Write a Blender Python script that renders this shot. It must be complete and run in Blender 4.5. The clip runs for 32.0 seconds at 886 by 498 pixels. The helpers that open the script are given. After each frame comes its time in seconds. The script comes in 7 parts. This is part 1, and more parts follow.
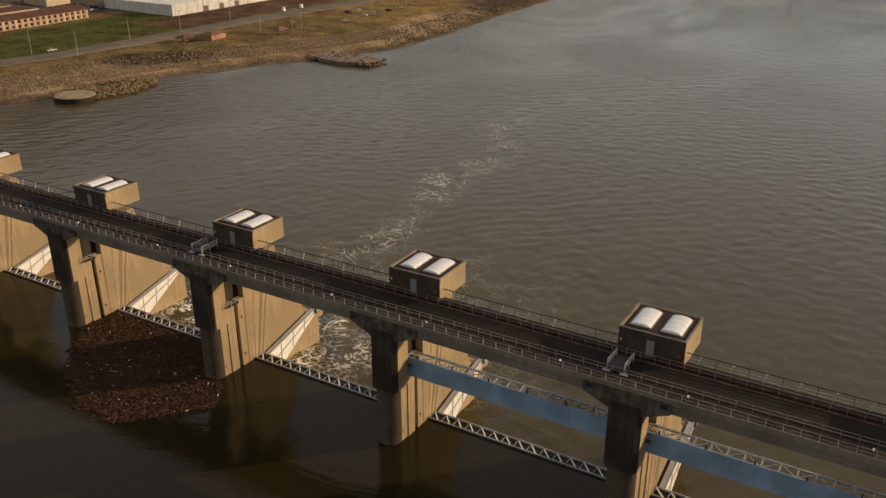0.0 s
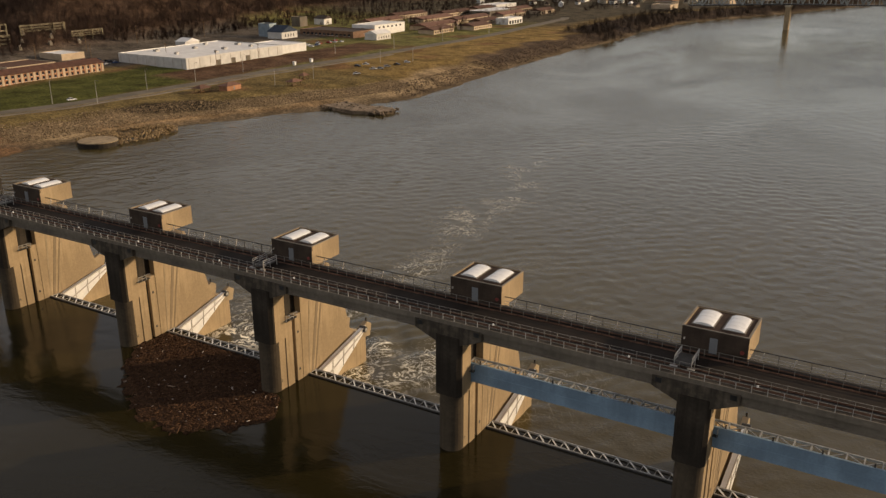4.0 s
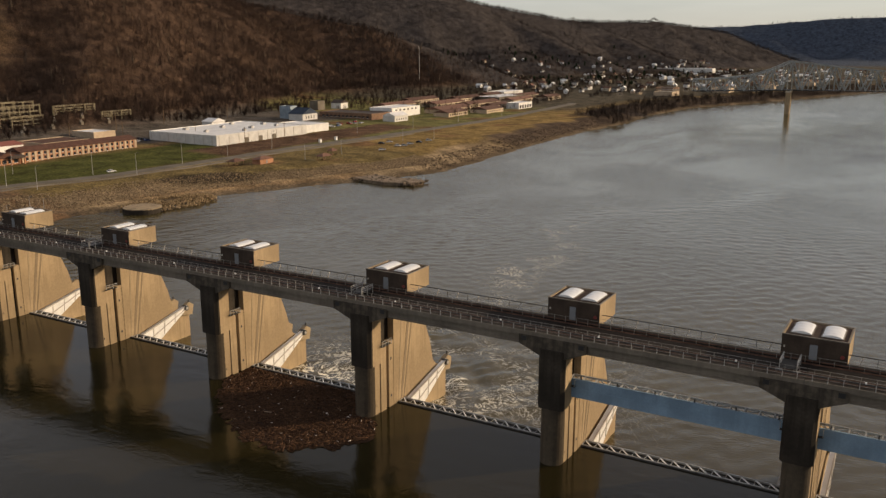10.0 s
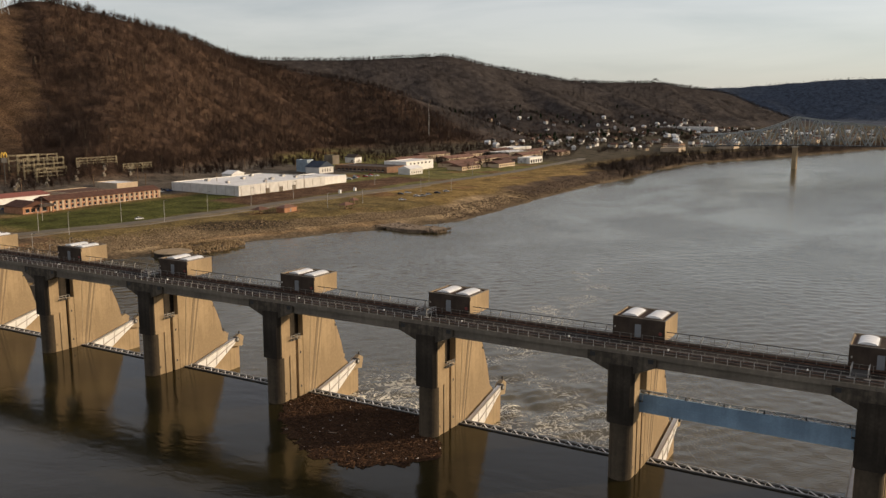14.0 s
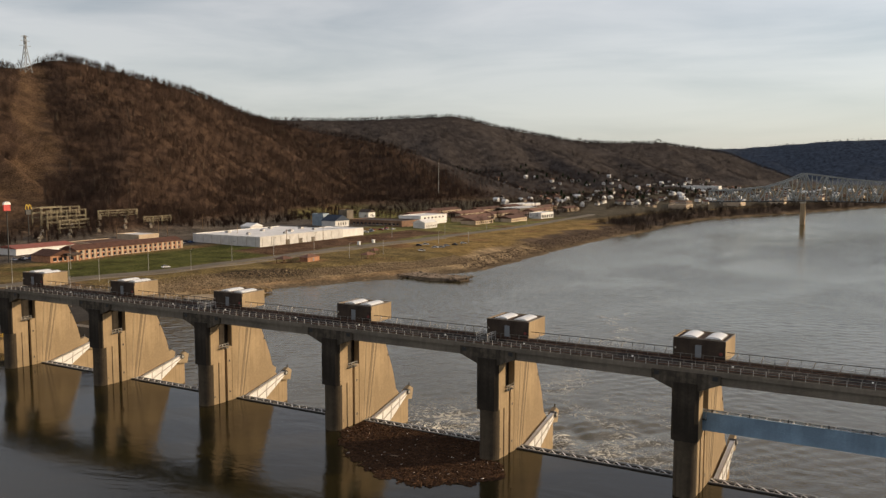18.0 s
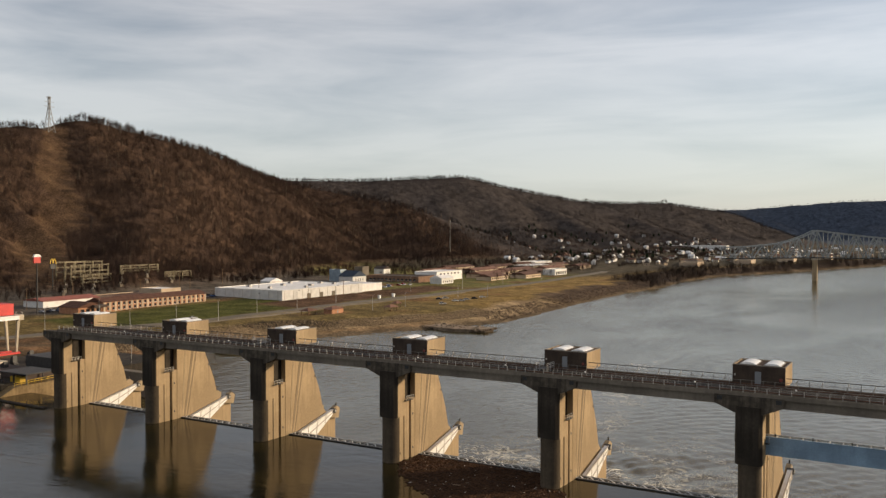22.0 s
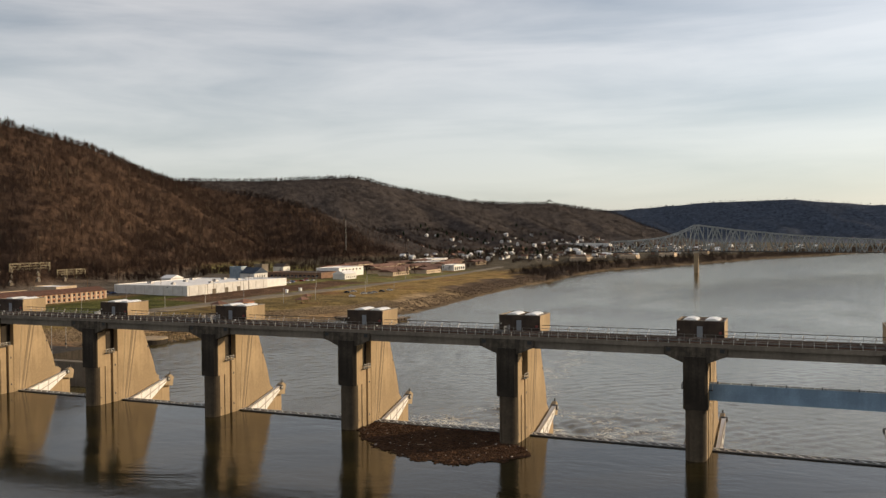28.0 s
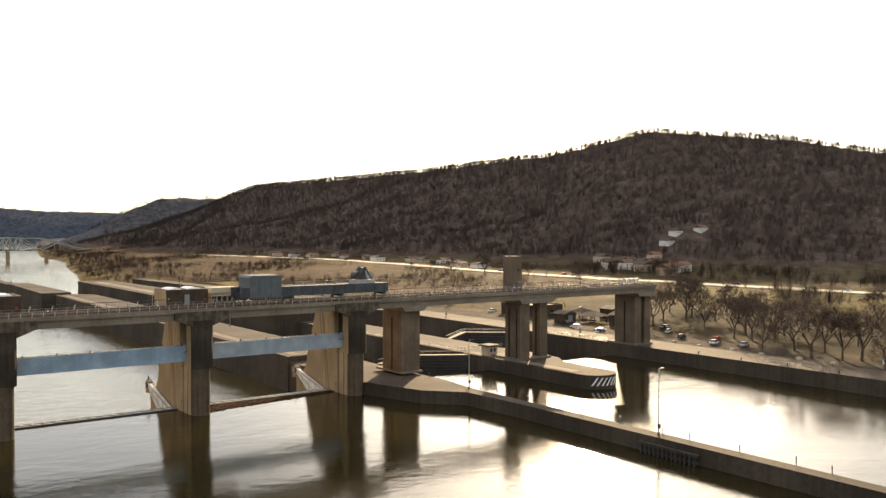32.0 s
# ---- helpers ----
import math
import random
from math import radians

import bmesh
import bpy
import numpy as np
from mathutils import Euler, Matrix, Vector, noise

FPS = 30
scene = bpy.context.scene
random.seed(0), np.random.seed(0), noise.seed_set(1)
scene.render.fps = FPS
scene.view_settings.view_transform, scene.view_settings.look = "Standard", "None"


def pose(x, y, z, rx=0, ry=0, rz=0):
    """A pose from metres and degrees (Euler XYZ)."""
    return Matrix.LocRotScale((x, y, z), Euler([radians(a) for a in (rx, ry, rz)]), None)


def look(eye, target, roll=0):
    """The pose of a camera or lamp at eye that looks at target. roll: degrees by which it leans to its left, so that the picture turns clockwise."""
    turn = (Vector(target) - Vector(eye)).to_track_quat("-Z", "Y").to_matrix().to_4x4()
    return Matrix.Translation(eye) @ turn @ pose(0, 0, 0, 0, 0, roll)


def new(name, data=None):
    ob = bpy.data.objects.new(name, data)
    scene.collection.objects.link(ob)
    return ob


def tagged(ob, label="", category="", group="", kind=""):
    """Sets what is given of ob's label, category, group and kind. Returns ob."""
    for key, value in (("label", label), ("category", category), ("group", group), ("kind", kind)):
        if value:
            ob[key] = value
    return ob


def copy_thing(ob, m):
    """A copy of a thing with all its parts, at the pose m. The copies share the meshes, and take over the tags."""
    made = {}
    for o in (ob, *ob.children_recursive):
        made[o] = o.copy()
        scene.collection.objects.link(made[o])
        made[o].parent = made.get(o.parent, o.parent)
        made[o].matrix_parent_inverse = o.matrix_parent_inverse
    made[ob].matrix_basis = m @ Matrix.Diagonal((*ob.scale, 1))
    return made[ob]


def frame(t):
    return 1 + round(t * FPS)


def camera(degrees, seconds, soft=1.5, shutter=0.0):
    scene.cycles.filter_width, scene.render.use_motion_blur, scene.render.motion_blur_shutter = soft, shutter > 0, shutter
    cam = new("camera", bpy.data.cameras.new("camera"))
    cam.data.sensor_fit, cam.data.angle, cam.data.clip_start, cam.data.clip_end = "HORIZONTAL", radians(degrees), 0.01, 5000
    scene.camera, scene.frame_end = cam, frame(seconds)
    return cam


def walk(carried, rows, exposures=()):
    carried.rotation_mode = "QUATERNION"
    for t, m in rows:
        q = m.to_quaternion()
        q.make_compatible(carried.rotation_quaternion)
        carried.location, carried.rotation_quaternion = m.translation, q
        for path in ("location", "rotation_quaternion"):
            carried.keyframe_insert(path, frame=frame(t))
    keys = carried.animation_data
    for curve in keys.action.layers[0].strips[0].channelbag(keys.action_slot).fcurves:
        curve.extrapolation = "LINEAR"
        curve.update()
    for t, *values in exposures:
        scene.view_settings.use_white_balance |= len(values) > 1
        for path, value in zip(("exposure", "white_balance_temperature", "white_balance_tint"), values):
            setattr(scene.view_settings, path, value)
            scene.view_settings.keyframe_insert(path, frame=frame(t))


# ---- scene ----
cam = camera(54.23, 32.0, soft=1.4)

# seconds, eye x y z, heading (degrees to the left of +y), pitch, roll
PATH = [
    (0, 257.19, -102.13, 82.94, 31.01, -23.37, -0.11),
    (1, 255.92, -105.50, 81.81, 30.75, -22.39, 0.10),
    (2, 254.55, -108.63, 80.34, 30.56, -21.37, -0.06),
    (3, 253.00, -111.57, 78.80, 30.43, -20.37, 0.01),
    (3.5, 252.18, -113.07, 77.99, 30.36, -19.84, 0.02),
    (5.5, 248.97, -119.03, 75.00, 30.18, -17.86, 0.01),
    (6.5, 247.46, -121.96, 73.61, 30.15, -16.88, -0.02),
    (7.5, 245.85, -124.96, 72.24, 30.11, -15.89, 0.01),
    (8.5, 244.15, -128.20, 70.86, 30.04, -14.90, 0.01),
    (9.5, 242.50, -131.39, 69.47, 29.99, -13.89, 0.06),
    (10.5, 240.62, -134.32, 67.97, 29.98, -12.90, 0.04),
    (11.5, 238.95, -137.24, 66.56, 30.00, -11.93, 0.04),
    (12.5, 237.15, -140.07, 65.10, 30.00, -10.94, 0.05),
    (13.5, 235.34, -142.83, 63.63, 30.03, -9.95, 0.04),
    (14.5, 233.46, -145.57, 62.16, 30.02, -8.94, 0.05),
    (16.5, 230.08, -151.18, 59.22, 30.05, -6.95, 0.03),
    (17.5, 228.32, -153.97, 57.68, 30.10, -5.93, 0.08),
    (18.5, 226.69, -156.93, 56.25, 30.13, -4.91, 0.07),
    (19.5, 224.97, -159.71, 54.90, 30.19, -3.91, 0.04),
    (20.5, 223.19, -162.39, 53.47, 30.27, -2.87, 0.06),
    (21.5, 221.42, -165.05, 52.11, 30.32, -1.83, 0.05),
    (22, 220.57, -166.39, 51.33, 30.35, -1.29, 0.02),
    (22.5, 219.73, -167.77, 50.57, 30.38, -0.93, 0.03),
    (23, 218.84, -169.10, 49.83, 30.39, -0.90, 0.06),
    (23.5, 217.92, -170.40, 49.12, 30.41, -0.90, 0.06),
    (24.5, 216.18, -172.75, 47.98, 30.54, -0.91, 0.02),
    (25.5, 214.38, -175.13, 46.84, 30.63, -0.90, -0.00),
    (26.4, 212.80, -177.04, 46.03, 30.73, -1.01, -0.05),
    (27.1, 211.56, -178.52, 45.40, 30.53, -1.12, -0.15),
    (27.5, 210.86, -179.36, 45.04, 29.55, -1.12, -0.29),
    (28, 210.05, -180.40, 44.53, 22.74, -1.12, -0.43),
    (28.5, 209.15, -181.62, 44.00, 14.39, -1.17, -0.39),
    (29, 208.25, -182.72, 43.35, 4.29, -1.20, -0.35),
    (29.5, 207.24, -183.72, 42.73, -4.40, -1.22, -0.21),
    (30, 206.07, -184.47, 42.09, -13.16, -1.27, -0.28),
    (30.5, 204.81, -184.88, 41.46, -21.60, -1.26, -0.19),
    (31, 203.24, -185.34, 40.76, -28.78, -1.26, -0.13),
    (31.5, 201.40, -185.82, 39.98, -34.73, -1.26, 0.06),
    (32, 199.67, -186.28, 39.25, -36.26, -1.21, 0.10),
]


def aim(x, y, z, yaw, pitch, roll):
    a, p = radians(yaw), radians(pitch)
    way = Vector((-math.sin(a) * math.cos(p), math.cos(a) * math.cos(p), math.sin(p)))
    return look((x, y, z), Vector((x, y, z)) + way * 10, roll)


EXPOSURE = [(0, -0.48, 8150, 15), (9, -0.43, 7750, 15), (13, -0.34, 7500, 14), (17, -0.3, 7500, 14), (20, -0.24, 7500, 13), (24, -0.25, 7350, 13), (27.5, -0.22, 7450, 13), (28.5, -0.17, 7700, 13), (29.5, -0.02, 7950, 13), (30.2, 0.22, 8150, 13), (31, 0.6, 8300, 13), (32, 0.78, 8400, 13)]
walk(cam, [(r[0], aim(*r[1:])) for r in PATH], EXPOSURE)

# ---- sky and sun ----
SUN_AZ, SUN_EL = 46.0, 15.0      # azimuth to the right of +y, elevation, degrees
world = bpy.data.worlds.new("sky")
scene.world = world
world.use_nodes = True
wn, wl = world.node_tree.nodes, world.node_tree.links
wn.clear()
w_out = wn.new("ShaderNodeOutputWorld")
w_bg = wn.new("ShaderNodeBackground")
w_sky = wn.new("ShaderNodeTexSky")
w_sky.sky_type, w_sky.sun_disc = "NISHITA", False
w_sky.sun_elevation, w_sky.sun_rotation = radians(SUN_EL), radians(SUN_AZ)
w_sky.air_density, w_sky.dust_density, w_sky.ozone_density = 0.8, 0.3, 1.2
w_co = wn.new("ShaderNodeTexCoord")
w_map = wn.new("ShaderNodeMapping")
w_map.inputs["Scale"].default_value = (1.0, 1.9, 8.5)
w_map.inputs["Rotation"].default_value = (0.05, 0.03, 0.5)
w_noise = wn.new("ShaderNodeTexNoise")
w_noise.inputs["Scale"].default_value, w_noise.inputs["Detail"].default_value = 2.6, 9.0
w_noise.inputs["Roughness"].default_value, w_noise.inputs["Distortion"].default_value = 0.52, 0.3
w_ramp = wn.new("ShaderNodeValToRGB")
w_ramp.color_ramp.elements[0].position, w_ramp.color_ramp.elements[1].position = 0.22, 0.62
w_ramp.color_ramp.elements[0].color = (0.32, 0.32, 0.32, 1)
w_bright = wn.new("ShaderNodeMix")
w_bright.data_type, w_bright.blend_type = "RGBA", "MIX"
w_veil = wn.new("ShaderNodeMix")          # thin cloud takes the sky's own light and whitens it
w_veil.data_type, w_veil.blend_type = "RGBA", "ADD"
w_veil.inputs["Factor"].default_value = 1.0
w_veil.inputs["B"].default_value = (3.9, 3.75, 3.65, 1)
wl.new(w_co.outputs["Generated"], w_map.inputs["Vector"])
wl.new(w_map.outputs["Vector"], w_noise.inputs["Vector"])
wl.new(w_noise.outputs["Fac"], w_ramp.inputs["Fac"])
wl.new(w_sky.outputs["Color"], w_veil.inputs["A"])
wl.new(w_ramp.outputs["Color"], w_bright.inputs["Factor"])
wl.new(w_sky.outputs["Color"], w_bright.inputs["A"])
wl.new(w_veil.outputs["Result"], w_bright.inputs["B"])
# bright aureole of the veiled sun, and pale haze low over the horizon
w_dot = wn.new("ShaderNodeVectorMath")
w_dot.operation = "DOT_PRODUCT"
w_dot.inputs[1].default_value = (math.sin(radians(SUN_AZ)) * math.cos(radians(SUN_EL)), math.cos(radians(SUN_AZ)) * math.cos(radians(SUN_EL)), math.sin(radians(SUN_EL)))
wl.new(w_co.outputs["Generated"], w_dot.inputs[0])
w_clip = wn.new("ShaderNodeMath")
w_clip.operation = "MAXIMUM"
w_clip.inputs[1].default_value = 0.0
wl.new(w_dot.outputs["Value"], w_clip.inputs[0])
w_sum = None
for power, gain in ((10.0, 2.9), (40.0, 24.0)):
    w_pow = wn.new("ShaderNodeMath")
    w_pow.operation = "POWER"
    w_pow.inputs[1].default_value = power
    wl.new(w_clip.outputs[0], w_pow.inputs[0])
    w_mul = wn.new("ShaderNodeMath")
    w_mul.operation = "MULTIPLY"
    w_mul.inputs[1].default_value = gain
    wl.new(w_pow.outputs[0], w_mul.inputs[0])
    if w_sum:
        w_add = wn.new("ShaderNodeMath")
        wl.new(w_sum.outputs[0], w_add.inputs[0])
        wl.new(w_mul.outputs[0], w_add.inputs[1])
        w_sum = w_add
    else:
        w_sum = w_mul
w_glow = wn.new("ShaderNodeVectorMath")
w_glow.operation = "SCALE"
w_glow.inputs[0].default_value = (1.0, 0.95, 0.86)
wl.new(w_sum.outputs[0], w_glow.inputs["Scale"])
w_sep = wn.new("ShaderNodeSeparateXYZ")
wl.new(w_co.outputs["Generated"], w_sep.inputs["Vector"])
w_low = wn.new("ShaderNodeMapRange")
w_low.inputs["From Min"].default_value, w_low.inputs["From Max"].default_value = 0.0, 0.22
w_low.inputs["To Min"].default_value, w_low.inputs["To Max"].default_value = 0.65, 0.0
wl.new(w_sep.outputs["Z"], w_low.inputs["Value"])
w_haze = wn.new("ShaderNodeMix")
w_haze.data_type = "RGBA"
w_haze.inputs["B"].default_value = (3.9, 4.7, 5.8, 1)
wl.new(w_low.outputs["Result"], w_haze.inputs["Factor"])
wl.new(w_bright.outputs["Result"], w_haze.inputs["A"])
w_all = wn.new("ShaderNodeVectorMath")
wl.new(w_haze.outputs["Result"], w_all.inputs[0])
wl.new(w_glow.outputs["Vector"], w_all.inputs[1])
wl.new(w_all.outputs["Vector"], w_bg.inputs["Color"])
w_bg.inputs["Strength"].default_value = 0.12
wl.new(w_bg.outputs["Background"], w_out.inputs["Surface"])

sun_data = bpy.data.lights.new("sun", "SUN")
sun_data.energy, sun_data.angle, sun_data.color = 4.8, radians(0.6), (1.0, 0.84, 0.62)
sun = new("sun", sun_data)
sa, se = radians(SUN_AZ), radians(SUN_EL)
SUN_WAY = Vector((math.sin(sa) * math.cos(se), math.cos(sa) * math.cos(se), math.sin(se)))
sun.matrix_world = look(SUN_WAY * 1000, (0, 0, 0))

# ---- materials ----
def mat(name, color, rough=0.8, metal=0.0, var=0.25, scale=0.3, fine=6.0, bump=0.15, streak=0.0, color2=None, spread=0.0, dist=0.05):
    """Base colour broken up at two scales, optional vertical streaks, relief and a shift from object to object."""
    m = bpy.data.materials.new(name)
    m.use_nodes = True
    n, l = m.node_tree.nodes, m.node_tree.links
    b = n["Principled BSDF"]
    b.inputs["Metallic"].default_value = metal
    b.inputs["Specular IOR Level"].default_value = 0.5 if rough < 0.7 else 0.2
    co = n.new("ShaderNodeTexCoord")
    big = n.new("ShaderNodeTexNoise")
    big.inputs["Scale"].default_value, big.inputs["Detail"].default_value = scale, 5.0
    small = n.new("ShaderNodeTexNoise")
    small.inputs["Scale"].default_value, small.inputs["Detail"].default_value = fine, 6.0
    l.new(co.outputs["Object"], big.inputs["Vector"])
    l.new(co.outputs["Object"], small.inputs["Vector"])
    mix1 = n.new("ShaderNodeMix")
    mix1.data_type = "RGBA"
    c2 = color2 or tuple(c * (1 - var) for c in color)
    c1 = tuple(min(1.0, c * (1 + var * 0.5)) for c in color)
    mix1.inputs["A"].default_value, mix1.inputs["B"].default_value = (*c1, 1), (*c2, 1)
    ramp = n.new("ShaderNodeMapRange")
    ramp.inputs["From Min"].default_value, ramp.inputs["From Max"].default_value = 0.36, 0.64
    l.new(big.outputs["Fac"], ramp.inputs["Value"])
    fac = ramp.outputs["Result"]
    if streak:
        mp = n.new("ShaderNodeMapping")
        mp.inputs["Scale"].default_value = (1.3, 1.3, 0.06)
        st = n.new("ShaderNodeTexNoise")
        st.inputs["Scale"].default_value, st.inputs["Detail"].default_value = 1.0, 4.0
        l.new(co.outputs["Object"], mp.inputs["Vector"])
        l.new(mp.outputs["Vector"], st.inputs["Vector"])
        sr = n.new("ShaderNodeMapRange")
        sr.inputs["From Min"].default_value, sr.inputs["From Max"].default_value = 0.45, 0.7
        sr.inputs["To Max"].default_value = streak
        l.new(st.outputs["Fac"], sr.inputs["Value"])
        add = n.new("ShaderNodeMath")
        add.operation, add.use_clamp = "ADD", True
        l.new(fac, add.inputs[0])
        l.new(sr.outputs["Result"], add.inputs[1])
        fac = add.outputs[0]
    l.new(fac, mix1.inputs["Factor"])
    mix2 = n.new("ShaderNodeMix")
    mix2.data_type, mix2.blend_type = "RGBA", "MULTIPLY"
    mix2.inputs["Factor"].default_value = min(1.0, var * 1.6)
    l.new(mix1.outputs["Result"], mix2.inputs["A"])
    l.new(small.outputs["Fac"], mix2.inputs["B"])
    gain = n.new("ShaderNodeHueSaturation")
    gain.inputs["Value"].default_value = 1 + min(1.0, var * 1.6) * 0.6
    l.new(mix2.outputs["Result"], gain.inputs["Color"])
    if spread:
        oi = n.new("ShaderNodeObjectInfo")
        mr = n.new("ShaderNodeMapRange")
        mr.inputs["To Min"].default_value, mr.inputs["To Max"].default_value = gain.inputs["Value"].default_value * (1 - spread), gain.inputs["Value"].default_value * (1 + spread)
        l.new(oi.outputs["Random"], mr.inputs["Value"])
        l.new(mr.outputs["Result"], gain.inputs["Value"])
    l.new(gain.outputs["Color"], b.inputs["Base Color"])
    rr = n.new("ShaderNodeMapRange")
    rr.inputs["To Min"].default_value, rr.inputs["To Max"].default_value = max(0.03, rough - 0.12), min(1.0, rough + 0.1)
    l.new(small.outputs["Fac"], rr.inputs["Value"])
    l.new(rr.outputs["Result"], b.inputs["Roughness"])
    if bump:
        bp = n.new("ShaderNodeBump")
        bp.inputs["Strength"].default_value, bp.inputs["Distance"].default_value = bump, dist
        l.new(small.outputs["Fac"], bp.inputs["Height"])
        l.new(bp.outputs["Normal"], b.inputs["Normal"])
    return m


CONCRETE = mat("concrete", (0.385, 0.282, 0.17), 0.9, var=0.22, scale=0.12, fine=2.5, streak=0.7)
# also fills slots and recesses, whose shade is put into this colour
CONC_DARK = mat("stained and recess-dark concrete", (0.05, 0.041, 0.032), 0.9, var=0.4, scale=0.2, fine=2.0, streak=0.9)
CONC_GREY = mat("grey concrete", (0.19, 0.16, 0.125), 0.9, var=0.25, scale=0.1, fine=2.0, streak=0.4)
# nose colours hold real stain and the shade of the upstream side
NOSE_LOW = mat("water-stained and shade-dark concrete", (0.095, 0.073, 0.05), 0.9, var=0.35, scale=0.15, fine=2.0, streak=0.9)
NOSE = mat("stained and shade-dark nose concrete", (0.05, 0.04, 0.03), 0.9, var=0.4, scale=0.15, fine=2.0, streak=0.9)
# hoist house fronts take it for their shade, sheds as plain brown walls
FACADE = mat("dark brown and shade-dark masonry", (0.065, 0.046, 0.034), 0.85, var=0.3, scale=0.4, fine=4, streak=0.3)
CONC_PALE = mat("pale concrete", (0.50, 0.43, 0.33), 0.9, var=0.15, scale=0.2, fine=2.5)
LATTICE = mat("white lattice paint", (0.75, 0.75, 0.73), 0.5, var=0.1)
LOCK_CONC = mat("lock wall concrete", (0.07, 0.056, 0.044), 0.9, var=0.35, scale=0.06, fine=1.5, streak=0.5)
LOCK_PIER = mat("brown lock pier concrete", (0.15, 0.112, 0.08), 0.9, var=0.3, scale=0.15, fine=2.0, streak=0.6)
OCHRE = mat("ochre stained and recess-dark concrete", (0.27, 0.19, 0.10), 0.9, var=0.35, scale=0.15, fine=1.5, streak=0.6)
TRACK = mat("worn seal track", (0.24, 0.18, 0.115), 0.8, var=0.2, scale=0.2, fine=2.5, streak=0.3)
CONC_MID = mat("weathered concrete", (0.34, 0.26, 0.165), 0.9, var=0.2, scale=0.2, fine=2.5, streak=0.3)
RING = mat("faded red paint", (0.20, 0.03, 0.025), 0.6, var=0.2)
# front caps and walkways, darker than the grey rear caps
CAP_CONC = mat("dark brown-grey concrete", (0.11, 0.09, 0.068), 0.9, var=0.45, scale=0.35, fine=2.5, streak=0.8)
COPING_D = mat("grimy coping", (0.2, 0.175, 0.145), 0.7, var=0.3, fine=5)
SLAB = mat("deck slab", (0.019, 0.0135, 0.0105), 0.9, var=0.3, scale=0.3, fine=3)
ROOF_BROWN = mat("dark gravel roof", (0.05, 0.03, 0.022), 0.95, var=0.3, fine=20)
COPING = mat("pale coping", (0.46, 0.42, 0.37), 0.6, var=0.15, fine=5)
SKYLIGHT = mat("white skylight", (0.80, 0.80, 0.79), 0.35, var=0.06, scale=1.0, bump=0.02)
STEEL = mat("galvanised steel", (0.38, 0.37, 0.35), 0.55, 0.3, var=0.2, scale=1.0, fine=8)
STEEL_WORN = mat("worn galvanised steel", (0.25, 0.235, 0.21), 0.6, 0.2, var=0.3, scale=1.0, fine=8)
STEEL_DARK = mat("dark steel", (0.045, 0.043, 0.04), 0.6, 0.2, var=0.3, scale=1.0)
RUST = mat("rusty pipe", (0.135, 0.075, 0.052), 0.8, 0.1, var=0.4, scale=1.0)
BLUE = mat("blue painted steel", (0.21, 0.32, 0.42), 0.55, 0.0, var=0.22, scale=0.25, fine=3, streak=0.4)
BLUE_PALE = mat("weathered blue steel", (0.26, 0.33, 0.38), 0.6, 0.0, var=0.2, scale=0.3, streak=0.3)
WHITE = mat("white paint", (0.78, 0.77, 0.74), 0.5, var=0.1, scale=0.6, streak=0.15)
DOOR = mat("grey door paint", (0.20, 0.21, 0.22), 0.5, var=0.1)
RED = mat("red paint", (0.55, 0.03, 0.025), 0.5, var=0.12)
BLACK = mat("black paint", (0.015, 0.015, 0.015), 0.5, var=0.1)
YELLOW = mat("yellow paint", (0.6, 0.38, 0.03), 0.5, var=0.1)
BRICK_O = mat("orange brick", (0.44, 0.22, 0.125), 0.85, var=0.25, scale=0.5)
BRICK_B = mat("brown brick", (0.22, 0.13, 0.085), 0.85, var=0.25, scale=0.5)
ROOF_W = mat("white roof", (0.75, 0.74, 0.72), 0.6, var=0.12, scale=0.15)
ROOF_D = mat("dark roof", (0.08, 0.06, 0.05), 0.85, var=0.2)
ROOF_R = mat("brown shingle roof", (0.16, 0.085, 0.06), 0.85, var=0.2, spread=0.3)
WALL_W = mat("white siding", (0.70, 0.68, 0.64), 0.7, var=0.1, spread=0.15)
WALL_T = mat("tan siding", (0.48, 0.37, 0.26), 0.75, var=0.12, spread=0.2)
GLASS = mat("dark window glass", (0.02, 0.024, 0.03), 0.12, var=0.1, bump=0)
ROOF_M = mat("red-brown shingle roof", (0.11, 0.052, 0.035), 0.85, var=0.25, scale=0.4)
ASPHALT = mat("asphalt", (0.15, 0.128, 0.10), 0.85, var=0.2, scale=0.1, fine=1)
CRANE = mat("dark blue-grey crane steel", (0.045, 0.057, 0.068), 0.6, 0.1, var=0.3, scale=0.4, streak=0.4)
CRANE_HOUSE = mat("blue-grey crane cladding", (0.085, 0.104, 0.12), 0.6, 0.0, var=0.2, scale=0.5, streak=0.4)
PYLON = mat("weathered grey pylon steel", (0.16, 0.165, 0.17), 0.6, 0.2, var=0.1, bump=0)
BARK = mat("bark", (0.11, 0.078, 0.062), 0.95, var=0.3, spread=0.25, bump=0)
WOOD = mat("driftwood", (0.22, 0.14, 0.08), 0.9, var=0.4, scale=0.8, fine=5)
BRIDGE = mat("silver bridge steel", (0.29, 0.31, 0.30), 0.6, 0.1, var=0.12, scale=0.1, bump=0)


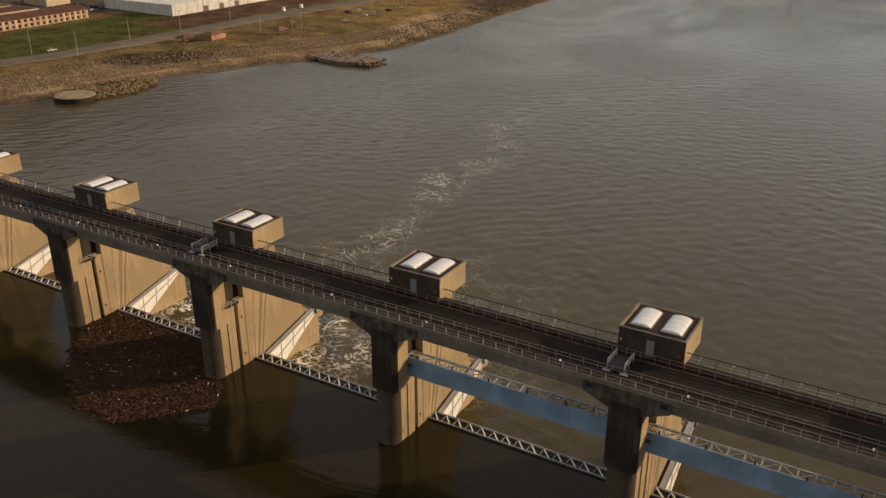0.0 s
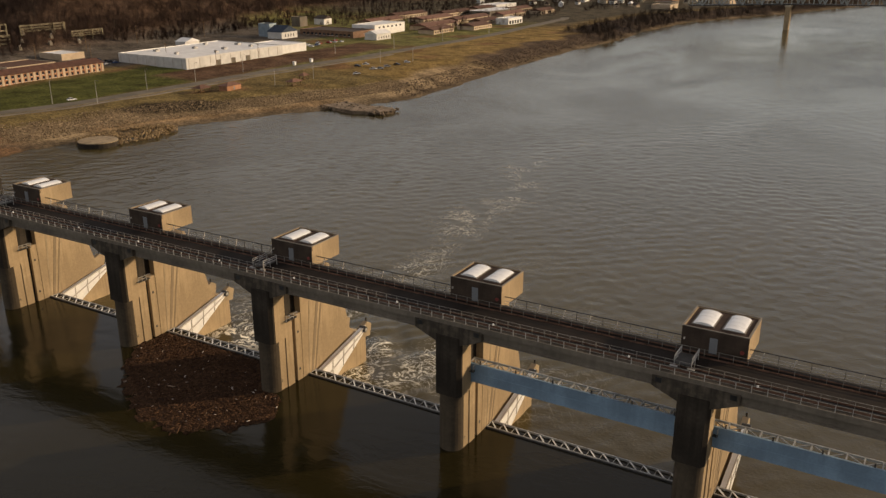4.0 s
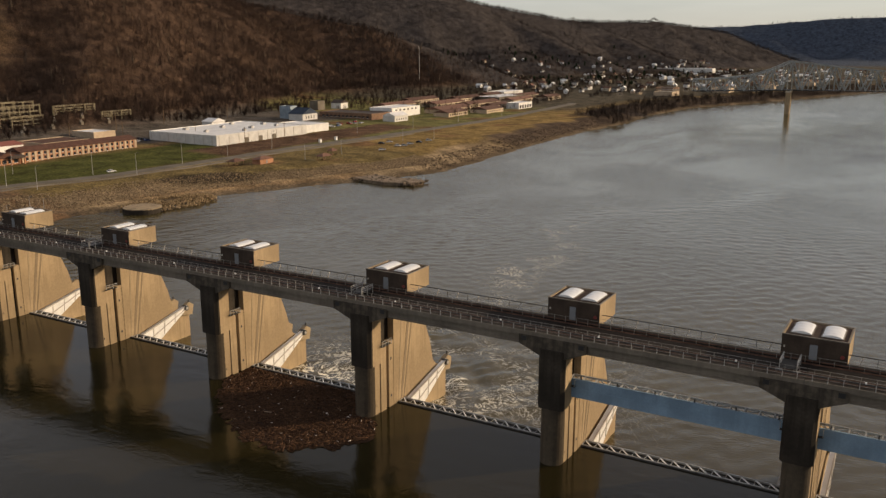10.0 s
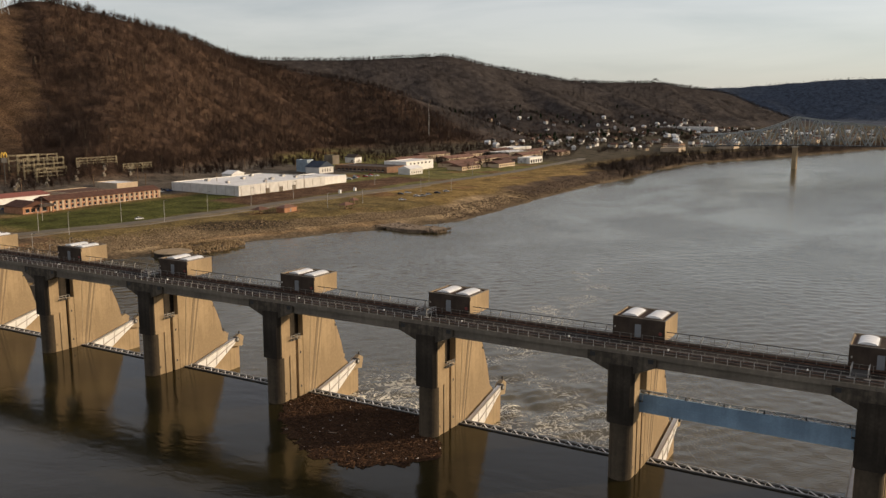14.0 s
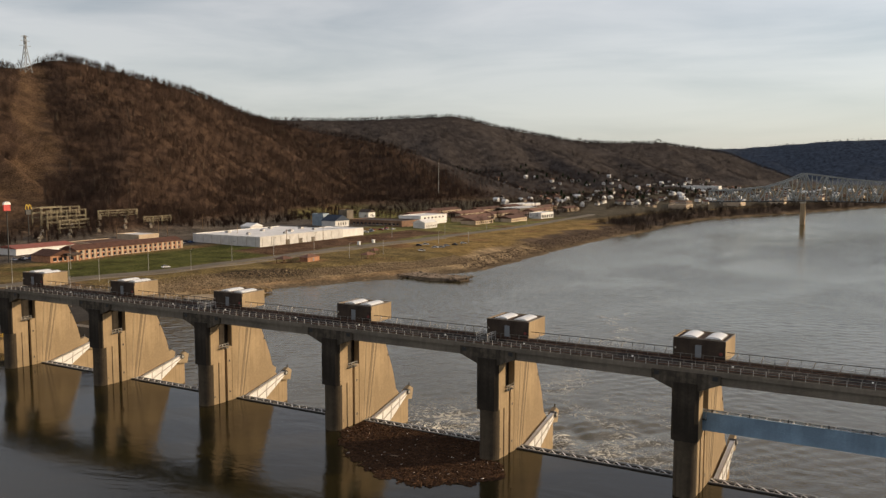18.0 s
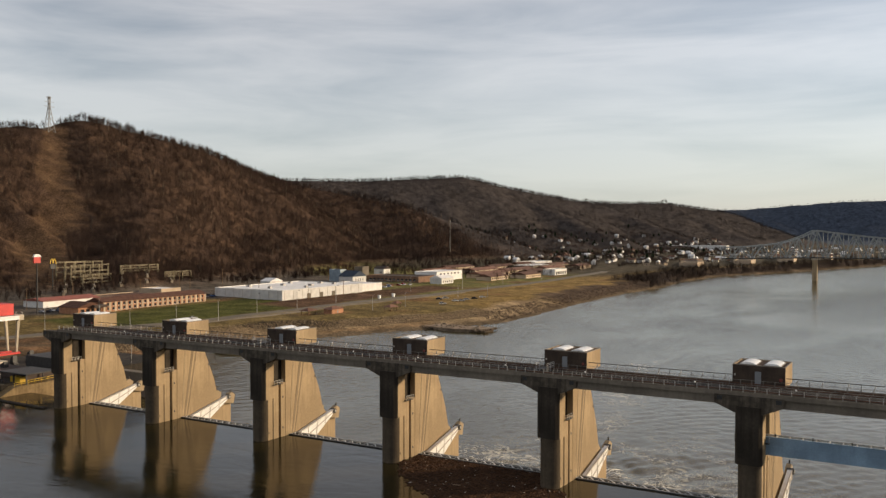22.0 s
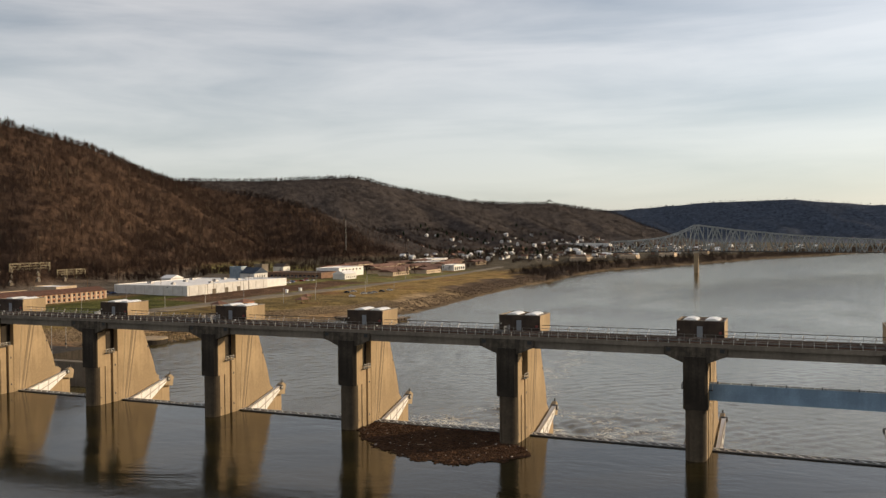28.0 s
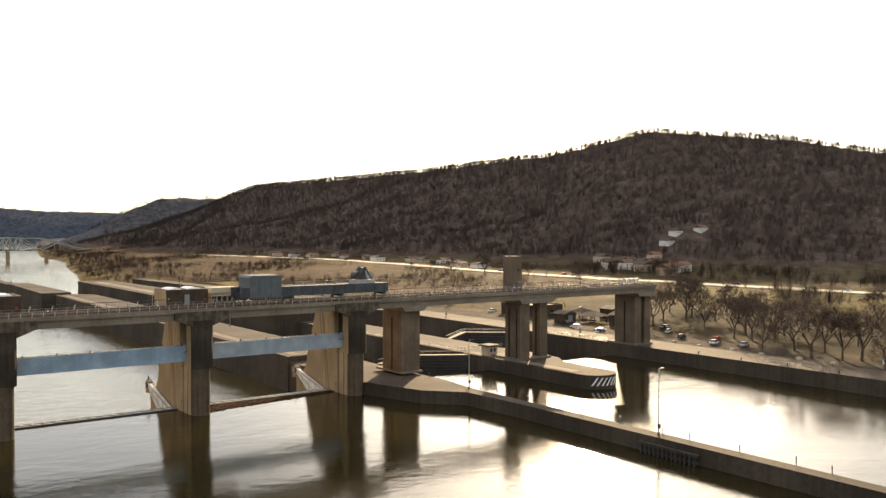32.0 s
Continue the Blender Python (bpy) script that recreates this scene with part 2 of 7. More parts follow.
# ---- mesh builder ----
class Geo:
    """Collects plain faces; build() makes one mesh."""

    def __init__(self):
        self.v, self.f = [], []

    def box(self, x0, x1, y0, y1, z0, z1):
        i = len(self.v)
        self.v += [(x, y, z) for z in (z0, z1) for x, y in ((x0, y0), (x1, y0), (x1, y1), (x0, y1))]
        self.f += [(i + 3, i + 2, i + 1, i), (i + 4, i + 5, i + 6, i + 7)]
        self.f += [(i + a, i + (a + 1) % 4, i + 4 + (a + 1) % 4, i + 4 + a) for a in range(4)]
        return self

    def prism(self, poly, axis, a, b):
        """A polygon pushed along an axis from a to b. axis x: poly is (y, z); y: (x, z); z: (x, y)."""
        def at(p, t):
            return {"x": (t, p[0], p[1]), "y": (p[0], t, p[1]), "z": (p[0], p[1], t)}[axis]
        area = sum(poly[k - 1][0] * poly[k][1] - poly[k][0] * poly[k - 1][1] for k in range(len(poly)))
        if (area < 0) != (axis == "y"):
            poly = poly[::-1]
        i, n = len(self.v), len(poly)
        self.v += [at(p, a) for p in poly] + [at(p, b) for p in poly]
        self.f += [tuple(range(i + n - 1, i - 1, -1)), tuple(range(i + n, i + 2 * n))]
        self.f += [(i + k, i + (k + 1) % n, i + n + (k + 1) % n, i + n + k) for k in range(n)]
        return self

    def bar(self, p, q, w, h=None, sides=4, w2=None):
        """A beam of square or round section between two points."""
        p, q = Vector(p), Vector(q)
        d = q - p
        if d.length < 1e-6:
            return self
        d.normalize()
        up = Vector((0, 0, 1)) if abs(d.z) < 0.95 else Vector((0, 1, 0))
        s = d.cross(up).normalized()
        u = s.cross(d)
        i = len(self.v)
        for c, k in ((p, 1.0), (q, (w2 / w if w2 else 1.0))):
            for a in range(sides):
                t = 2 * math.pi * (a + 0.5) / sides
                r = (0.7071 if sides == 4 else 0.5)
                o = s * (math.cos(t) * w * r * k) + u * (math.sin(t) * (h or w) * r * k)
                self.v.append(tuple(c + o))
        n = sides
        self.f += [tuple(range(i + n - 1, i - 1, -1)), tuple(range(i + n, i + 2 * n))]
        self.f += [(i + k, i + (k + 1) % n, i + n + (k + 1) % n, i + n + k) for k in range(n)]
        return self

    def mesh(self, name, material):
        me = bpy.data.meshes.new(name)
        me.from_pydata(self.v, [], self.f)
        if material:
            me.materials.append(material)
        return me


def part(name, geo, material, parent=None, label=""):
    ob = new(name, geo.mesh(name, material) if isinstance(geo, Geo) else geo)
    if parent is not None:
        ob.parent = parent
    return tagged(ob, label)


def thing(name, x, y, z, label, category, group="", rz=0.0, kind=""):
    ob = new(name)
    ob.matrix_basis = pose(x, y, z, 0, 0, rz)
    return tagged(ob, label, category, group, kind)


# ---- ground ----
POOL, TAIL = 0.0, -5.0
S = 38.1                         # pier spacing
SHORE_L = [(-900, -90), (-30, -60), (60, -75), (108, -85), (126, -77), (170, -71), (213, -53), (248, -34), (300, -13), (346, -14), (458, -23), (573, -26), (664, -20), (767, -28), (895, -19), (1108, 56), (1407, 147), (2000, 405), (2600, 480), (3280, 560), (3420, 1500)]
SHORE_R = [(-900, 417), (380, 417), (470, 392), (612, 392), (716, 415), (867, 440), (1102, 490), (1356, 510), (2060, 640), (2600, 755), (3280, 880), (3420, 2400)]
# ridge lines: x, y, height, half width of the slope
RIDGES = [
    [(-620, -700, 130, 300), (-600, -100, 135, 300), (-600, 341, 144, 300), (-585, 398, 148, 295), (-578, 436, 160, 290), (-608, 630, 145, 270), (-650, 797, 121, 260), (-700, 960, 105, 260)],
    [(-1000, 1150, 143, 420), (-892, 1372, 147, 420), (-750, 1580, 163, 420), (-700, 1720, 141, 420), (-605, 1978, 112, 420), (-470, 2234, 115, 380), (-342, 2470, 92, 300), (-290, 2600, 55, 220)],
    [(-900, 3500, 118, 500), (-560, 3780, 130, 500), (-170, 3830, 160, 500), (160, 3820, 164, 500), (440, 3800, 136, 500), (700, 3750, 128, 500), (1000, 3650, 108, 500), (1400, 3550, 104, 500), (2000, 3300, 110, 500)],
    [(1500, -700, 117, 420), (1330, 100, 117, 420), (1227, 331, 121, 420), (1175, 423, 142, 420), (1115, 590, 163, 400), (1090, 745, 141, 400), (1060, 1043, 132, 400), (973, 1550, 121, 360), (930, 1760, 74, 300)],
    [(835, 2130, 46, 200), (905, 2160, 92, 240), (985, 2186, 119, 280), (1120, 2215, 122, 300), (1250, 2250, 118, 300), (1800, 2400, 110, 300)],
    # spurs that run down from the crests
    [(-640, 850, 112, 210), (-527, 957, 84, 190), (-478, 1046, 58, 170), (-422, 1098, 34, 140)],
    [(-590, 500, 138, 150), (-500, 540, 84, 120), (-430, 585, 34, 90)],
    [(-600, 610, 136, 150), (-530, 690, 92, 120), (-470, 745, 40, 90)],
    [(-592, 300, 128, 150), (-480, 285, 74, 110), (-400, 290, 26, 80)],
    [(-892, 1372, 150, 260), (-760, 1390, 100, 200), (-640, 1400, 50, 150)],
    [(-700, 1690, 142, 260), (-560, 1660, 92, 200), (-430, 1620, 40, 150)],
    [(-605, 1978, 120, 220), (-450, 1930, 74, 180), (-330, 1880, 30, 140)],
    [(-470, 2234, 122, 220), (-330, 2180, 64, 170)],
    [(1115, 590, 164, 220), (1000, 560, 104, 170), (900, 545, 48, 130)],
    [(1090, 745, 144, 220), (980, 800, 88, 170), (880, 830, 36, 130)],
    [(1075, 900, 140, 220), (960, 990, 84, 170), (870, 1030, 34, 130)],
    [(1175, 423, 140, 220), (1060, 330, 88, 170), (960, 270, 36, 130)],
]


def along(table, y):
    a = np.array(table, float)
    return np.interp(y, a[:, 0], a[:, 1])


def rough(x, y, size, seed=0.0):
    """Smooth rolling noise on arrays, about -1 to 1."""
    s = seed
    return (np.sin(x / size * 1.3 + 1.7 * np.sin(y / size * 0.9 + s) + s) + np.sin(y / size * 1.1 + 1.3 * np.sin(x / size * 1.2 - s) + 2 * s)
            + 0.6 * np.sin((x + y) / size * 2.3 + s) + 0.6 * np.sin((x - 0.7 * y) / size * 2.9 + 3 * s)) / 3.2


def hills(x, y):
    x, y = np.asarray(x, float), np.asarray(y, float)
    shape, x, y = x.shape, x.ravel(), y.ravel()
    h = np.zeros_like(x)
    wide = 1 + 0.17 * rough(x, y, 90, 2.0) + 0.07 * rough(x, y, 31, 4.0)
    for line in RIDGES:
        for (ax, ay, ah, aw), (bx, by, bh, bw) in zip(line, line[1:]):
            m = 1.3 * max(aw, bw)
            i = np.nonzero((x > min(ax, bx) - m) & (x < max(ax, bx) + m) & (y > min(ay, by) - m) & (y < max(ay, by) + m))[0]
            if not len(i):
                continue
            px, py = x[i], y[i]
            t = np.clip(((px - ax) * (bx - ax) + (py - ay) * (by - ay)) / ((bx - ax) ** 2 + (by - ay) ** 2), 0, 1)
            d = np.hypot(px - (ax + t * (bx - ax)), py - (ay + t * (by - ay)))
            k = np.clip(1 - d / ((aw + t * (bw - aw)) * wide[i]), 0, 1)
            h[i] = np.maximum(h[i], (ah + t * (bh - ah)) * 1.02 * k * k * (3 - 2 * k) ** 0.5)
    return h.reshape(shape)


def height(x, y):
    """Height of the ground at arrays x, y."""
    x, y = np.asarray(x, float), np.asarray(y, float)
    xl, xr = along(SHORE_L, y), along(SHORE_R, y)
    dl = xl - x + 2.5 * rough(x, y, 9, 1.0)
    dr = x - xr + 2.0 * rough(x, y, 9, 4.0)
    def bank(d, wide, top):
        k = np.clip(d / wide, -1, 1)
        return np.where(k < 0, -5 + 5 * k, -5 + (5 + top) * np.sqrt(np.clip(k, 0, 1)) * (0.55 + 0.45 * np.clip(k, 0, 1)))
    left = bank(dl, np.where(y < 420, 42.0, 30.0), 1.6) + np.clip((dl - 40) / 300, 0, 1) * 5
    right = bank(dr, np.where(y < 400, 1.0, 45.0), 3.0) + np.clip((dr - 60) / 260, 0, 1) * 5
    g = np.where(dl > dr, left, right)
    land = np.clip(np.maximum(dl, dr) / 60, 0, 1)
    return g + hills(x, y) * land + land * 0.35 * rough(x, y, 14, 3.0)


def axis(*runs):
    out = [runs[0][0]]
    for a, b, st in runs:
        n = max(1, round((b - a) / st))
        out += list(np.linspace(a, b, n + 1)[1:])
    return np.array(out)


def sheet(name, xs, ys, zfun, material, keep=None):
    X, Y = np.meshgrid(xs, ys)
    Z = zfun(X, Y)
    co = np.stack([X, Y, Z], -1).reshape(-1, 3)
    ny, nx = X.shape
    q = (np.arange(ny - 1)[:, None] * nx + np.arange(nx - 1)[None, :]).ravel()
    faces = np.stack([q, q + 1, q + nx + 1, q + nx], 1)
    me = bpy.data.meshes.new(name)
    me.vertices.add(len(co))
    me.vertices.foreach_set("co", co.ravel())
    me.loops.add(faces.size)
    me.loops.foreach_set("vertex_index", faces.ravel())
    me.polygons.add(len(faces))
    me.polygons.foreach_set("loop_start", np.arange(0, faces.size, 4))
    me.polygons.foreach_set("use_smooth", np.ones(len(faces), bool))
    me.update(calc_edges=True)
    me.materials.append(material)
    return new(name, me)


ROAD_L = [(60, -150), (111, -141), (162, -130), (211, -124), (286, -121), (397, -113), (573, -108), (783, -122), (1000, -190)]
ROAD_R = [(-300, 665), (40, 652), (130, 648), (264, 640), (368, 646), (678, 668), (1000, 634), (1300, 600)]


def swath(x, y):
    """Distance from the cleared power line track down the near hill."""
    ax, ay, bx, by = -578.0, 396.0, -325.0, 222.0
    t = np.clip(((x - ax) * (bx - ax) + (y - ay) * (by - ay)) / ((bx - ax) ** 2 + (by - ay) ** 2), 0, 1)
    bend = 9 * np.sin(t * 6.0) + 5 * np.sin(t * 15.0 + 1)
    return np.hypot(x - ax - t * (bx - ax) - 0.57 * bend, y - ay - t * (by - ay) - 0.82 * bend) + 7 * (1 - t)


def ground_tint(x, y, h):
    """Soil, stone, grass and leaf litter by where they lie; bank shade and far haze tinted in."""
    dl, dr = along(SHORE_L, y) - x, x - along(SHORE_R, y)
    hl = hills(x, y)
    w1, w2 = rough(x, y, 17, 5.0), rough(x, y, 6, 7.0)
    c = np.zeros(x.shape + (3,))
    def put(mask, rgb):
        m = np.clip(mask, 0, 1)[..., None]
        c[:] = c * (1 - m) + np.array(rgb) * m
    step = lambda v, w: np.clip(v / w + 0.5, 0, 1)
    left = step(dl - dr, 1.0)
    put(x * 0 + 1, (0.155, 0.112, 0.048))
    put(left * step(y - 330 + 20 * w1, 30) * step(-105 - x + 0 * w1, -8), (0.22, 0.145, 0.056))
    put(left * step(y - 300, 60) * step(-112 - x, 6), (0.15, 0.135, 0.05))
    put(left * step(w1 - 0.45, 0.3) * step(dl - 45, 20) * 0.7, (0.17, 0.085, 0.045))
    put(left * step(-131 - x + 3 * w2, 5) * step(x + 197, 5) * step(y - 118, 10) * step(285 - y, 10), (0.074, 0.076, 0.022))
    put(left * step(-215 - x + 8 * w1, 10) * step(520 - y, 30), (0.10, 0.083, 0.066))
    put(left * step(y - 700, 80) * step(dl - 60, 30), (0.08, 0.066, 0.045))
    put(left * step(x + 166, 4) * step(-128 - x + 2 * w2, 5) * step(y - 252, 10) * step(470 - y, 20), (0.12, 0.07, 0.043))
    shore = left * step(29 + 9 * w1 - dl, 4)
    put(shore * step(420 - y, 60), (0.24, 0.17, 0.10))
    put(shore * step(y - 420, 60), (0.09, 0.063, 0.043))
    put(left * step(50 - dl, 8) * step(y - 650, 40), (0.065, 0.045, 0.032))
    put(shore * step(w2 + 0.2, 0.3) * step(420 - y, 60) * 0.6, (0.31, 0.225, 0.13))
    put(shore * step(14 + 5 * w1 - dl, 3) * step(y - 140, 10) * step(262 - y, 10), (0.25, 0.165, 0.09))
    put(shore * step(5 + 2 * w2 - dl, 3), (0.13, 0.095, 0.06))
    # shade of a bank slope painted as a dark ellipse in the tint
    hollow_shade = 1 - np.hypot((x + 88 - 0.9 * (y - 196) * 0.6) / 11, (y - 196) / 24) + 0.2 * w2
    put(left * step(hollow_shade, 0.3), (0.05, 0.038, 0.024))
    put(left * step(112 - y + 6 * w1, 12) * step(x + 150, 12), (0.095, 0.066, 0.042))
    put(left * step(112 - y, 12) * step(x + 150, 12) * step(w2 - 0.1, 0.4) * 0.7, (0.17, 0.095, 0.05))
    r = 1 - left
    put(r * step(y - 150, 60) * step(dr - 30, 20), (0.078, 0.05, 0.027))
    put(r * step(w1 - 0.05, 0.4) * step(y - 150, 60) * 0.85, (0.052, 0.035, 0.022))
    put(r * step(150 - y, 60) * step(dr - 28, 6), (0.036, 0.028, 0.014))
    put(r * step(150 - y, 60) * step(dr - 118 + 14 * w1, 30), (0.095, 0.075, 0.027))
    put(r * step(28 + 5 * w2 - dr, 4) * step(300 - y, 30), (0.055, 0.045, 0.035))
    put(r * step(dr - 250, 30), (0.075, 0.06, 0.033))
    put(step(hl - 4, 6), (0.064, 0.04, 0.028))
    put(step(hl - 4, 6) * step(w1 + 0.0, 0.8) * 0.5, (0.082, 0.05, 0.032))
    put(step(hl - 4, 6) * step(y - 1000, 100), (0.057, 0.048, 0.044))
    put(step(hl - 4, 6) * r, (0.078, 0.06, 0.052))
    # headland ground blue-grey: distance haze put into the colour
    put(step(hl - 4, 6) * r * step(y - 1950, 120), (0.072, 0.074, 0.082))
    cut = step(20 - swath(x, y) + 6 * w1 + 4 * w2, 9) * step(hl - 6, 4)
    put(cut * 0.8 * (0.6 + 0.4 * w2), (0.115, 0.07, 0.038))
    # far ridge ground bluer still, haze painted into its tint
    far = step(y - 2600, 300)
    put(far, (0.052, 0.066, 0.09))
    return c


def tinted(name, rough_v, fine, bump):
    m = bpy.data.materials.new(name)
    m.use_nodes = True
    n, l = m.node_tree.nodes, m.node_tree.links
    b = n["Principled BSDF"]
    b.inputs["Roughness"].default_value = rough_v
    b.inputs["Specular IOR Level"].default_value = 0.04
    at = n.new("ShaderNodeAttribute")
    at.attribute_name = "tint"
    co = n.new("ShaderNodeTexCoord")
    last = at.outputs["Color"]
    for sc, k in ((fine, 0.75), (fine * 0.09, 0.6)):
        ns = n.new("ShaderNodeTexNoise")
        ns.inputs["Scale"].default_value, ns.inputs["Detail"].default_value = sc, 8.0
        ns.inputs["Roughness"].default_value = 0.65
        l.new(co.outputs["Object"], ns.inputs["Vector"])
        mr = n.new("ShaderNodeMapRange")
        mr.inputs["From Min"].default_value, mr.inputs["From Max"].default_value = 0.28, 0.72
        mr.inputs["To Min"].default_value, mr.inputs["To Max"].default_value = 1 - k, 1 + k
        l.new(ns.outputs["Fac"], mr.inputs["Value"])
        mu = n.new("ShaderNodeMix")
        mu.data_type, mu.blend_type = "RGBA", "MULTIPLY"
        mu.inputs["Factor"].default_value = 1.0
        l.new(last, mu.inputs["A"])
        l.new(mr.outputs["Result"], mu.inputs["B"])
        last = mu.outputs["Result"]
        if sc == fine:
            bp = n.new("ShaderNodeBump")
            bp.inputs["Strength"].default_value, bp.inputs["Distance"].default_value = bump, 0.6
            l.new(ns.outputs["Fac"], bp.inputs["Height"])
            l.new(bp.outputs["Normal"], b.inputs["Normal"])
    l.new(last, b.inputs["Base Color"])
    return m


def paint(ob, name, rgb):
    rgb = np.asarray(rgb, float).reshape(-1, 3)
    at = ob.data.attributes.new(name, "FLOAT_COLOR", "POINT")
    at.data.foreach_set("color", np.concatenate([rgb, np.ones((len(rgb), 1))], 1).ravel())


GROUND = tinted("ground", 0.95, 0.8, 0.5)
xs = axis((-2600, -1500, 60), (-1500, -1050, 24), (-1050, -420, 9), (-420, 20, 4), (20, 380, 12), (380, 480, 5), (480, 900, 12), (900, 1380, 9), (1380, 2000, 28), (2000, 3400, 70))
ys = axis((-900, -40, 40), (-40, 420, 4), (420, 1000, 9), (1000, 2800, 20), (2800, 3500, 50), (3500, 3900, 16), (3900, 4700, 55))
ground = tagged(sheet("ground", xs, ys, height, GROUND), "river valley ground with brown grass, stony banks and hills", "ground", kind="structure")
GX, GY = np.meshgrid(xs, ys)
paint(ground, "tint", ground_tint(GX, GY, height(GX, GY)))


def ground_z(x, y):
    return float(height(np.array([float(x)]), np.array([float(y)]))[0])


def ribbon(name, table, width, y0, y1, material, label, lift=0.28, side=0.0):
    yy = np.arange(y0, y1 + 0.1, 4.0)
    xc = along(table, yy) + side
    k = 5
    off = np.linspace(-width / 2, width / 2, k)
    X, Y = xc[:, None] + off[None, :], np.repeat(yy[:, None], k, 1)
    Z = np.maximum.accumulate(height(X, Y) * 0 + height(X, Y).max(1, keepdims=True), axis=1) + lift
    g = Geo()
    n = len(yy)
    g.v = [tuple(p) for p in np.stack([X, Y, Z], -1).reshape(-1, 3)]
    g.f = [(i * k + j, i * k + j + 1, (i + 1) * k + j + 1, (i + 1) * k + j) for i in range(n - 1) for j in range(k - 1)]
    m = len(g.v)
    g.v += [(xc[i] + s * width / 2, yy[i], Z[i, 0] - 1.2) for i in range(n) for s in (-1, 1)]
    for i in range(n - 1):
        g.f += [(m + 2 * i, i * k, (i + 1) * k, m + 2 * i + 2), (i * k + k - 1, m + 2 * i + 1, m + 2 * i + 3, (i + 1) * k + k - 1)]
    return tagged(new(name, g.mesh(name, material)), label, "road", kind="structure")


ribbon("road", ROAD_L, 9.5, 64, 800, ASPHALT, "grey asphalt river road along the left bank")
ribbon("pavement", ROAD_L, 3.0, 100, 420, CONC_GREY, "pale gravel shoulder beside the river road", side=8.5)
# wet glare on the highway is put into its pale surface colour
ribbon("road", ROAD_R, 17.0, -290, 1000, CONC_PALE, "four-lane highway below the wooded hill, glare painted pale")


def water_mat(name, body, ripple, strength, foam_on):
    m = bpy.data.materials.new(name)
    m.use_nodes = True
    n, l = m.node_tree.nodes, m.node_tree.links
    b = n["Principled BSDF"]
    b.inputs["Roughness"].default_value = 0.1 if foam_on else 0.09
    b.inputs["IOR"].default_value = 1.4 if foam_on else 1.33
    b.inputs["Specular IOR Level"].default_value = 0.5 if foam_on else 0.42
    co = n.new("ShaderNodeTexCoord")
    def noise_of(scale, stretch, detail, distort=0.0):
        mp = n.new("ShaderNodeMapping")
        mp.inputs["Scale"].default_value = (scale * stretch[0], scale * stretch[1], scale)
        ns = n.new("ShaderNodeTexNoise")
        ns.inputs["Scale"].default_value, ns.inputs["Detail"].default_value = 1.0, detail
        ns.inputs["Distortion"].default_value = distort
        l.new(co.outputs["Object"], mp.inputs["Vector"])
        l.new(mp.outputs["Vector"], ns.inputs["Vector"])
        return ns.outputs["Fac"]
    waves = noise_of(ripple, (1.0, 1.5), 5.0, 0.6)
    swell = noise_of(ripple * 0.12, (1.0, 1.8), 3.0, 1.2)
    mur = noise_of(0.015, (1.0, 0.6), 4.0, 1.0)
    patch = n.new("ShaderNodeMapRange")
    patch.inputs["From Min"].default_value, patch.inputs["From Max"].default_value = 0.35, 0.65
    patch.inputs["To Min"].default_value, patch.inputs["To Max"].default_value = 0.4, 1.0
    l.new(mur, patch.inputs["Value"])
    hgt = n.new("ShaderNodeMath")
    hgt.operation = "MULTIPLY_ADD"
    l.new(swell, hgt.inputs[0])
    hgt.inputs[1].default_value = 3.0
    l.new(waves, hgt.inputs[2])
    fine = n.new("ShaderNodeMath")       # small wind ripples over the longer waves
    fine.operation = "MULTIPLY_ADD"
    l.new(noise_of(ripple * 4.5, (1.0, 1.3), 3.0, 0.4), fine.inputs[0])
    fine.inputs[1].default_value = 1.1 if foam_on else 0.42
    l.new(hgt.outputs[0], fine.inputs[2])
    hgt = fine
    bp = n.new("ShaderNodeBump")
    bp.inputs["Distance"].default_value = 0.5
    st = n.new("ShaderNodeMath")
    st.operation = "MULTIPLY"
    st.inputs[1].default_value = strength
    l.new(patch.outputs["Result"], st.inputs[0])
    l.new(st.outputs[0], bp.inputs["Strength"])
    l.new(hgt.outputs[0], bp.inputs["Height"])
    l.new(bp.outputs["Normal"], b.inputs["Normal"])
    mix = n.new("ShaderNodeMix")
    mix.data_type = "RGBA"
    mix.inputs["A"].default_value = (*body, 1)
    mix.inputs["B"].default_value = (*[c * 0.7 for c in body], 1)
    l.new(patch.outputs["Result"], mix.inputs["Factor"])
    last = mix.outputs["Result"]
    if foam_on:
        at = n.new("ShaderNodeAttribute")
        at.attribute_name = "foam"
        f1 = noise_of(0.1, (1.0, 1.0), 1.5, 3.6)
        f2 = noise_of(0.24, (1.0, 1.0), 1.5, 3.0)
        def lines(src, wide):
            s = n.new("ShaderNodeMath")
            s.operation = "SUBTRACT"
            s.inputs[1].default_value = 0.5
            a = n.new("ShaderNodeMath")
            a.operation = "ABSOLUTE"
            r = n.new("ShaderNodeMapRange")
            r.inputs["From Min"].default_value, r.inputs["From Max"].default_value = wide, 0.0
            l.new(src, s.inputs[0])
            l.new(s.outputs[0], a.inputs[0])
            l.new(a.outputs[0], r.inputs["Value"])
            return r.outputs["Result"]
        mx = n.new("ShaderNodeMath")
        mx.operation = "MAXIMUM"
        l.new(lines(f1, 0.022), mx.inputs[0])
        l.new(lines(f2, 0.018), mx.inputs[1])
        sep = n.new("ShaderNodeSeparateColor")
        l.new(at.outputs["Color"], sep.inputs["Color"])
        ml = n.new("ShaderNodeMath")
        ml.operation = "MULTIPLY"
        gap = n.new("ShaderNodeMapRange")
        gap.inputs["From Min"].default_value, gap.inputs["From Max"].default_value = 0.44, 0.56
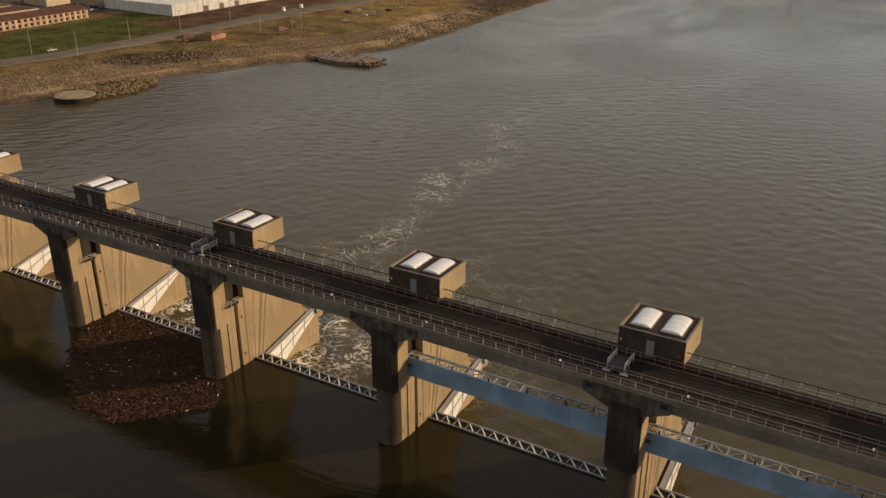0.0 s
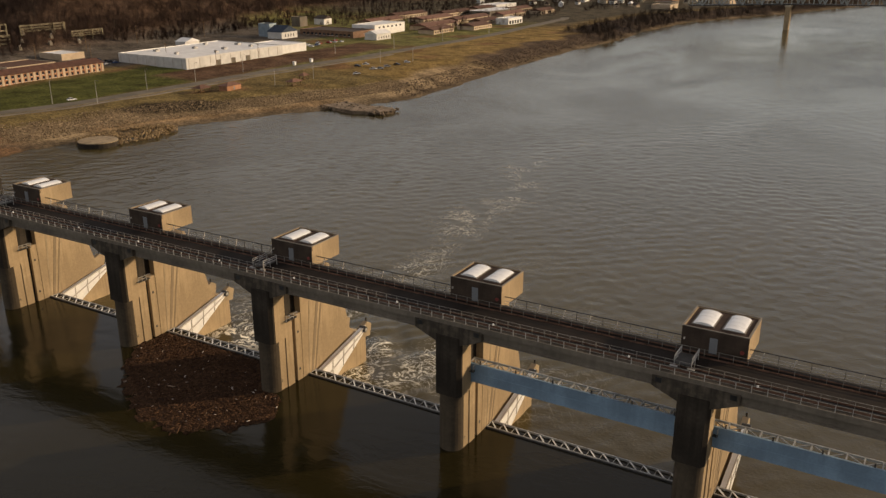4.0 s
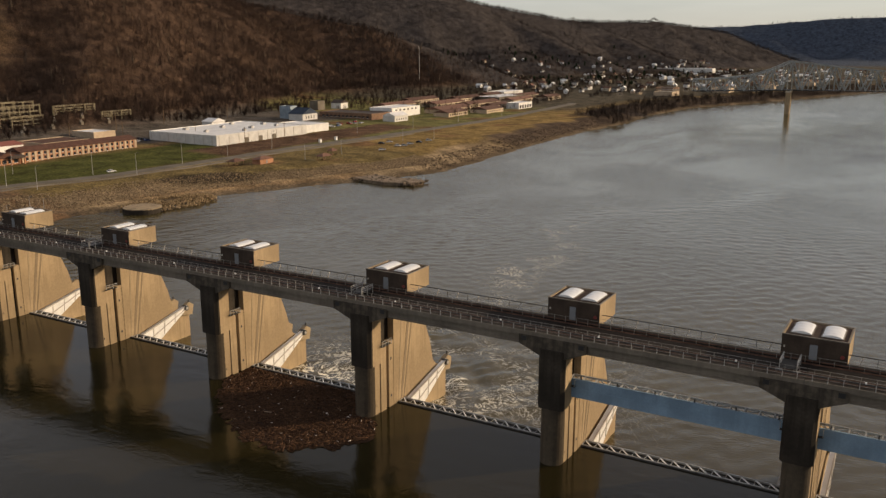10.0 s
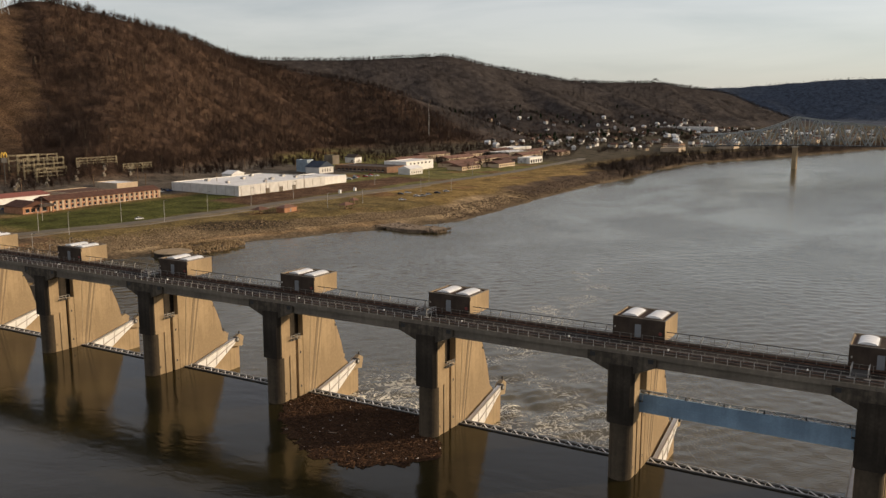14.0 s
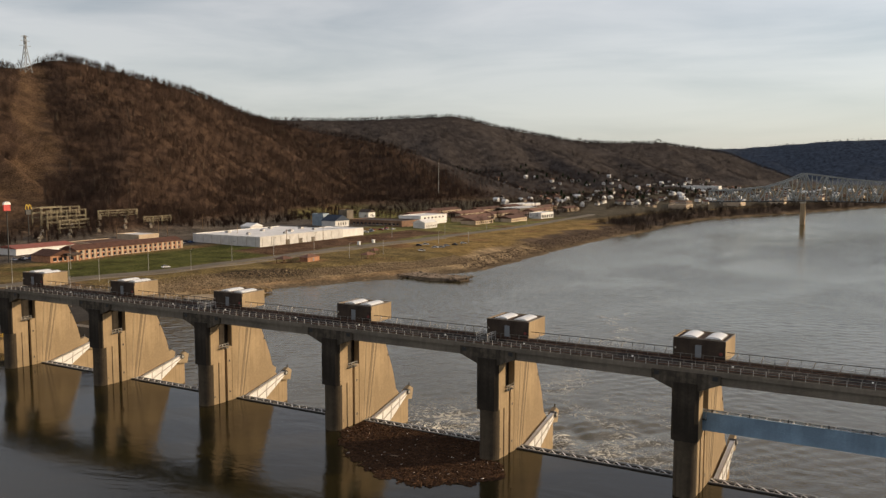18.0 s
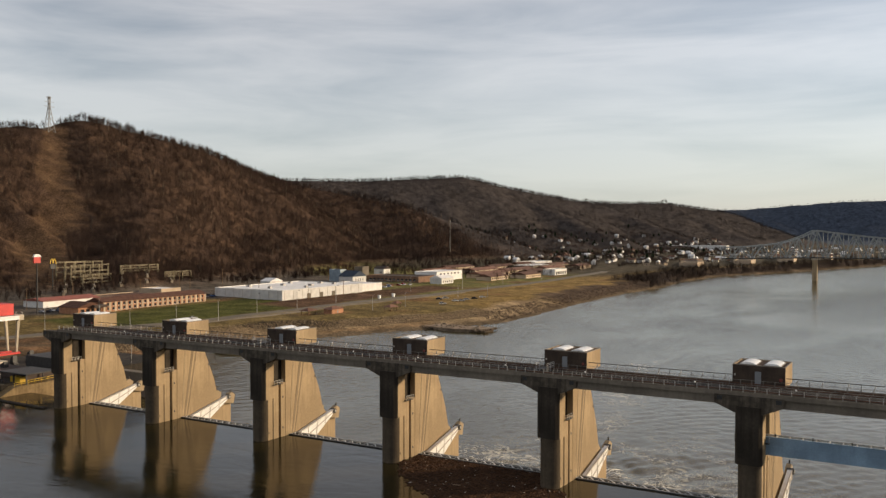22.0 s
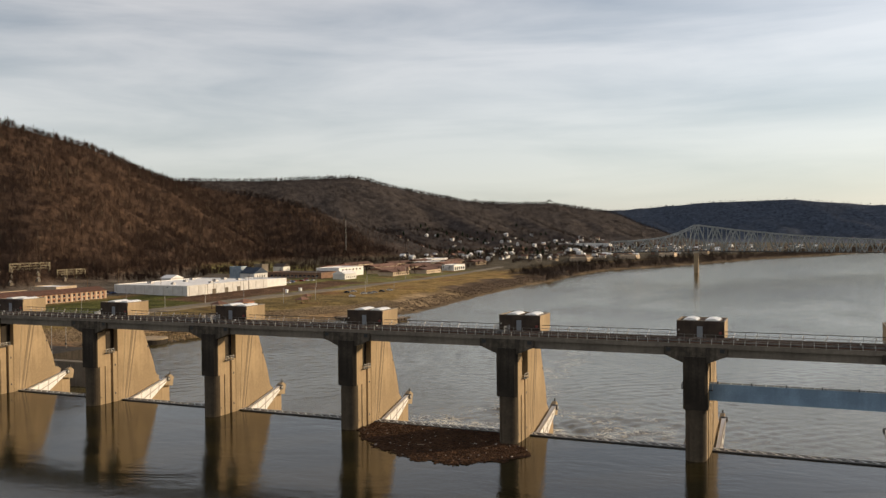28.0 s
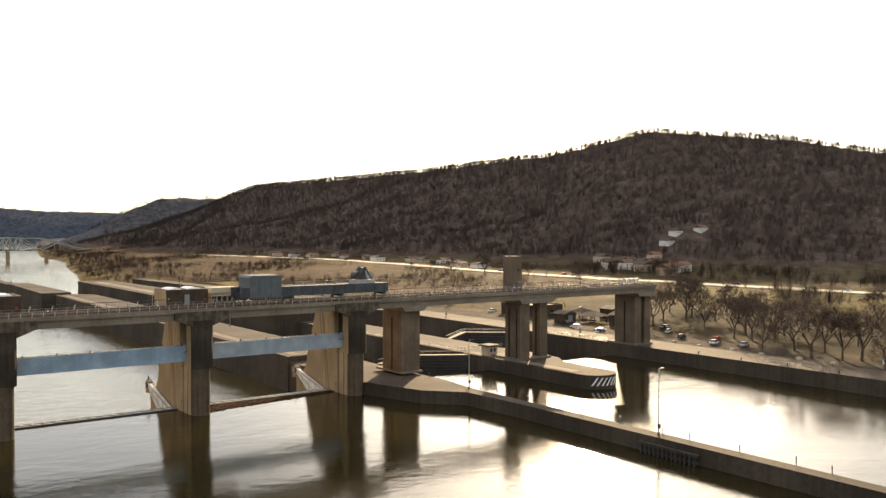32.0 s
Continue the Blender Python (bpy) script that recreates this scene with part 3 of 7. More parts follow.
        l.new(noise_of(0.07, (1.0, 1.0), 2.0, 1.0), gap.inputs["Value"])
        gm = n.new("ShaderNodeMath")
        gm.operation = "MULTIPLY"
        l.new(mx.outputs[0], gm.inputs[0])
        l.new(gap.outputs["Result"], gm.inputs[1])
        l.new(gm.outputs[0], ml.inputs[0])
        l.new(sep.outputs["Red"], ml.inputs[1])
        f3 = n.new("ShaderNodeMath")
        f3.operation, f3.use_clamp = "MULTIPLY_ADD", True
        curd = n.new("ShaderNodeMapRange")
        curd.inputs["From Min"].default_value, curd.inputs["From Max"].default_value = 0.52, 0.6
        l.new(noise_of(0.3, (1.0, 1.0), 4.0, 3.2), curd.inputs["Value"])
        l.new(curd.outputs["Result"], f3.inputs[0])
        l.new(sep.outputs["Green"], f3.inputs[1])
        l.new(ml.outputs[0], f3.inputs[2])
        fm = n.new("ShaderNodeMix")
        fm.data_type = "RGBA"
        l.new(f3.outputs[0], fm.inputs["Factor"])
        l.new(last, fm.inputs["A"])
        fm.inputs["B"].default_value = (0.95, 0.89, 0.74, 1)
        last = fm.outputs["Result"]
        rm = n.new("ShaderNodeMapRange")
        rm.inputs["To Min"].default_value, rm.inputs["To Max"].default_value = 0.1, 0.8
        l.new(f3.outputs[0], rm.inputs["Value"])
        l.new(rm.outputs["Result"], b.inputs["Roughness"])
    l.new(last, b.inputs["Base Color"])
    return m


WATER_UP = water_mat("pool water", (0.03, 0.0235, 0.009), 0.35, 0.085, False)
WATER_DN = water_mat("tail water", (0.094, 0.073, 0.028), 0.36, 0.17, True)
pool = tagged(sheet("water", axis((-300, 420, 40)), axis((-900, 2.2, 40)), lambda x, y: x * 0 + POOL, WATER_UP), "murky dark green-brown river pool above the dam", "water", kind="structure")


def churn(x, y):
    """How broken the tail water is: full below the two open bays, then a thinning trail."""
    a = np.exp(-((x - 150 - 0.15 * (y - 20)) / 30) ** 2) * np.exp(-np.clip(y - 34, 0, None) / 20) * np.clip((y - 3) / 6, 0, 1)
    xc = along(((20, 145), (47, 136), (79, 133), (104, 130), (133, 126), (167, 120), (208, 111), (240, 116), (300, 120)), y) + 4 * np.sin(y / 11)
    b = 1.4 * np.exp(-((x - xc) / 7) ** 2) * np.clip((260 - y) / 120, 0, 1) * np.clip((y - 20) / 30, 0, 1) * (0.55 + 0.45 * rough(x, y, 13, 2.0))
    return np.clip(np.maximum(a, b), 0, 1)


def tail_z(x, y):
    """Short crossing waves that come and go in patches, heaped up in the churned water."""
    c = churn(x, y)
    rs = random.Random(19)
    wx, wy = x + 4.5 * rough(x, y, 23, 1.5), y + 4.5 * rough(x, y, 19, 6.5)
    near = np.clip((430 - y) / 250, 0, 1)
    z = np.zeros_like(x)
    for k in range(20):
        lam = rs.uniform(2.8, 6.0) if k < 14 else rs.uniform(7, 13)
        a = radians(120 + rs.gauss(0, 48))
        ph = 1.7 * rough(x, y, 31 + 3 * k, 0.7 * k)
        z += (0.0045 * near if k < 14 else 0.0018) * lam * np.sin((wx * math.cos(a) + wy * math.sin(a)) * 2 * math.pi / lam + ph + rs.uniform(0, 6.28)) * (0.75 + 0.75 * rough(x, y, 38, 1.1 * k))
    calm = np.clip((640 - y) / 200, 0, 1) * np.clip((305 - x) / 25, 0, 1) * np.clip((along(SHORE_R, y) - x) / 60, 0, 1) * np.clip((y - 2.2) / 5, 0.2, 1)
    c = c * np.clip((75 - y) / 25, 0, 1)
    return TAIL + z * calm + c * 0.45 * rough(x, y, 2.1, 1.0) + 0.5 * c * rough(x, y, 5.5, 2.0)


xs = axis((-300, -90, 30), (-90, 305, 1.15), (305, 420, 8), (420, 2400, 80))
ys = axis((2.2, 330, 1.15), (330, 620, 2.2), (620, 1100, 6), (1100, 3600, 80))
tail = tagged(sheet("water", xs, ys, tail_z, WATER_DN), "grey-brown rippled river with foam below the dam", "water", kind="structure")
GX, GY = np.meshgrid(xs, ys)
c = churn(GX, GY)
ring = np.hypot(GX - 152, (GY - 26) * 0.9)
boil = np.clip(np.exp(-((GX - 125) / 9) ** 2 - ((GY - 15) / 5) ** 2) * 1.3 + 0.5 * np.exp(-((GX - 120) / 9) ** 2 - ((GY - 28) / 9) ** 2) + 0.4 * np.exp(-((ring - 17 - 3 * rough(GX, GY, 7, 1.0)) / 2.6) ** 2) * (GX > 138) + 0.3 * np.exp(-((GX - 158) / 12) ** 2 - ((GY - 17) / 9) ** 2), 0, 1)
paint(tail, "foam", np.stack([c, boil, c * 0], -1))
# ---- the dam ----
DECK, ROOF = 22.6, 26.3


def nose(hw, y0, y1):
    n = 12
    return [(hw * math.cos(math.pi * k / n), y0 - 1.9 * math.sin(math.pi * k / n)) for k in range(n + 1)] + [(-hw, y1), (hw, y1)]


def dam_pier():
    t = thing("dam_pier", 0, 0, 0, "tall tan concrete dam pier, rounded nose with stain and painted shade", "pier", "dam piers")
    g = Geo()
    g.prism([(-1.15, -14), (19, -14), (19, 1.4), (16.2, 2.0), (13.7, 4.4), (12.6, 8.6), (11.2, 12.0), (9.6, 15.6), (7.9, 20.2), (-1.15, 20.2)], "x", -2.2, 2.2)
    part("body", g, CONCRETE, t)
    for y0, y1 in ((-5.55, -3.7), (-2.8, -1.25)):
        part("middle_block", Geo().box(-2.18, 2.18, y0, y1, -14, 13.4), CONCRETE, t)
    # near-black slot cores: the depth's shade is in their colour
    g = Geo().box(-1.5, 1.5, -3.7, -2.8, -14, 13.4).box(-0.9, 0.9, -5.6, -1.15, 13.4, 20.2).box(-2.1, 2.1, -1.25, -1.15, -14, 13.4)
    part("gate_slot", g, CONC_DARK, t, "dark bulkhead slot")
    part("nose_block", Geo().box(-2.0, 2.0, -7.25, -5.56, -14, 10.0), CONCRETE, t)
    # nose fronts darker than their blocks: stain plus shade in the colour
    part("lower_nose", Geo().prism(nose(2.0, -7.55, -7.25), "z", -14, 10.0), NOSE_LOW, t, "rounded lower nose with water stain and painted shade")
    part("upper_block", Geo().box(-2.3, 2.3, -8.3, -5.56, 10.0, 20.2), CONCRETE, t)
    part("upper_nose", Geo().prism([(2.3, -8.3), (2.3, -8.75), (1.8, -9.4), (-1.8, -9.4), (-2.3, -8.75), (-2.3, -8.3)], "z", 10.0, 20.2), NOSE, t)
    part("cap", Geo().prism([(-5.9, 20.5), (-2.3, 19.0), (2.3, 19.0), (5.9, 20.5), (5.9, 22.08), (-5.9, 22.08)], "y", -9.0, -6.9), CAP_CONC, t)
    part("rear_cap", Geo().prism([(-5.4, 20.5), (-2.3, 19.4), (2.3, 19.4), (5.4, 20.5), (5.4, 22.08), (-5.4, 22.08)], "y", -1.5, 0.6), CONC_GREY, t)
    for sx in (-1, 1):
        # flat black plate paints the shade of a girder seat, no real recess
        part("seat_shade", Geo().box(sx * 5.0 - 0.45, sx * 5.0 + 0.45, -9.03, -8.9, 21.1, 21.85), BLACK, t, "black plate for the shade of a girder seat recess")
        x0, x1 = (2.0, 2.24) if sx > 0 else (-2.24, -2.0)
        for y0, y1, wide, m in ((0.3, 1.6, 0.5, CONC_MID), (0.9, 4.4, 0.9, TRACK), (2.0, 6.0, 0.5, TRACK)):
            part("seal_track", Geo().prism([(y0, -1.0), (y0 + wide * 0.6, -1.0), (y1 + wide, 20.0), (y1, 20.0)], "x", x0, x1), m, t, "sloping gate seal track")
        tb = part("trunnion_block", Geo().prism([(15.8, 1.4), (19.2, 0.8), (19.8, 3.3), (18.4, 4.2), (16.2, 3.4)], "x", sx * 2.2, sx * 3.2), CONC_MID, t)
        part("trunnion_pin", Geo().bar((sx * 2.3, 16.9, 3.1), (sx * 3.35, 16.9, 3.1), 0.8, sides=10), STEEL, tb)
        part("guard_post", Geo().box(sx * 2.6, sx * 2.9, 18.5, 18.75, 4.2, 4.9), STEEL_DARK, tb)
        cw = part("catwalk", Geo().box(sx * 2.2, sx * 3.0, -6.0, -3.0, 13.3, 13.4), STEEL_DARK, t)
        g = Geo().bar((sx * 2.95, -6.0, 14.4), (sx * 2.95, -3.0, 14.4), 0.09).bar((sx * 2.95, -6.0, 13.9), (sx * 2.95, -3.0, 13.9), 0.07)
        for y in (-6.0, -5.0, -4.0, -3.0):
            g.bar((sx * 2.95, y, 13.4), (sx * 2.95, y, 14.4), 0.08)
        part("guardrail", g, STEEL, cw)
        # drain holes are flat black patches, their inner shade painted on
        for y, z in ((-2.3, 9.6), (-2.3, 2.0), (-7.2, 1.6)):
            part("drain_hole", Geo().box(sx * 2.21 if y > -5 else sx * 2.0, sx * 2.19 if y > -5 else sx * 1.98, y, y + 0.4, z, z + 0.5), BLACK, t)
        part("gauge", Geo().box(sx * 2.2, sx * 2.35, 10.2, 10.5, 13.0, 13.5), BLACK, t)
    return t


def hoist_house():
    t = thing("hoist_house", 0, 0, DECK - 0.2, "square concrete hoist house with two white barrel skylights", "hoist house", "hoist houses")
    h = ROOF - DECK + 0.2
    w, d = 4.65, 8.1
    part("wall_block", Geo().box(-w, w, 0.1, d, 0, h - 0.9), CONCRETE, t)
    # front wall and parapet darker than the sides: shade put into the colour
    part("front_wall", Geo().box(-w, w, 0, 0.1, 0, h - 0.9), FACADE, t, "front wall with its shade painted dark brown")
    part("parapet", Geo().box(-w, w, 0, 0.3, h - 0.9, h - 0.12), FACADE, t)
    part("parapet", Geo().box(-w, w, d - 0.3, d, h - 0.9, h - 0.12), CONCRETE, t)
    part("parapet", Geo().box(-w, -w + 0.3, 0.3, d - 0.3, h - 0.9, h - 0.12), CONCRETE, t)
    part("parapet", Geo().box(w - 0.3, w, 0.3, d - 0.3, h - 0.9, h - 0.12), CONCRETE, t)
    e = 0.06
    g = Geo().box(-w - e, w + e, -e, 0.16, h - 0.12, h).box(-w - e, w + e, d - 0.16, d + e, h - 0.12, h).box(-w - e, -w + 0.16, 0.16, d - 0.16, h - 0.12, h).box(w - 0.16, w + e, 0.16, d - 0.16, h - 0.12, h)
    part("coping", g, COPING_D, t, "thin grimy coping")
    part("roof", Geo().box(-w + 0.3, w - 0.3, 0.3, d - 0.3, h - 0.9, h - 0.2), ROOF_BROWN, t, "dark brown flat roof")
    for cx in (-2.15, 2.15):
        n = 12
        arc = [(cx + 1.5 * math.cos(math.pi * k / n), h - 0.28 + 0.56 * math.sin(math.pi * k / n)) for k in range(n + 1)]
        sk = part("skylight", Geo().prism(arc, "y", 1.5, 6.7), SKYLIGHT, t, "white translucent barrel skylight")
        part("curb", Geo().box(cx - 1.6, cx + 1.6, 1.4, 6.8, h - 0.2, h - 0.1), COPING_D, sk)
        for y in (2.75, 4.1, 5.4):
            rib = [(cx + 1.52 * math.cos(math.pi * k / n), h - 0.28 + 0.58 * math.sin(math.pi * k / n)) for k in range(n + 1)]
            part("rib", Geo().prism(rib, "y", y, y + 0.06), SKYLIGHT, sk)
    dr = part("door", Geo().box(-0.65, 0.45, -0.05, 0.02, 0.2, 2.75), DOOR, t, "grey steel door")
    part("door_handle", Geo().box(0.28, 0.36, -0.09, -0.05, 1.2, 1.35), STEEL, dr)
    part("life_ring", Geo().bar((3.9, -0.12, 1.5), (3.9, -0.0, 1.5), 0.6, sides=12), RING, t, "red life ring")
    part("lamp", Geo().box(-4.3, -4.1, -0.2, 0, 1.8, 2.1), COPING, t)
    return t


piers = [dam_pier()]
houses = [hoist_house()]
for k in range(1, 9):
    piers.append(copy_thing(piers[0], pose(S * k, 0, 0)))
    if k < 8:
        houses.append(copy_thing(houses[0], pose(S * k, 0, DECK - 0.2)))

POST_N = Geo().box(-0.05, 0.05, -0.05, 0.05, -0.5, 1.1).mesh("post", STEEL)
POST_M = Geo().box(-0.035, 0.035, -0.035, 0.035, 0, 1.05).mesh("post", STEEL_WORN)
POST_F = Geo().bar((-0.2, 0, 0), (0.25, 0, 1.35), 0.15).mesh("strut", COPING)
POST_D = Geo().bar((0, 0, 0), (0, 0, 1.5), 0.08).mesh("post", STEEL_DARK)


def span(length, label="concrete service bridge span with rails, pipes and handrails"):
    t = thing("deck_span", 0, 0, 0, label, "bridge span", "bridge spans")
    a, b = 0.03, length - 0.03
    for y in (-8.3, -1.0):
        gd = part("girder", Geo().box(a, b, y, y + 0.7, 20.45, DECK - 0.5), CONC_GREY, t)
        part("bottom_flange", Geo().box(a, b, y - 0.12, y + 0.82, 20.3, 20.6), CONC_GREY, gd)
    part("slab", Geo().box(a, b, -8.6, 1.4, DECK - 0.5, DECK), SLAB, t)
    part("edge_beam", Geo().box(a, b, -8.85, -8.61, DECK - 0.75, DECK + 0.12), CONC_GREY, t)
    part("walkway", Geo().box(a, b, -8.5, -6.5, DECK + 0.004, DECK + 0.08), CAP_CONC, t)
    for y in (-5.7, -1.5):
        part("crane_rail", Geo().box(a, b, y - 0.06, y + 0.06, DECK, DECK + 0.16).box(a, b, y - 0.18, y + 0.18, DECK, DECK + 0.04), RUST, t, "rusty crane rail")
    for y, z, r, m in ((-7.75, 0.25, 0.2, RUST), (-7.35, 0.22, 0.16, RUST), (-6.95, 0.28, 0.22, STEEL_DARK), (-0.75, 0.3, 0.22, RUST), (-0.3, 0.25, 0.18, STEEL_DARK), (0.2, 0.3, 0.25, CONC_GREY)):
        part("pipe", Geo().bar((a, y, DECK + z), (b, y, DECK + z), r, sides=6), m, t)
    for y, z in ((-8.72, 1.1), (-8.72, 0.6), (-6.4, 1.05), (-6.4, 0.55), (-0.95, 1.0), (1.25, 1.5), (1.25, 0.8), (1.25, 0.3)):
        part("rail", Geo().bar((a, y, DECK + z), (b, y, DECK + z), 0.05 if y < 0 else (0.12 if z > 1.4 else 0.06)), STEEL_WORN if y < 0 else (STEEL_DARK if z > 1.4 else STEEL), t)
    n = round(length / 2.0)
    for k in range(n):
        x = (k + 0.5) * length / n
        for y, me in ((-8.72, POST_N), (-6.4, POST_M), (-0.95, POST_M)):
            ob = part("post", me, None, t)
            ob.location = (x, y, DECK)
    n = round(length / 4.2)
    for k in range(n):
        ob = part("strut", POST_F, None, t, "pale slanted fence strut")
        ob.location = ((k + 0.5) * length / n, 1.25, DECK)
        ob = part("post", POST_D, None, t)
        ob.location = ((k + 0.02) * length / n, 1.25, DECK)
    for x in (length * 0.2, length * 0.75):
        part("lamp", Geo().box(x, x + 0.25, -8.9, -8.7, DECK + 1.1, DECK + 1.35), WHITE, t)
    return t


first = span(S)
for k in range(1, 8):
    copy_thing(first, pose(S * k, 0, 0))


def crossover(x):
    t = thing("crossover_platform", x, -4.2, DECK, "small grey steel crossover platform with handrails on deck", "platform", "crossover platforms")
    part("floor", Geo().box(-1.2, 1.2, -2.0, 1.6, 0.55, 0.65), STEEL_DARK, t)
    for sx in (-1.2, 1.2):
        part("step", Geo().box(sx - 0.5, sx + 0.5, -2.6, -2.0, 0.0, 0.3), STEEL, t)
        for z in (1.0, 1.4, 1.7):
            part("rail", Geo().bar((sx, -2.0, z), (sx, 1.6, z), 0.09), STEEL, t)
        for y in (-2.0, -0.2, 1.6):
            part("post", Geo().bar((sx, y, 0.0), (sx, y, 1.7), 0.1), STEEL, t)


for k in (2, 4, 6):
    crossover(S * k - 2.6)


def tainter_gate():
    t = thing("tainter_gate", 0, 0, 0, "dark steel tainter gate with white arms and lattice walkway", "dam gate", "tainter gates")
    a, b = 2.35, S - 2.35
    arc = [(17 - 16.6 * math.cos(radians(d)), 2.4 + 16.6 * math.sin(radians(d))) for d in range(-9, -52, -6)]
    prof = arc + [(y + 0.35, z) for y, z in reversed(arc)]
    part("skin_plate", Geo().prism(prof, "x", a, b), STEEL_DARK, t)
    part("walkway", Geo().box(a, b, 0.25, 2.3, -0.15, -0.05), STEEL_DARK, t)
    for y in (0.3, 2.3):
        part("chord", Geo().box(a, b, y - 0.1, y + 0.1, 0.0, 0.32), STEEL, t)
    part("front_beam", Geo().box(a, b, -0.05, 0.19, -0.5, 0.22), STEEL_DARK, t)
    n = 15
    for k in range(n):
        x0, x1 = a + (b - a) * k / n, a + (b - a) * (k + 1) / n
        part("lattice_bar", Geo().bar((x0, 2.25, 0.2), (x0 + 0.75 * (x1 - x0), 0.4, 0.2), 0.22, 0.12), LATTICE, t, "white lattice bar")
        part("lattice_bar", Geo().bar((x0, 2.25, 0.17), (x0, 0.4, 0.17), 0.1, 0.1), STEEL, t)
    for sx, e in ((1, a), (-1, b)):
        x0, x1 = sorted((e + sx * 0.35, e + sx * 1.2))
        plate = [(17.3, 3.7), (16.3, 2.3), (2.3, -6.2), (1.5, -3.6), (2.35, 0.12)]
        arm = part("arm", Geo().prism(plate, "x", x0, x1), WHITE, t, "white-painted triangular gate arm")
        for y0, z0, y1, z1 in ((16.9, 3.55, 2.4, 0.1), (16.6, 2.9, 2.1, -2.6)):
            part("rib", Geo().bar((e + sx * 1.2, y0, z0), (e + sx * 1.2, y1, z1), 0.2, 0.26), COPING, arm)
        for q in (0.25, 0.5, 0.75):
            part("stiffener", Geo().bar((e + sx * 1.22, 16.9 - 14.4 * q, 3.45 - 3.4 * q), (e + sx * 1.22, 16.5 - 14.2 * q, 2.45 - 8.4 * q), 0.16), COPING, arm)
        hub = part("hub", Geo().bar((e + sx * 0.1, 16.9, 3.1), (e + sx * 1.5, 16.9, 3.1), 1.3, sides=12), STEEL_DARK, t)
        part("hub_cap", Geo().bar((e + sx * 1.5, 16.9, 3.1), (e + sx * 1.62, 16.9, 3.1), 0.7, sides=10), STEEL, hub)
    return t


gate = tainter_gate()
for k in range(1, 8):
    copy_thing(gate, pose(S * k, 0, 0))


def bulkhead(x, pale):
    m = BLUE_PALE if pale else BLUE
    t = thing("bulkhead_beam", x, 0, 0, "long blue steel bulkhead beam with lattice top" if not pale else "long faded blue steel bulkhead beam with lattice top", "bulkhead", "bulkhead beams")
    a, b = 1.75, S - 1.75
    part("face_plate", Geo().box(a, b, -5.35, -5.2, 11.3, 14.45), m, t)
    part("seam", Geo().box(a, b, -5.39, -5.35, 12.85, 12.95), m, t)
    part("top_flange", Geo().box(a, b, -5.45, -5.1, 14.45, 14.6), m, t)
    part("rear_chord", Geo().box(a, b, -3.4, -3.15, 14.3, 14.6), STEEL, t)
    part("bottom_plate", Geo().box(a, b, -5.2, -3.2, 11.3, 11.45), m, t)
    part("rear_low_chord", Geo().box(a, b, -3.4, -3.15, 11.45, 11.75), m, t)
    n = 16
    for k in range(n + 1):
        x0 = a + (b - a - 0.2) * k / n + 0.1
        part("strut", Geo().bar((x0, -5.2, 14.5), (x0, -3.3, 14.5), 0.2), STEEL, t)
        part("rear_post", Geo().bar((x0, -3.28, 11.7), (x0, -3.28, 14.4), 0.16), STEEL, t)
        if k < n:
            x1 = a + (b - a - 0.2) * (k + 1) / n + 0.1
            p, q = ((x0, -5.2, 14.45), (x1, -3.3, 14.45)) if k % 2 else ((x0, -3.3, 14.45), (x1, -5.2, 14.45))
            part("diagonal", Geo().bar(p, q, 0.14), STEEL, t)
    for k in range(6):
        xx = a + 2.0 + k * 6.2
        part("lifting_lug", Geo().box(xx, xx + 0.2, -5.35, -5.2, 14.6, 15.2), STEEL_DARK, t)


for k in (5, 6, 7):
    bulkhead(S * k, k == 7)
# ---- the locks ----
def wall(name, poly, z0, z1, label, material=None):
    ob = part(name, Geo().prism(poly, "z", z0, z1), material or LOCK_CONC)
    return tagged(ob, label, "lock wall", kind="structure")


wall("wall_river", [(306, 30), (306, -7), (311.5, -25.4), (318.6, -33.5), (319.4, -50), (319.7, -126), (320.4, -200), (322, -420), (325, -420), (323.3, -200), (322.7, -126), (322.6, -31), (324, -18), (324, 30)], -14, 3.0, "long low concrete guide wall of the river lock")
wall("wall_river_lower", [(305.5, 30), (324, 30), (324, 300), (314, 310), (305.5, 306)], -14, 4.6, "concrete river wall below the dam")
wall("wall_block", [(299, 309), (314, 309.8), (313, 412), (300, 412)], -14, 5.6, "wide concrete block on the lower guard wall")
wall("wall_guard", [(300, 412), (306, 412), (301.5, 788), (296, 790)], -14, 5.0, "long narrow concrete guard wall running downstream")
mid = [(354.3, 120), (354.3, -32.5)] + [(359.9 - 5.6 * math.cos(math.pi * k / 10), -32.5 - 5.6 * math.sin(math.pi * k / 10)) for k in range(1, 10)] + [(365.5, -32.5), (366.2, -15), (370.5, -9), (370.5, 120)]
wall_mid = wall("wall_middle", mid, -14, 3.5, "concrete middle lock wall with rounded end")
wall("wall_middle_lower", [(340, 120), (370.5, 120.02), (357, 398), (338, 396)], -14, 6.6, "tall concrete middle lock wall below the gates")
wall("wall_land", [(404.3, -420), (419, -420), (419, 330), (404.3, 330)], -14, 4.0, "long concrete land wall of the lock")
wall("wall_land_lower", [(405, 330.02), (419, 330.02), (402, 470), (394, 470)], -14, 3.0, "low concrete approach wall")
for x0, x1, y0, y1 in ((307.5, 310.5, 32, 300), (343, 349, 125, 380), (355.3, 358, -30, 110)):
    tagged(part("pavement", Geo().box(x0, x1, y0, y1, 6.6 if x0 == 343 else (3.5 if x0 == 355.3 else 4.6), (6.6 if x0 == 343 else (3.5 if x0 == 355.3 else 4.6)) + 0.06), CONC_GREY), "pale concrete walkway on the lock wall", "walkway", kind="structure")
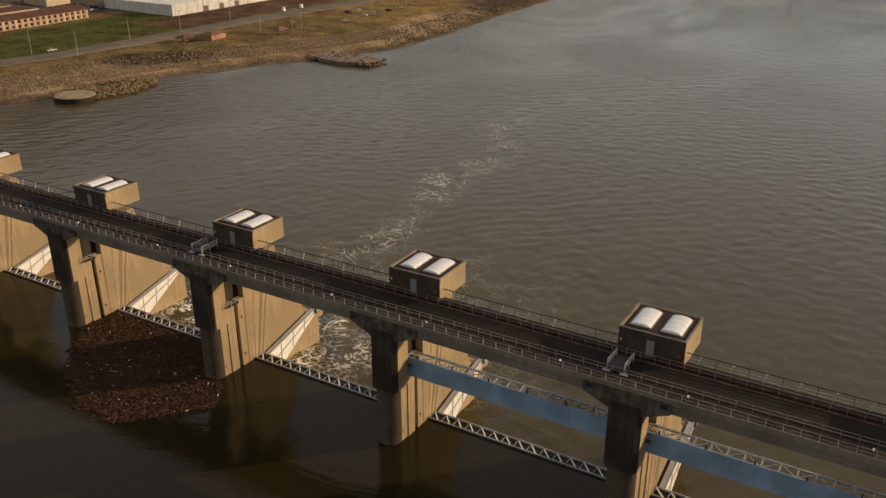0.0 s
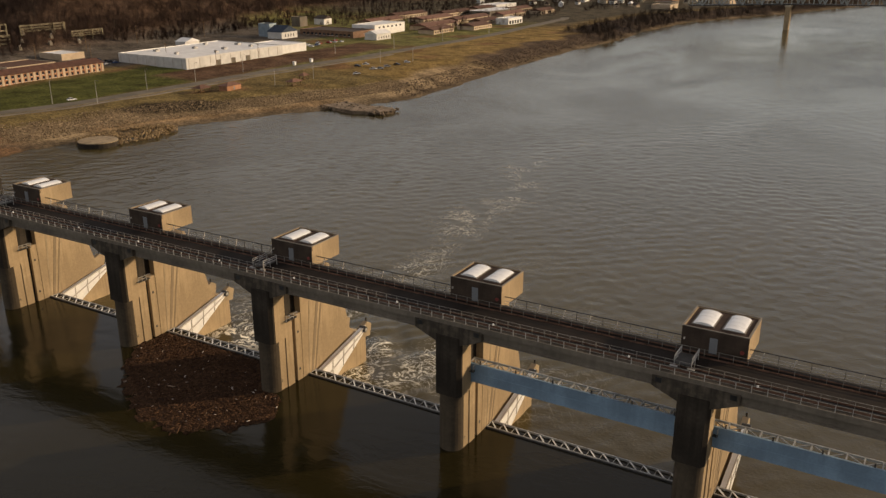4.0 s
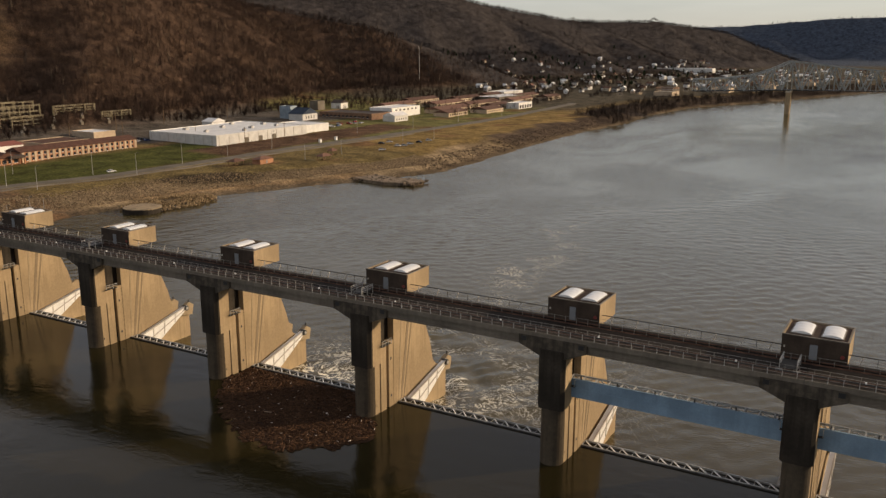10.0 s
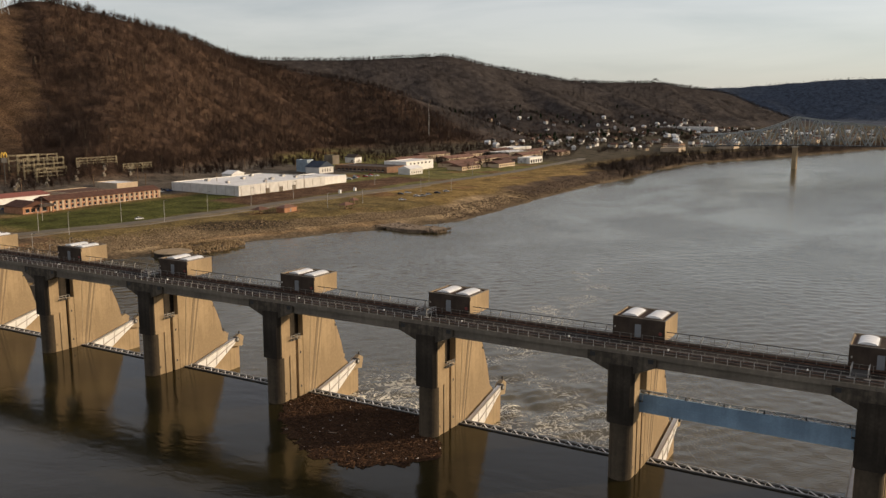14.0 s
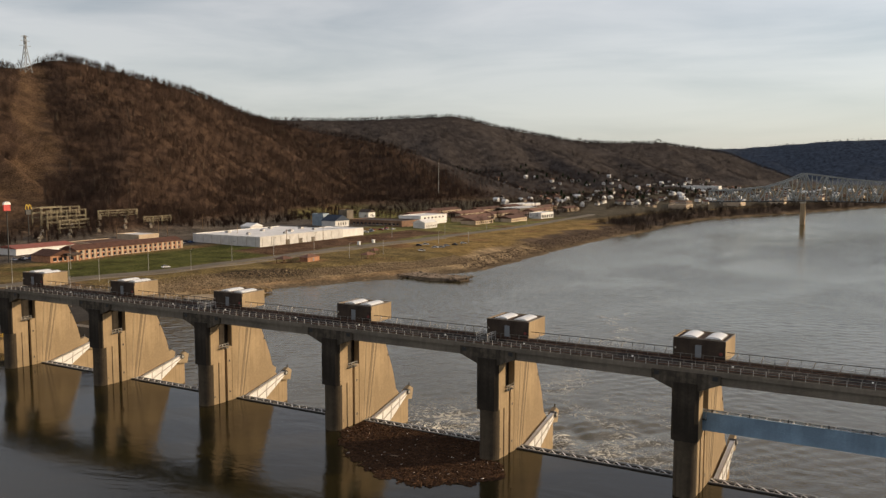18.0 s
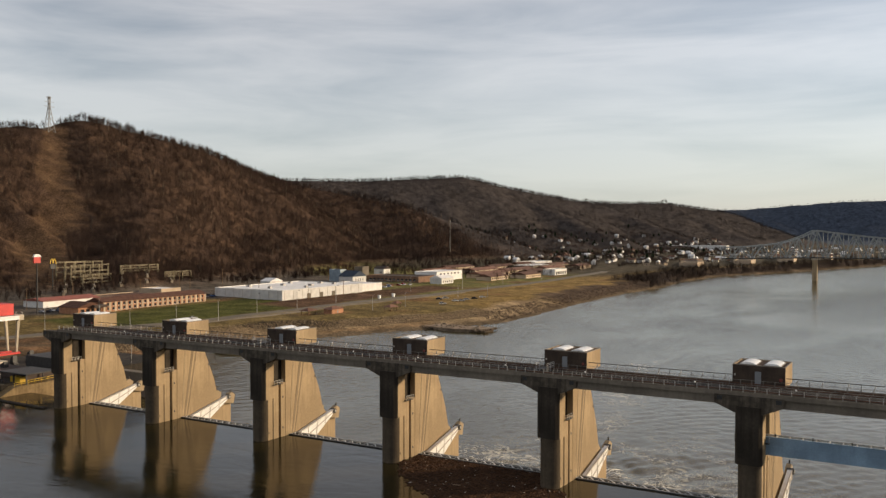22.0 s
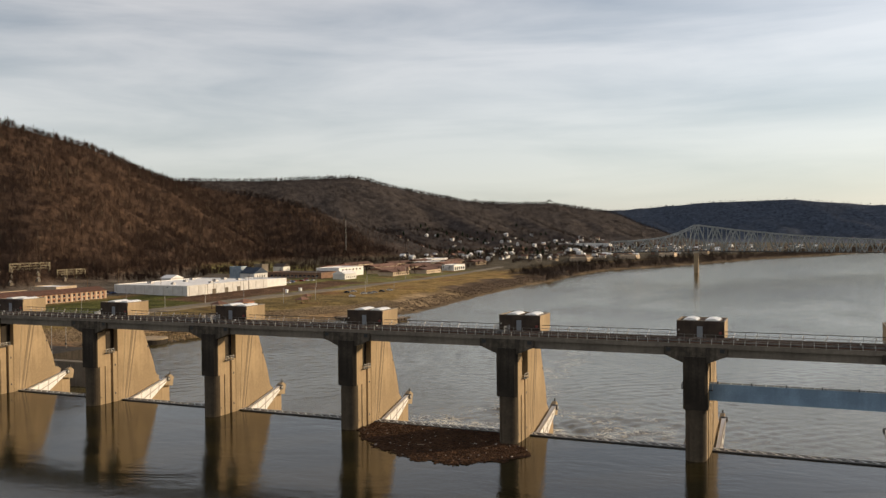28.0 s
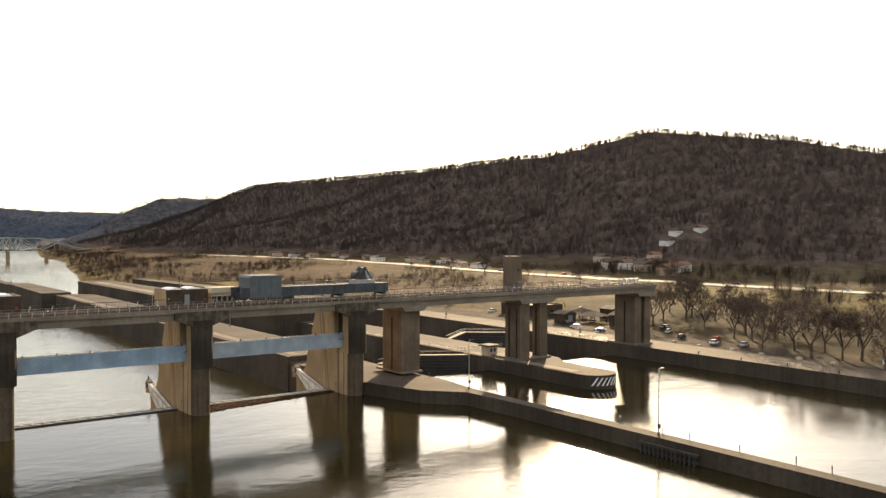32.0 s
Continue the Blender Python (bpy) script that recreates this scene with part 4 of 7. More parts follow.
# hazard stripes on the rounded end
nose_plate = thing("hazard_panel", 359.9, -32.5, 0, "black and white striped hazard panel on the wall end", "hazard sign")
for k in range(18):
    a0, a1 = radians(212 + k * 6.5), radians(212 + k * 6.5 + 4.2)
    sh = radians(14)
    g = Geo()
    for a, z in ((a0, 0.9), (a1, 0.9), (a1 + sh, 2.9), (a0 + sh, 2.9)):
        for r in (5.62, 5.68):
            g.v.append((r * math.cos(a), r * math.sin(a), z))
    g.f = [(1, 3, 5, 7), (6, 4, 2, 0), (0, 2, 3, 1), (2, 4, 5, 3), (4, 6, 7, 5), (6, 0, 1, 7)]
    part("stripe", g, WHITE if k % 2 else BLACK, nose_plate)


def lock_pier(x0, x1, label, base, cols):
    t = thing("lock_pier", x0, 0, base, label, "pier", "lock piers")
    w = x1 - x0
    for a, b, y0, y1 in cols:
        c = part("column", Geo().box(a, b, y0, y1, 0, 20.4 - base), LOCK_PIER, t)
        # raised dark strip: shade of a recess put into the colour
        part("recess", Geo().box(a - 0.03, a + 0.3, (y0 + y1) / 2 - 0.35, (y0 + y1) / 2 + 0.35, 0.4, 17.5 - base), CONC_DARK, c, "dark strip painting a vertical recess's shade")
    part("cap", Geo().prism([(-1.0, 20.4 - base), (0, 19.2 - base), (w, 19.2 - base), (w + 1.0, 20.4 - base)], "y", -8.6, 1.0), CONC_GREY, t)
    part("base_slab", Geo().box(-0.5, w + 0.5, -7.2, 4.5, 0, 0.5), CONC_GREY, t)
    return t


lock_pier(318.6, 324.2, "tan concrete lock bridge pier with a recess", 3.5, [(0, 5.6, -6.6, 2.0)])
tp = lock_pier(357.0, 368.6, "pair of tall concrete columns on the middle lock wall", 3.5, [(0, 3.6, -7.5, -4.9), (0.3, 3.4, -4.5, -1.0), (8.4, 11.4, -6.4, -3.4)])
lock_pier(404.8, 412.0, "pair of tall concrete columns on the land lock wall", 4.0, [(0, 3.0, -6.6, 1.6), (3.1, 4.4, -5.0, 2.6), (4.5, 7.2, -6.6, 1.6)])
for x0, x1, lab in ((S * 8, 321.6, "short concrete lock bridge span with handrails"), (321.6, 364.5, "long concrete lock bridge span with handrails"), (364.5, 412.4, "long concrete lock bridge span at the land wall")):
    sp = span(x1 - x0, lab)
    sp.location = (x0, 0, 0)
tw = thing("stair_tower", 361.2, 0, DECK, "plain tan concrete tower rising over the lock bridge", "tower")
part("shaft", Geo().box(0, 4.4, 1.5, 4.6, -2.0, 9.2), LOCK_PIER, tw)
part("roof_slab", Geo().box(-0.12, 4.52, 1.38, 4.72, 9.2, 9.4), CONC_GREY, tw)
part("door", Geo().box(3.0, 4.1, 1.44, 1.5, 0.1, 2.2), DOOR, tw)
part("vent", Geo().box(2.6, 3.6, 1.45, 1.5, 5.0, 5.8), BLACK, tw)
for x in (404.5, 407, 409.5, 411.6):
    b = thing("deck_cabinet", x, -1, DECK, "small grey steel cabinet on the bridge end", "cabinet", "deck cabinets")
    part("case", Geo().box(-0.6, 0.6, -0.5, 0.5, 0.0, 1.5), STEEL, b)
    part("lid", Geo().box(-0.7, 0.7, -0.6, 0.6, 1.5, 1.6), STEEL_DARK, b)

# travelling crane on the deck
cr = thing("gantry_hoist", 276.8, -3.6, DECK + 0.16, "long blue-grey travelling bulkhead hoist on the deck rails", "deck crane")
part("machine_house", Geo().box(1.6, 9.3, -3.0, 3.0, 1.4, 5.9), CRANE_HOUSE, cr, "blue-grey machine house")
part("house_roof", Geo().prism([(1.4, 5.9), (9.5, 5.9), (8.9, 6.4), (2.0, 6.4)], "y", -3.2, 3.2), CRANE_HOUSE, cr)
for k in range(5):
    part("cladding_rib", Geo().box(2.3 + k * 1.5, 2.4 + k * 1.5, -3.06, -3.0, 1.5, 5.8), CRANE_HOUSE, cr)
for y in (-2.8, 2.3):
    gd = part("main_girder", Geo().box(-0.4, 38.0, y, y + 0.6, 1.5, 3.7), CRANE, cr)
    for k in range(14):
        part("stiffener", Geo().box(0.5 + k * 2.8, 0.65 + k * 2.8, y - 0.1, y, 1.6, 3.6), CRANE, gd)
for x in (0.4, 12, 25, 37.0):
    part("cross_beam", Geo().box(x, x + 0.8, -2.2, 2.3, 0.9, 2.4), CRANE, cr)
    for y in (-2.1, 2.1):
        part("wheel", Geo().bar((x + 0.1, y - 0.15, 0.45), (x + 0.1, y + 0.15, 0.45), 0.9, sides=12), STEEL_DARK, cr)
part("winch_base", Geo().box(29.5, 35, -1.6, 1.6, 3.55, 4.5), STEEL, cr)
part("winch_drum", Geo().bar((30.6, -1.2, 5.6), (30.6, 1.2, 5.6), 1.8, sides=14), STEEL_DARK, cr)
part("winch_drum", Geo().bar((33.6, -1.2, 5.6), (33.6, 1.2, 5.6), 2.0, sides=14), STEEL, cr)
part("winch_motor", Geo().box(31.6, 32.7, -0.9, 0.9, 4.5, 7.4), CRANE, cr)
for x in (29.8, 34.4):
    for y in (-1.3, 1.3):
        part("winch_leg", Geo().bar((x, y, 4.5), (32.2, y, 7.6), 0.3), CRANE, cr)
part("deck_plate", Geo().box(11, 38.5, -2.15, 2.25, 3.5, 3.6), STEEL_DARK, cr)
for k in range(10):
    part("post", Geo().bar((12 + k * 2.9, -2.6, 3.6), (12 + k * 2.9, -2.6, 4.7), 0.08), STEEL, cr)
part("rail", Geo().bar((12, -2.6, 4.7), (38.1, -2.6, 4.7), 0.08), STEEL, cr)
cabin = thing("operator_cabin", 272.5, 1.6, DECK - 0.9, "small cream control cabin with windows beside the deck", "cabin")
part("wall_block", Geo().box(0, 6.8, 0, 4.0, -1.5, 3.4), WALL_T, cabin)
part("roof", Geo().prism([(-0.3, 3.4), (7.1, 3.4), (6.4, 4.6), (0.4, 4.6)], "y", -0.4, 4.4), CONC_PALE, cabin)
for k in range(5):
    wn_ = part("window", Geo().box(0.5 + k * 1.25, 1.3 + k * 1.25, -0.06, 0, 1.4, 2.7), GLASS, cabin)
    part("frame", Geo().box(0.42 + k * 1.25, 1.38 + k * 1.25, -0.1, -0.05, 2.7, 2.8), WHITE, wn_)


def miter_gate(xa, xb, ya, ym, label):
    t = thing("lock_gate", xa, ya, 0, label, "lock gate", "lock gates")
    w = (xb - xa) / 2
    for sx, ox in ((1, 0), (-1, 2 * w)):
        p, q = Vector((ox, 0, 0)), Vector((w - sx * 0.05, ym - ya, 0))
        leaf = part("leaf", Geo().bar(p + Vector((0, 0, -3.4)), q + Vector((0, 0, -3.4)), 1.1, 13.0), STEEL_DARK, t, "dark steel gate leaf")
        part("walkway", Geo().bar(p + Vector((0, 0, 3.2)), q + Vector((0, 0, 3.2)), 1.5, 0.16), CONC_PALE, leaf, "pale top walkway")
        for s in (-0.7, 0.7):
            part("rail", Geo().bar(p + Vector((0, s, 4.3)), q + Vector((0, s, 4.3)), 0.08), STEEL, leaf)
        for k in range(7):
            c = p.lerp(q, (k + 0.5) / 7)
            part("post", Geo().bar(c + Vector((0, -0.7, 3.2)), c + Vector((0, -0.7, 4.3)), 0.07), STEEL, leaf)
        for k in range(5):
            z = -1.0 + k * 0.9
            part("girder", Geo().bar(p + Vector((0, -0.75, z)), q + Vector((0, -0.75, z)), 0.5, 0.12), STEEL_DARK, leaf)


miter_gate(324, 354.3, 12, 21, "closed dark steel miter gate with pale walkway, river chamber")
miter_gate(370.5, 404.3, 44, 57, "closed dark steel miter gate with pale walkway, land chamber")

# wall lamps, posts, rails, fender
def wall_lamp(x, y, z, h, lab="tall slender grey lamp post on the lock wall"):
    t = thing("lamp_post", x, y, z, lab, "lamp post", "lock lamp posts")
    part("base", Geo().bar((0, 0, 0), (0, 0, 0.5), 0.5, sides=8), CONC_GREY, t)
    part("mast", Geo().bar((0, 0, 0.5), (0, 0, h), 0.24, sides=8, w2=0.14), STEEL, t)
    part("arm", Geo().bar((0, 0, h - 0.1), (0.9, 0.2, h), 0.09), STEEL, t)
    part("lamp_head", Geo().box(0.7, 1.5, 0.0, 0.4, h - 0.15, h + 0.1), STEEL_DARK, t)
    part("junction_box", Geo().box(-0.25, 0.25, -0.3, 0.0, 1.2, 2.0), STEEL_DARK, t)


for x, y, z, h in ((321.2, -85.5, 3.0, 11.8), (321.8, -30.0, 3.0, 11.2), (322.0, 40, 4.6, 11), (321.8, 110, 4.6, 11), (310, 160, 4.6, 10), (356.0, 60, 3.5, 11), (356, 105, 3.5, 11), (346, 160, 6.6, 9), (346, 230, 6.6, 9), (407.5, 95, 4.0, 10), (408, 20, 4.0, 10), (302, 470, 5.0, 8), (301, 540, 5.0, 8), (300, 610, 5.0, 8), (299, 690, 5.0, 8)):
    wall_lamp(x, y, z, h)
for k in range(22):
    t = thing("mooring_post", 321.9 + 0.0045 * k * 8.6, -14 - k * 8.6 - (k % 3) * 1.4, 3.0, "short dark steel mooring post on the guide wall", "mooring post", "mooring posts")
    part("stem", Geo().bar((0, 0, 0), (0, 0, 1.25 + 0.2 * (k % 2)), 0.16, sides=8), STEEL_DARK, t)
    part("head", Geo().bar((0, 0, 1.2 + 0.2 * (k % 2)), (0, 0, 1.4 + 0.2 * (k % 2)), 0.24, sides=8), STEEL, t)
for k in range(16):
    y = -30 - k * 14.0
    t = thing("mooring_post", 405.4, y, 4.0, "short dark steel mooring post on the land wall", "mooring post", "mooring posts")
    part("stem", Geo().bar((0, 0, 0), (0, 0, 0.7), 0.3, sides=8), STEEL_DARK, t)
    part("head", Geo().bar((0, 0, 0.7), (0, 0, 0.85), 0.42, sides=8), STEEL_DARK, t)
for k in range(9):
    t = thing("mooring_post", 303.6 - k * 0.55, 420 + k * 42, 5.0, "short dark steel mooring post on the guard wall", "mooring post", "mooring posts")
    part("stem", Geo().bar((0, 0, 0), (0, 0, 2.0), 0.5, sides=8), STEEL_DARK, t)
    part("head", Geo().bar((0, 0, 2.0), (0, 0, 2.2), 0.7, sides=8), STEEL_DARK, t)
bt = thing("beacon_tower", 298.5, 784, 5.0, "dark navigation beacon tower at the guard wall end", "beacon")
part("shaft", Geo().bar((0, 0, 0), (0, 0, 9), 2.2, sides=8, w2=1.8), STEEL_DARK, bt)
part("lamp_head", Geo().bar((0, 0, 9), (0, 0, 10.2), 1.2, sides=8), STEEL, bt)
rk = thing("trash_rack", 319.3, -84.0, 0, "dark timber fender rack standing against the guide wall", "trash rack")
for k in range(13):
    part("timber", Geo().bar((-1.0, -k * 0.95, -2.5), (-0.9, -k * 0.95 - 0.05, 1.7), 0.34), STEEL_DARK, rk)
part("top_rail", Geo().bar((-0.75, 0.6, 1.75), (-0.75, -12.2, 1.75), 0.5), STEEL_DARK, rk)
part("low_rail", Geo().bar((-0.75, 0.6, 0.5), (-0.75, -12.2, 0.5), 0.3), STEEL_DARK, rk)
ki = thing("lock_kiosk", 357.0, 5.6, 3.5, "small concrete kiosk with an overhanging flat roof", "kiosk")
part("wall_block", Geo().box(-1.6, 1.6, -1.6, 1.6, 0, 2.7), CONC_PALE, ki)
part("roof", Geo().prism([(-2.3, 2.7), (2.3, 2.7), (2.0, 3.15), (-2.0, 3.15)], "y", -2.3, 2.3), ROOF_D, ki)
for x in (-1.0, 0.3):
    part("window", Geo().box(x, x + 0.7, -1.66, -1.6, 1.2, 2.2), GLASS, ki)
for x0, y0, n, dx, dy, z in ((354.5, 18, 12, 1.6, 0.0, 3.5), (405.0, -70, 14, 0.0, 1.6, 4.0), (405.0, 5, 20, 0.0, 1.8, 4.0), (354.7, 20, 26, 0.0, 3.0, 3.5)):
    t = thing("safety_railing", x0, y0, z, "pale steel safety railing on the lock wall", "railing", "lock railings")
    for k in range(n):
        part("post", Geo().bar((dx * k, dy * k, 0), (dx * k, dy * k, 1.1), 0.09), STEEL, t)
    for h in (0.55, 1.1):
        part("rail", Geo().bar((0, 0, h), (dx * (n - 1), dy * (n - 1), h), 0.08), STEEL, t)
# ---- left bank ----
def windows(t, face, along_axis, a, b, n, z0, z1, w, rows=1, step=3.0, m=None):
    for r in range(rows):
        for k in range(n):
            c = a + (b - a) * (k + 0.5) / n
            z = z0 + r * step
            if along_axis == "y":
                wd = part("window", Geo().box(face, face + 0.06, c - w / 2, c + w / 2, z, z1 + r * step), m or GLASS, t)
                part("sill", Geo().box(face, face + 0.12, c - w / 2 - 0.1, c + w / 2 + 0.1, z - 0.12, z), WHITE, wd)
            else:
                wd = part("window", Geo().box(c - w / 2, c + w / 2, face - 0.06, face, z, z1 + r * step), m or GLASS, t)
                part("sill", Geo().box(c - w / 2 - 0.1, c + w / 2 + 0.1, face - 0.12, face, z - 0.12, z), WHITE, wd)


def building(name, label, x0, x1, y0, y1, h, wall_m, roof_m, gable=None, rise=2.0, group="", sink=1.5):
    """A block with its walls on the ground; gable None: flat roof with parapet, else the ridge's axis."""
    xc, yc = (x0 + x1) / 2, (y0 + y1) / 2
    z = min(ground_z(x0, y0), ground_z(x1, y0), ground_z(x1, y1), ground_z(xc, yc)) + 0.4
    t = thing(name, xc, yc, z, label, name.replace("_", " "), group)
    w, d = (x1 - x0) / 2, (y1 - y0) / 2
    part("wall_block", Geo().box(-w, w, -d, d, -sink, h), wall_m, t)
    o = 0.5
    if gable is None:
        part("roof", Geo().box(-w + 0.25, w - 0.25, -d + 0.25, d - 0.25, h, h + 0.12), roof_m, t)
        for a, b, c, e in ((-w, w, -d, -d + 0.25), (-w, w, d - 0.25, d), (-w, -w + 0.25, -d + 0.25, d - 0.25), (w - 0.25, w, -d + 0.25, d - 0.25)):
            part("parapet", Geo().box(a, b, c, e, h, h + 0.55), wall_m, t)
    elif gable == "y":
        part("roof", Geo().prism([(-w - o, h), (w + o, h), (w + o, h + 0.15), (0, h + rise), (-w - o, h + 0.15)], "y", -d - o, d + o), roof_m, t)
    else:
        part("roof", Geo().prism([(-d - o, h), (d + o, h), (d + o, h + 0.15), (0, h + rise), (-d - o, h + 0.15)], "x", -w - o, w + o), roof_m, t)
    return t


# motel: two storeys of orange brick, dark roof
mo = building("motel", "long two-storey orange brick motel with dark roof", -219, -205, 168, 249, 5.4, BRICK_O, ROOF_M, "y", 2.6)
windows(mo, 7.0, "y", -39, 39, 20, 0.7, 2.3, 1.5, rows=2, step=2.6)
for k in range(21):
    part("pilaster", Geo().box(7.0, 7.25, -40.2 + k * 3.95, -38.8 + k * 3.95, -1, 5.3), WALL_T, mo)
part("canopy", Geo().box(2, 12, -50, -41, 3.2, 4.6), ROOF_D, mo)
for y in (-49.5, -41.5):
    part("canopy_post", Geo().box(11, 11.6, y - 0.3, y + 0.3, -1.5, 3.2), BRICK_O, mo)
lobby = building("motel_lobby", "low orange brick motel lobby with hipped dark roof", -220, -203, 150, 166, 3.6, BRICK_O, ROOF_M, "x", 3.0)
windows(lobby, 8.5, "y", -7, 7, 4, 0.6, 2.6, 2.4)
# white warehouse
wh = building("warehouse", "large white metal warehouse with flat white roof", -228, -166, 280, 372, 6.0, WALL_W, ROOF_W)
for k in range(10):
    part("wall_rib", Geo().box(31.0, 31.15, -44 + k * 9.4, -43.6 + k * 9.4, -1.0, 6.0), COPING, wh)
for k in range(8):
    part("wall_rib", Geo().box(-29 + k * 8, -28.6 + k * 8, -46.15, -46.0, -1.0, 6.0), COPING, wh)
for x, y, s in ((-18, -25, 1.6), (6, -30, 1.2), (-8, 0, 1.4), (12, 8, 1.5), (-20, 22, 1.3), (16, 30, 1.2), (0, 34, 1.6), (22, -10, 1.1)):
    u = thing("roof_unit", -197 + x, 326 + y, wh.location.z + 6.12, "grey rooftop air handling unit on the warehouse", "roof unit", "warehouse roof units")
    part("case", Geo().box(-s, s, -s, s, 0, 1.3), STEEL, u)
    part("fan_guard", Geo().bar((0, 0, 1.3), (0, 0, 1.5), s * 1.2, sides=10), STEEL_DARK, u)
for k in range(3):
    part("dock_door", Geo().box(31.0, 31.1, -20 + k * 14, -16 + k * 14, -0.6, 3.0), CONC_GREY, wh)
w2 = building("warehouse", "white metal warehouse wing with stepped flat roof", -200, -168.5, 373, 402, 5.0, WALL_W, ROOF_W)
w3 = building("warehouse", "white gabled warehouse office above the flat roof", -247, -237, 348, 362, 5.5, WALL_W, ROOF_W, "x", 2.5)
# gym and school
gy = building("school_hall", "pale school gymnasium block with flat white roof", -212, -188, 520, 568, 7.4, WALL_W, ROOF_W)
sc = building("school", "low brown brick school wing with dark flat roof", -245, -188.5, 489, 519, 4.6, BRICK_B, ROOF_D)
windows(sc, -15, "x", -26, 26, 12, 1.2, 2.8, 2.6)
windows(gy, 12, "y", -20, 20, 6, 5.0, 6.4, 2.6)
bh = building("church", "white chapel with dark blue gabled roof", -246, -231, 448, 468, 5.0, WALL_W, mat("dark blue shingle", (0.03, 0.045, 0.07), 0.7, var=0.2), "x", 5.0)
windows(bh, 7.5, "y", -7, 7, 4, 1.0, 3.4, 1.0)
tb = building("silo_block", "grey industrial block near the hill foot", -295, -285, 538, 549, 8, CONC_GREY, ROOF_D)
tb2 = building("silo_block", "grey-blue steel framed block near the chapel", -262, -250, 455, 464, 10, BLUE_PALE, ROOF_D)
h1 = building("house", "white two-storey house with dark roof", -292, -280, 568, 580, 5.2, WALL_W, ROOF_D, "x", 3.0)
fh = building("house", "white farmhouse with porch and grey roof", -176, -164, 488, 509, 4.6, WALL_W, ROOF_W, "y", 2.8)
windows(fh, 6.0, "y", -9, 9, 5, 0.9, 2.4, 1.1)
for k, (x0, x1, y0, y1) in enumerate(((-166, -150, 556, 592), (-158, -140, 612, 648), (-190, -172, 580, 640), (-200, -184, 660, 730), (-172, -156, 660, 700), (-230, -212, 640, 700), (-252, -236, 585, 640), (-246, -232, 720, 780), (-190, -176, 745, 800), (-215, -200, 820, 870), (-180, -166, 820, 860), (-270, -256, 660, 720), (-250, -236, 800, 840))):
    b = building("apartment_block", "low brown-roofed apartment row with pale walls", x0, x1, y0, y1, 3.4, WALL_T, ROOF_R, "y", 2.6, "apartment rows")
    windows(b, (x1 - x0) / 2, "y", -(y1 - y0) / 2 + 1, (y1 - y0) / 2 - 1, int((y1 - y0) / 4.5), 0.8, 2.3, 1.6)
wb = building("arcade_building", "white building with a row of arched openings", -152, -138, 680, 712, 5.4, WALL_W, ROOF_W)
windows(wb, 7, "y", -15, 15, 5, 0.3, 3.6, 3.6)
building("store", "very long white store with flat roof in the town", -375, -200, 1775, 1805, 9.0, WALL_W, ROOF_W, sink=4)
building("store", "long low white store with flat roof", -262, -238, 850, 905, 4.4, WALL_W, ROOF_W)
building("store", "long low grey store with flat roof", -230, -200, 760, 830, 4.2, CONC_GREY, ROOF_W)
# the food stop with red box and sign
st = building("store", "low white shop with red-brown roof", -268, -249, 160, 200, 3.6, WALL_W, mat("red-brown metal roof", (0.28, 0.08, 0.05), 0.6, var=0.2), "y", 1.8)
st2 = building("store", "flat shop with brown roof behind the motel", -262, -236, 205, 238, 4.0, WALL_T, ROOF_R)
st3 = building("gas_station", "white fuel station canopy with flat roof", -285, -262, 262, 280, 3.4, WALL_T, ROOF_W)
for x, y, h, m1, m2, lab in ((-224, 139, 33, RED, WHITE, "tall roadside sign pole with red and white box"), (-327, 222, 18, STEEL_DARK, YELLOW, "roadside sign with yellow arch shape on a pole")):
    z = ground_z(x, y)
    s = thing("sign_pole", x, y, z, lab, "road sign")
    part("mast", Geo().bar((0, 0, -0.5), (0, 0, h - 4), 0.8, sides=8, w2=0.6), STEEL_DARK, s)
    pn = part("sign_box", Geo().box(-0.5, 0.5, -2.0, 2.0, h - 4, h - 0.6), m1, s, "red sign box")
    if m2 is YELLOW:
        n = 10
        for oy in (-1.1, 1.1):
            g = Geo()
            pts = [(0.55, oy + 1.05 * math.cos(math.pi * k / n), h - 0.4 + 3.4 * math.sin(math.pi * k / n)) for k in range(n + 1)]
            for p, q in zip(pts, pts[1:]):
                g.bar(p, q, 0.5)
            part("arch", g, YELLOW, pn, "yellow arch shape")
    else:
        part("cap", Geo().prism([(-2.3, h - 0.6), (2.3, h - 0.6), (1.8, h + 0.5), (0.6, h + 1.1), (-1.4, h + 0.8)], "x", -0.7, 0.7), WHITE, pn, "white sign top")


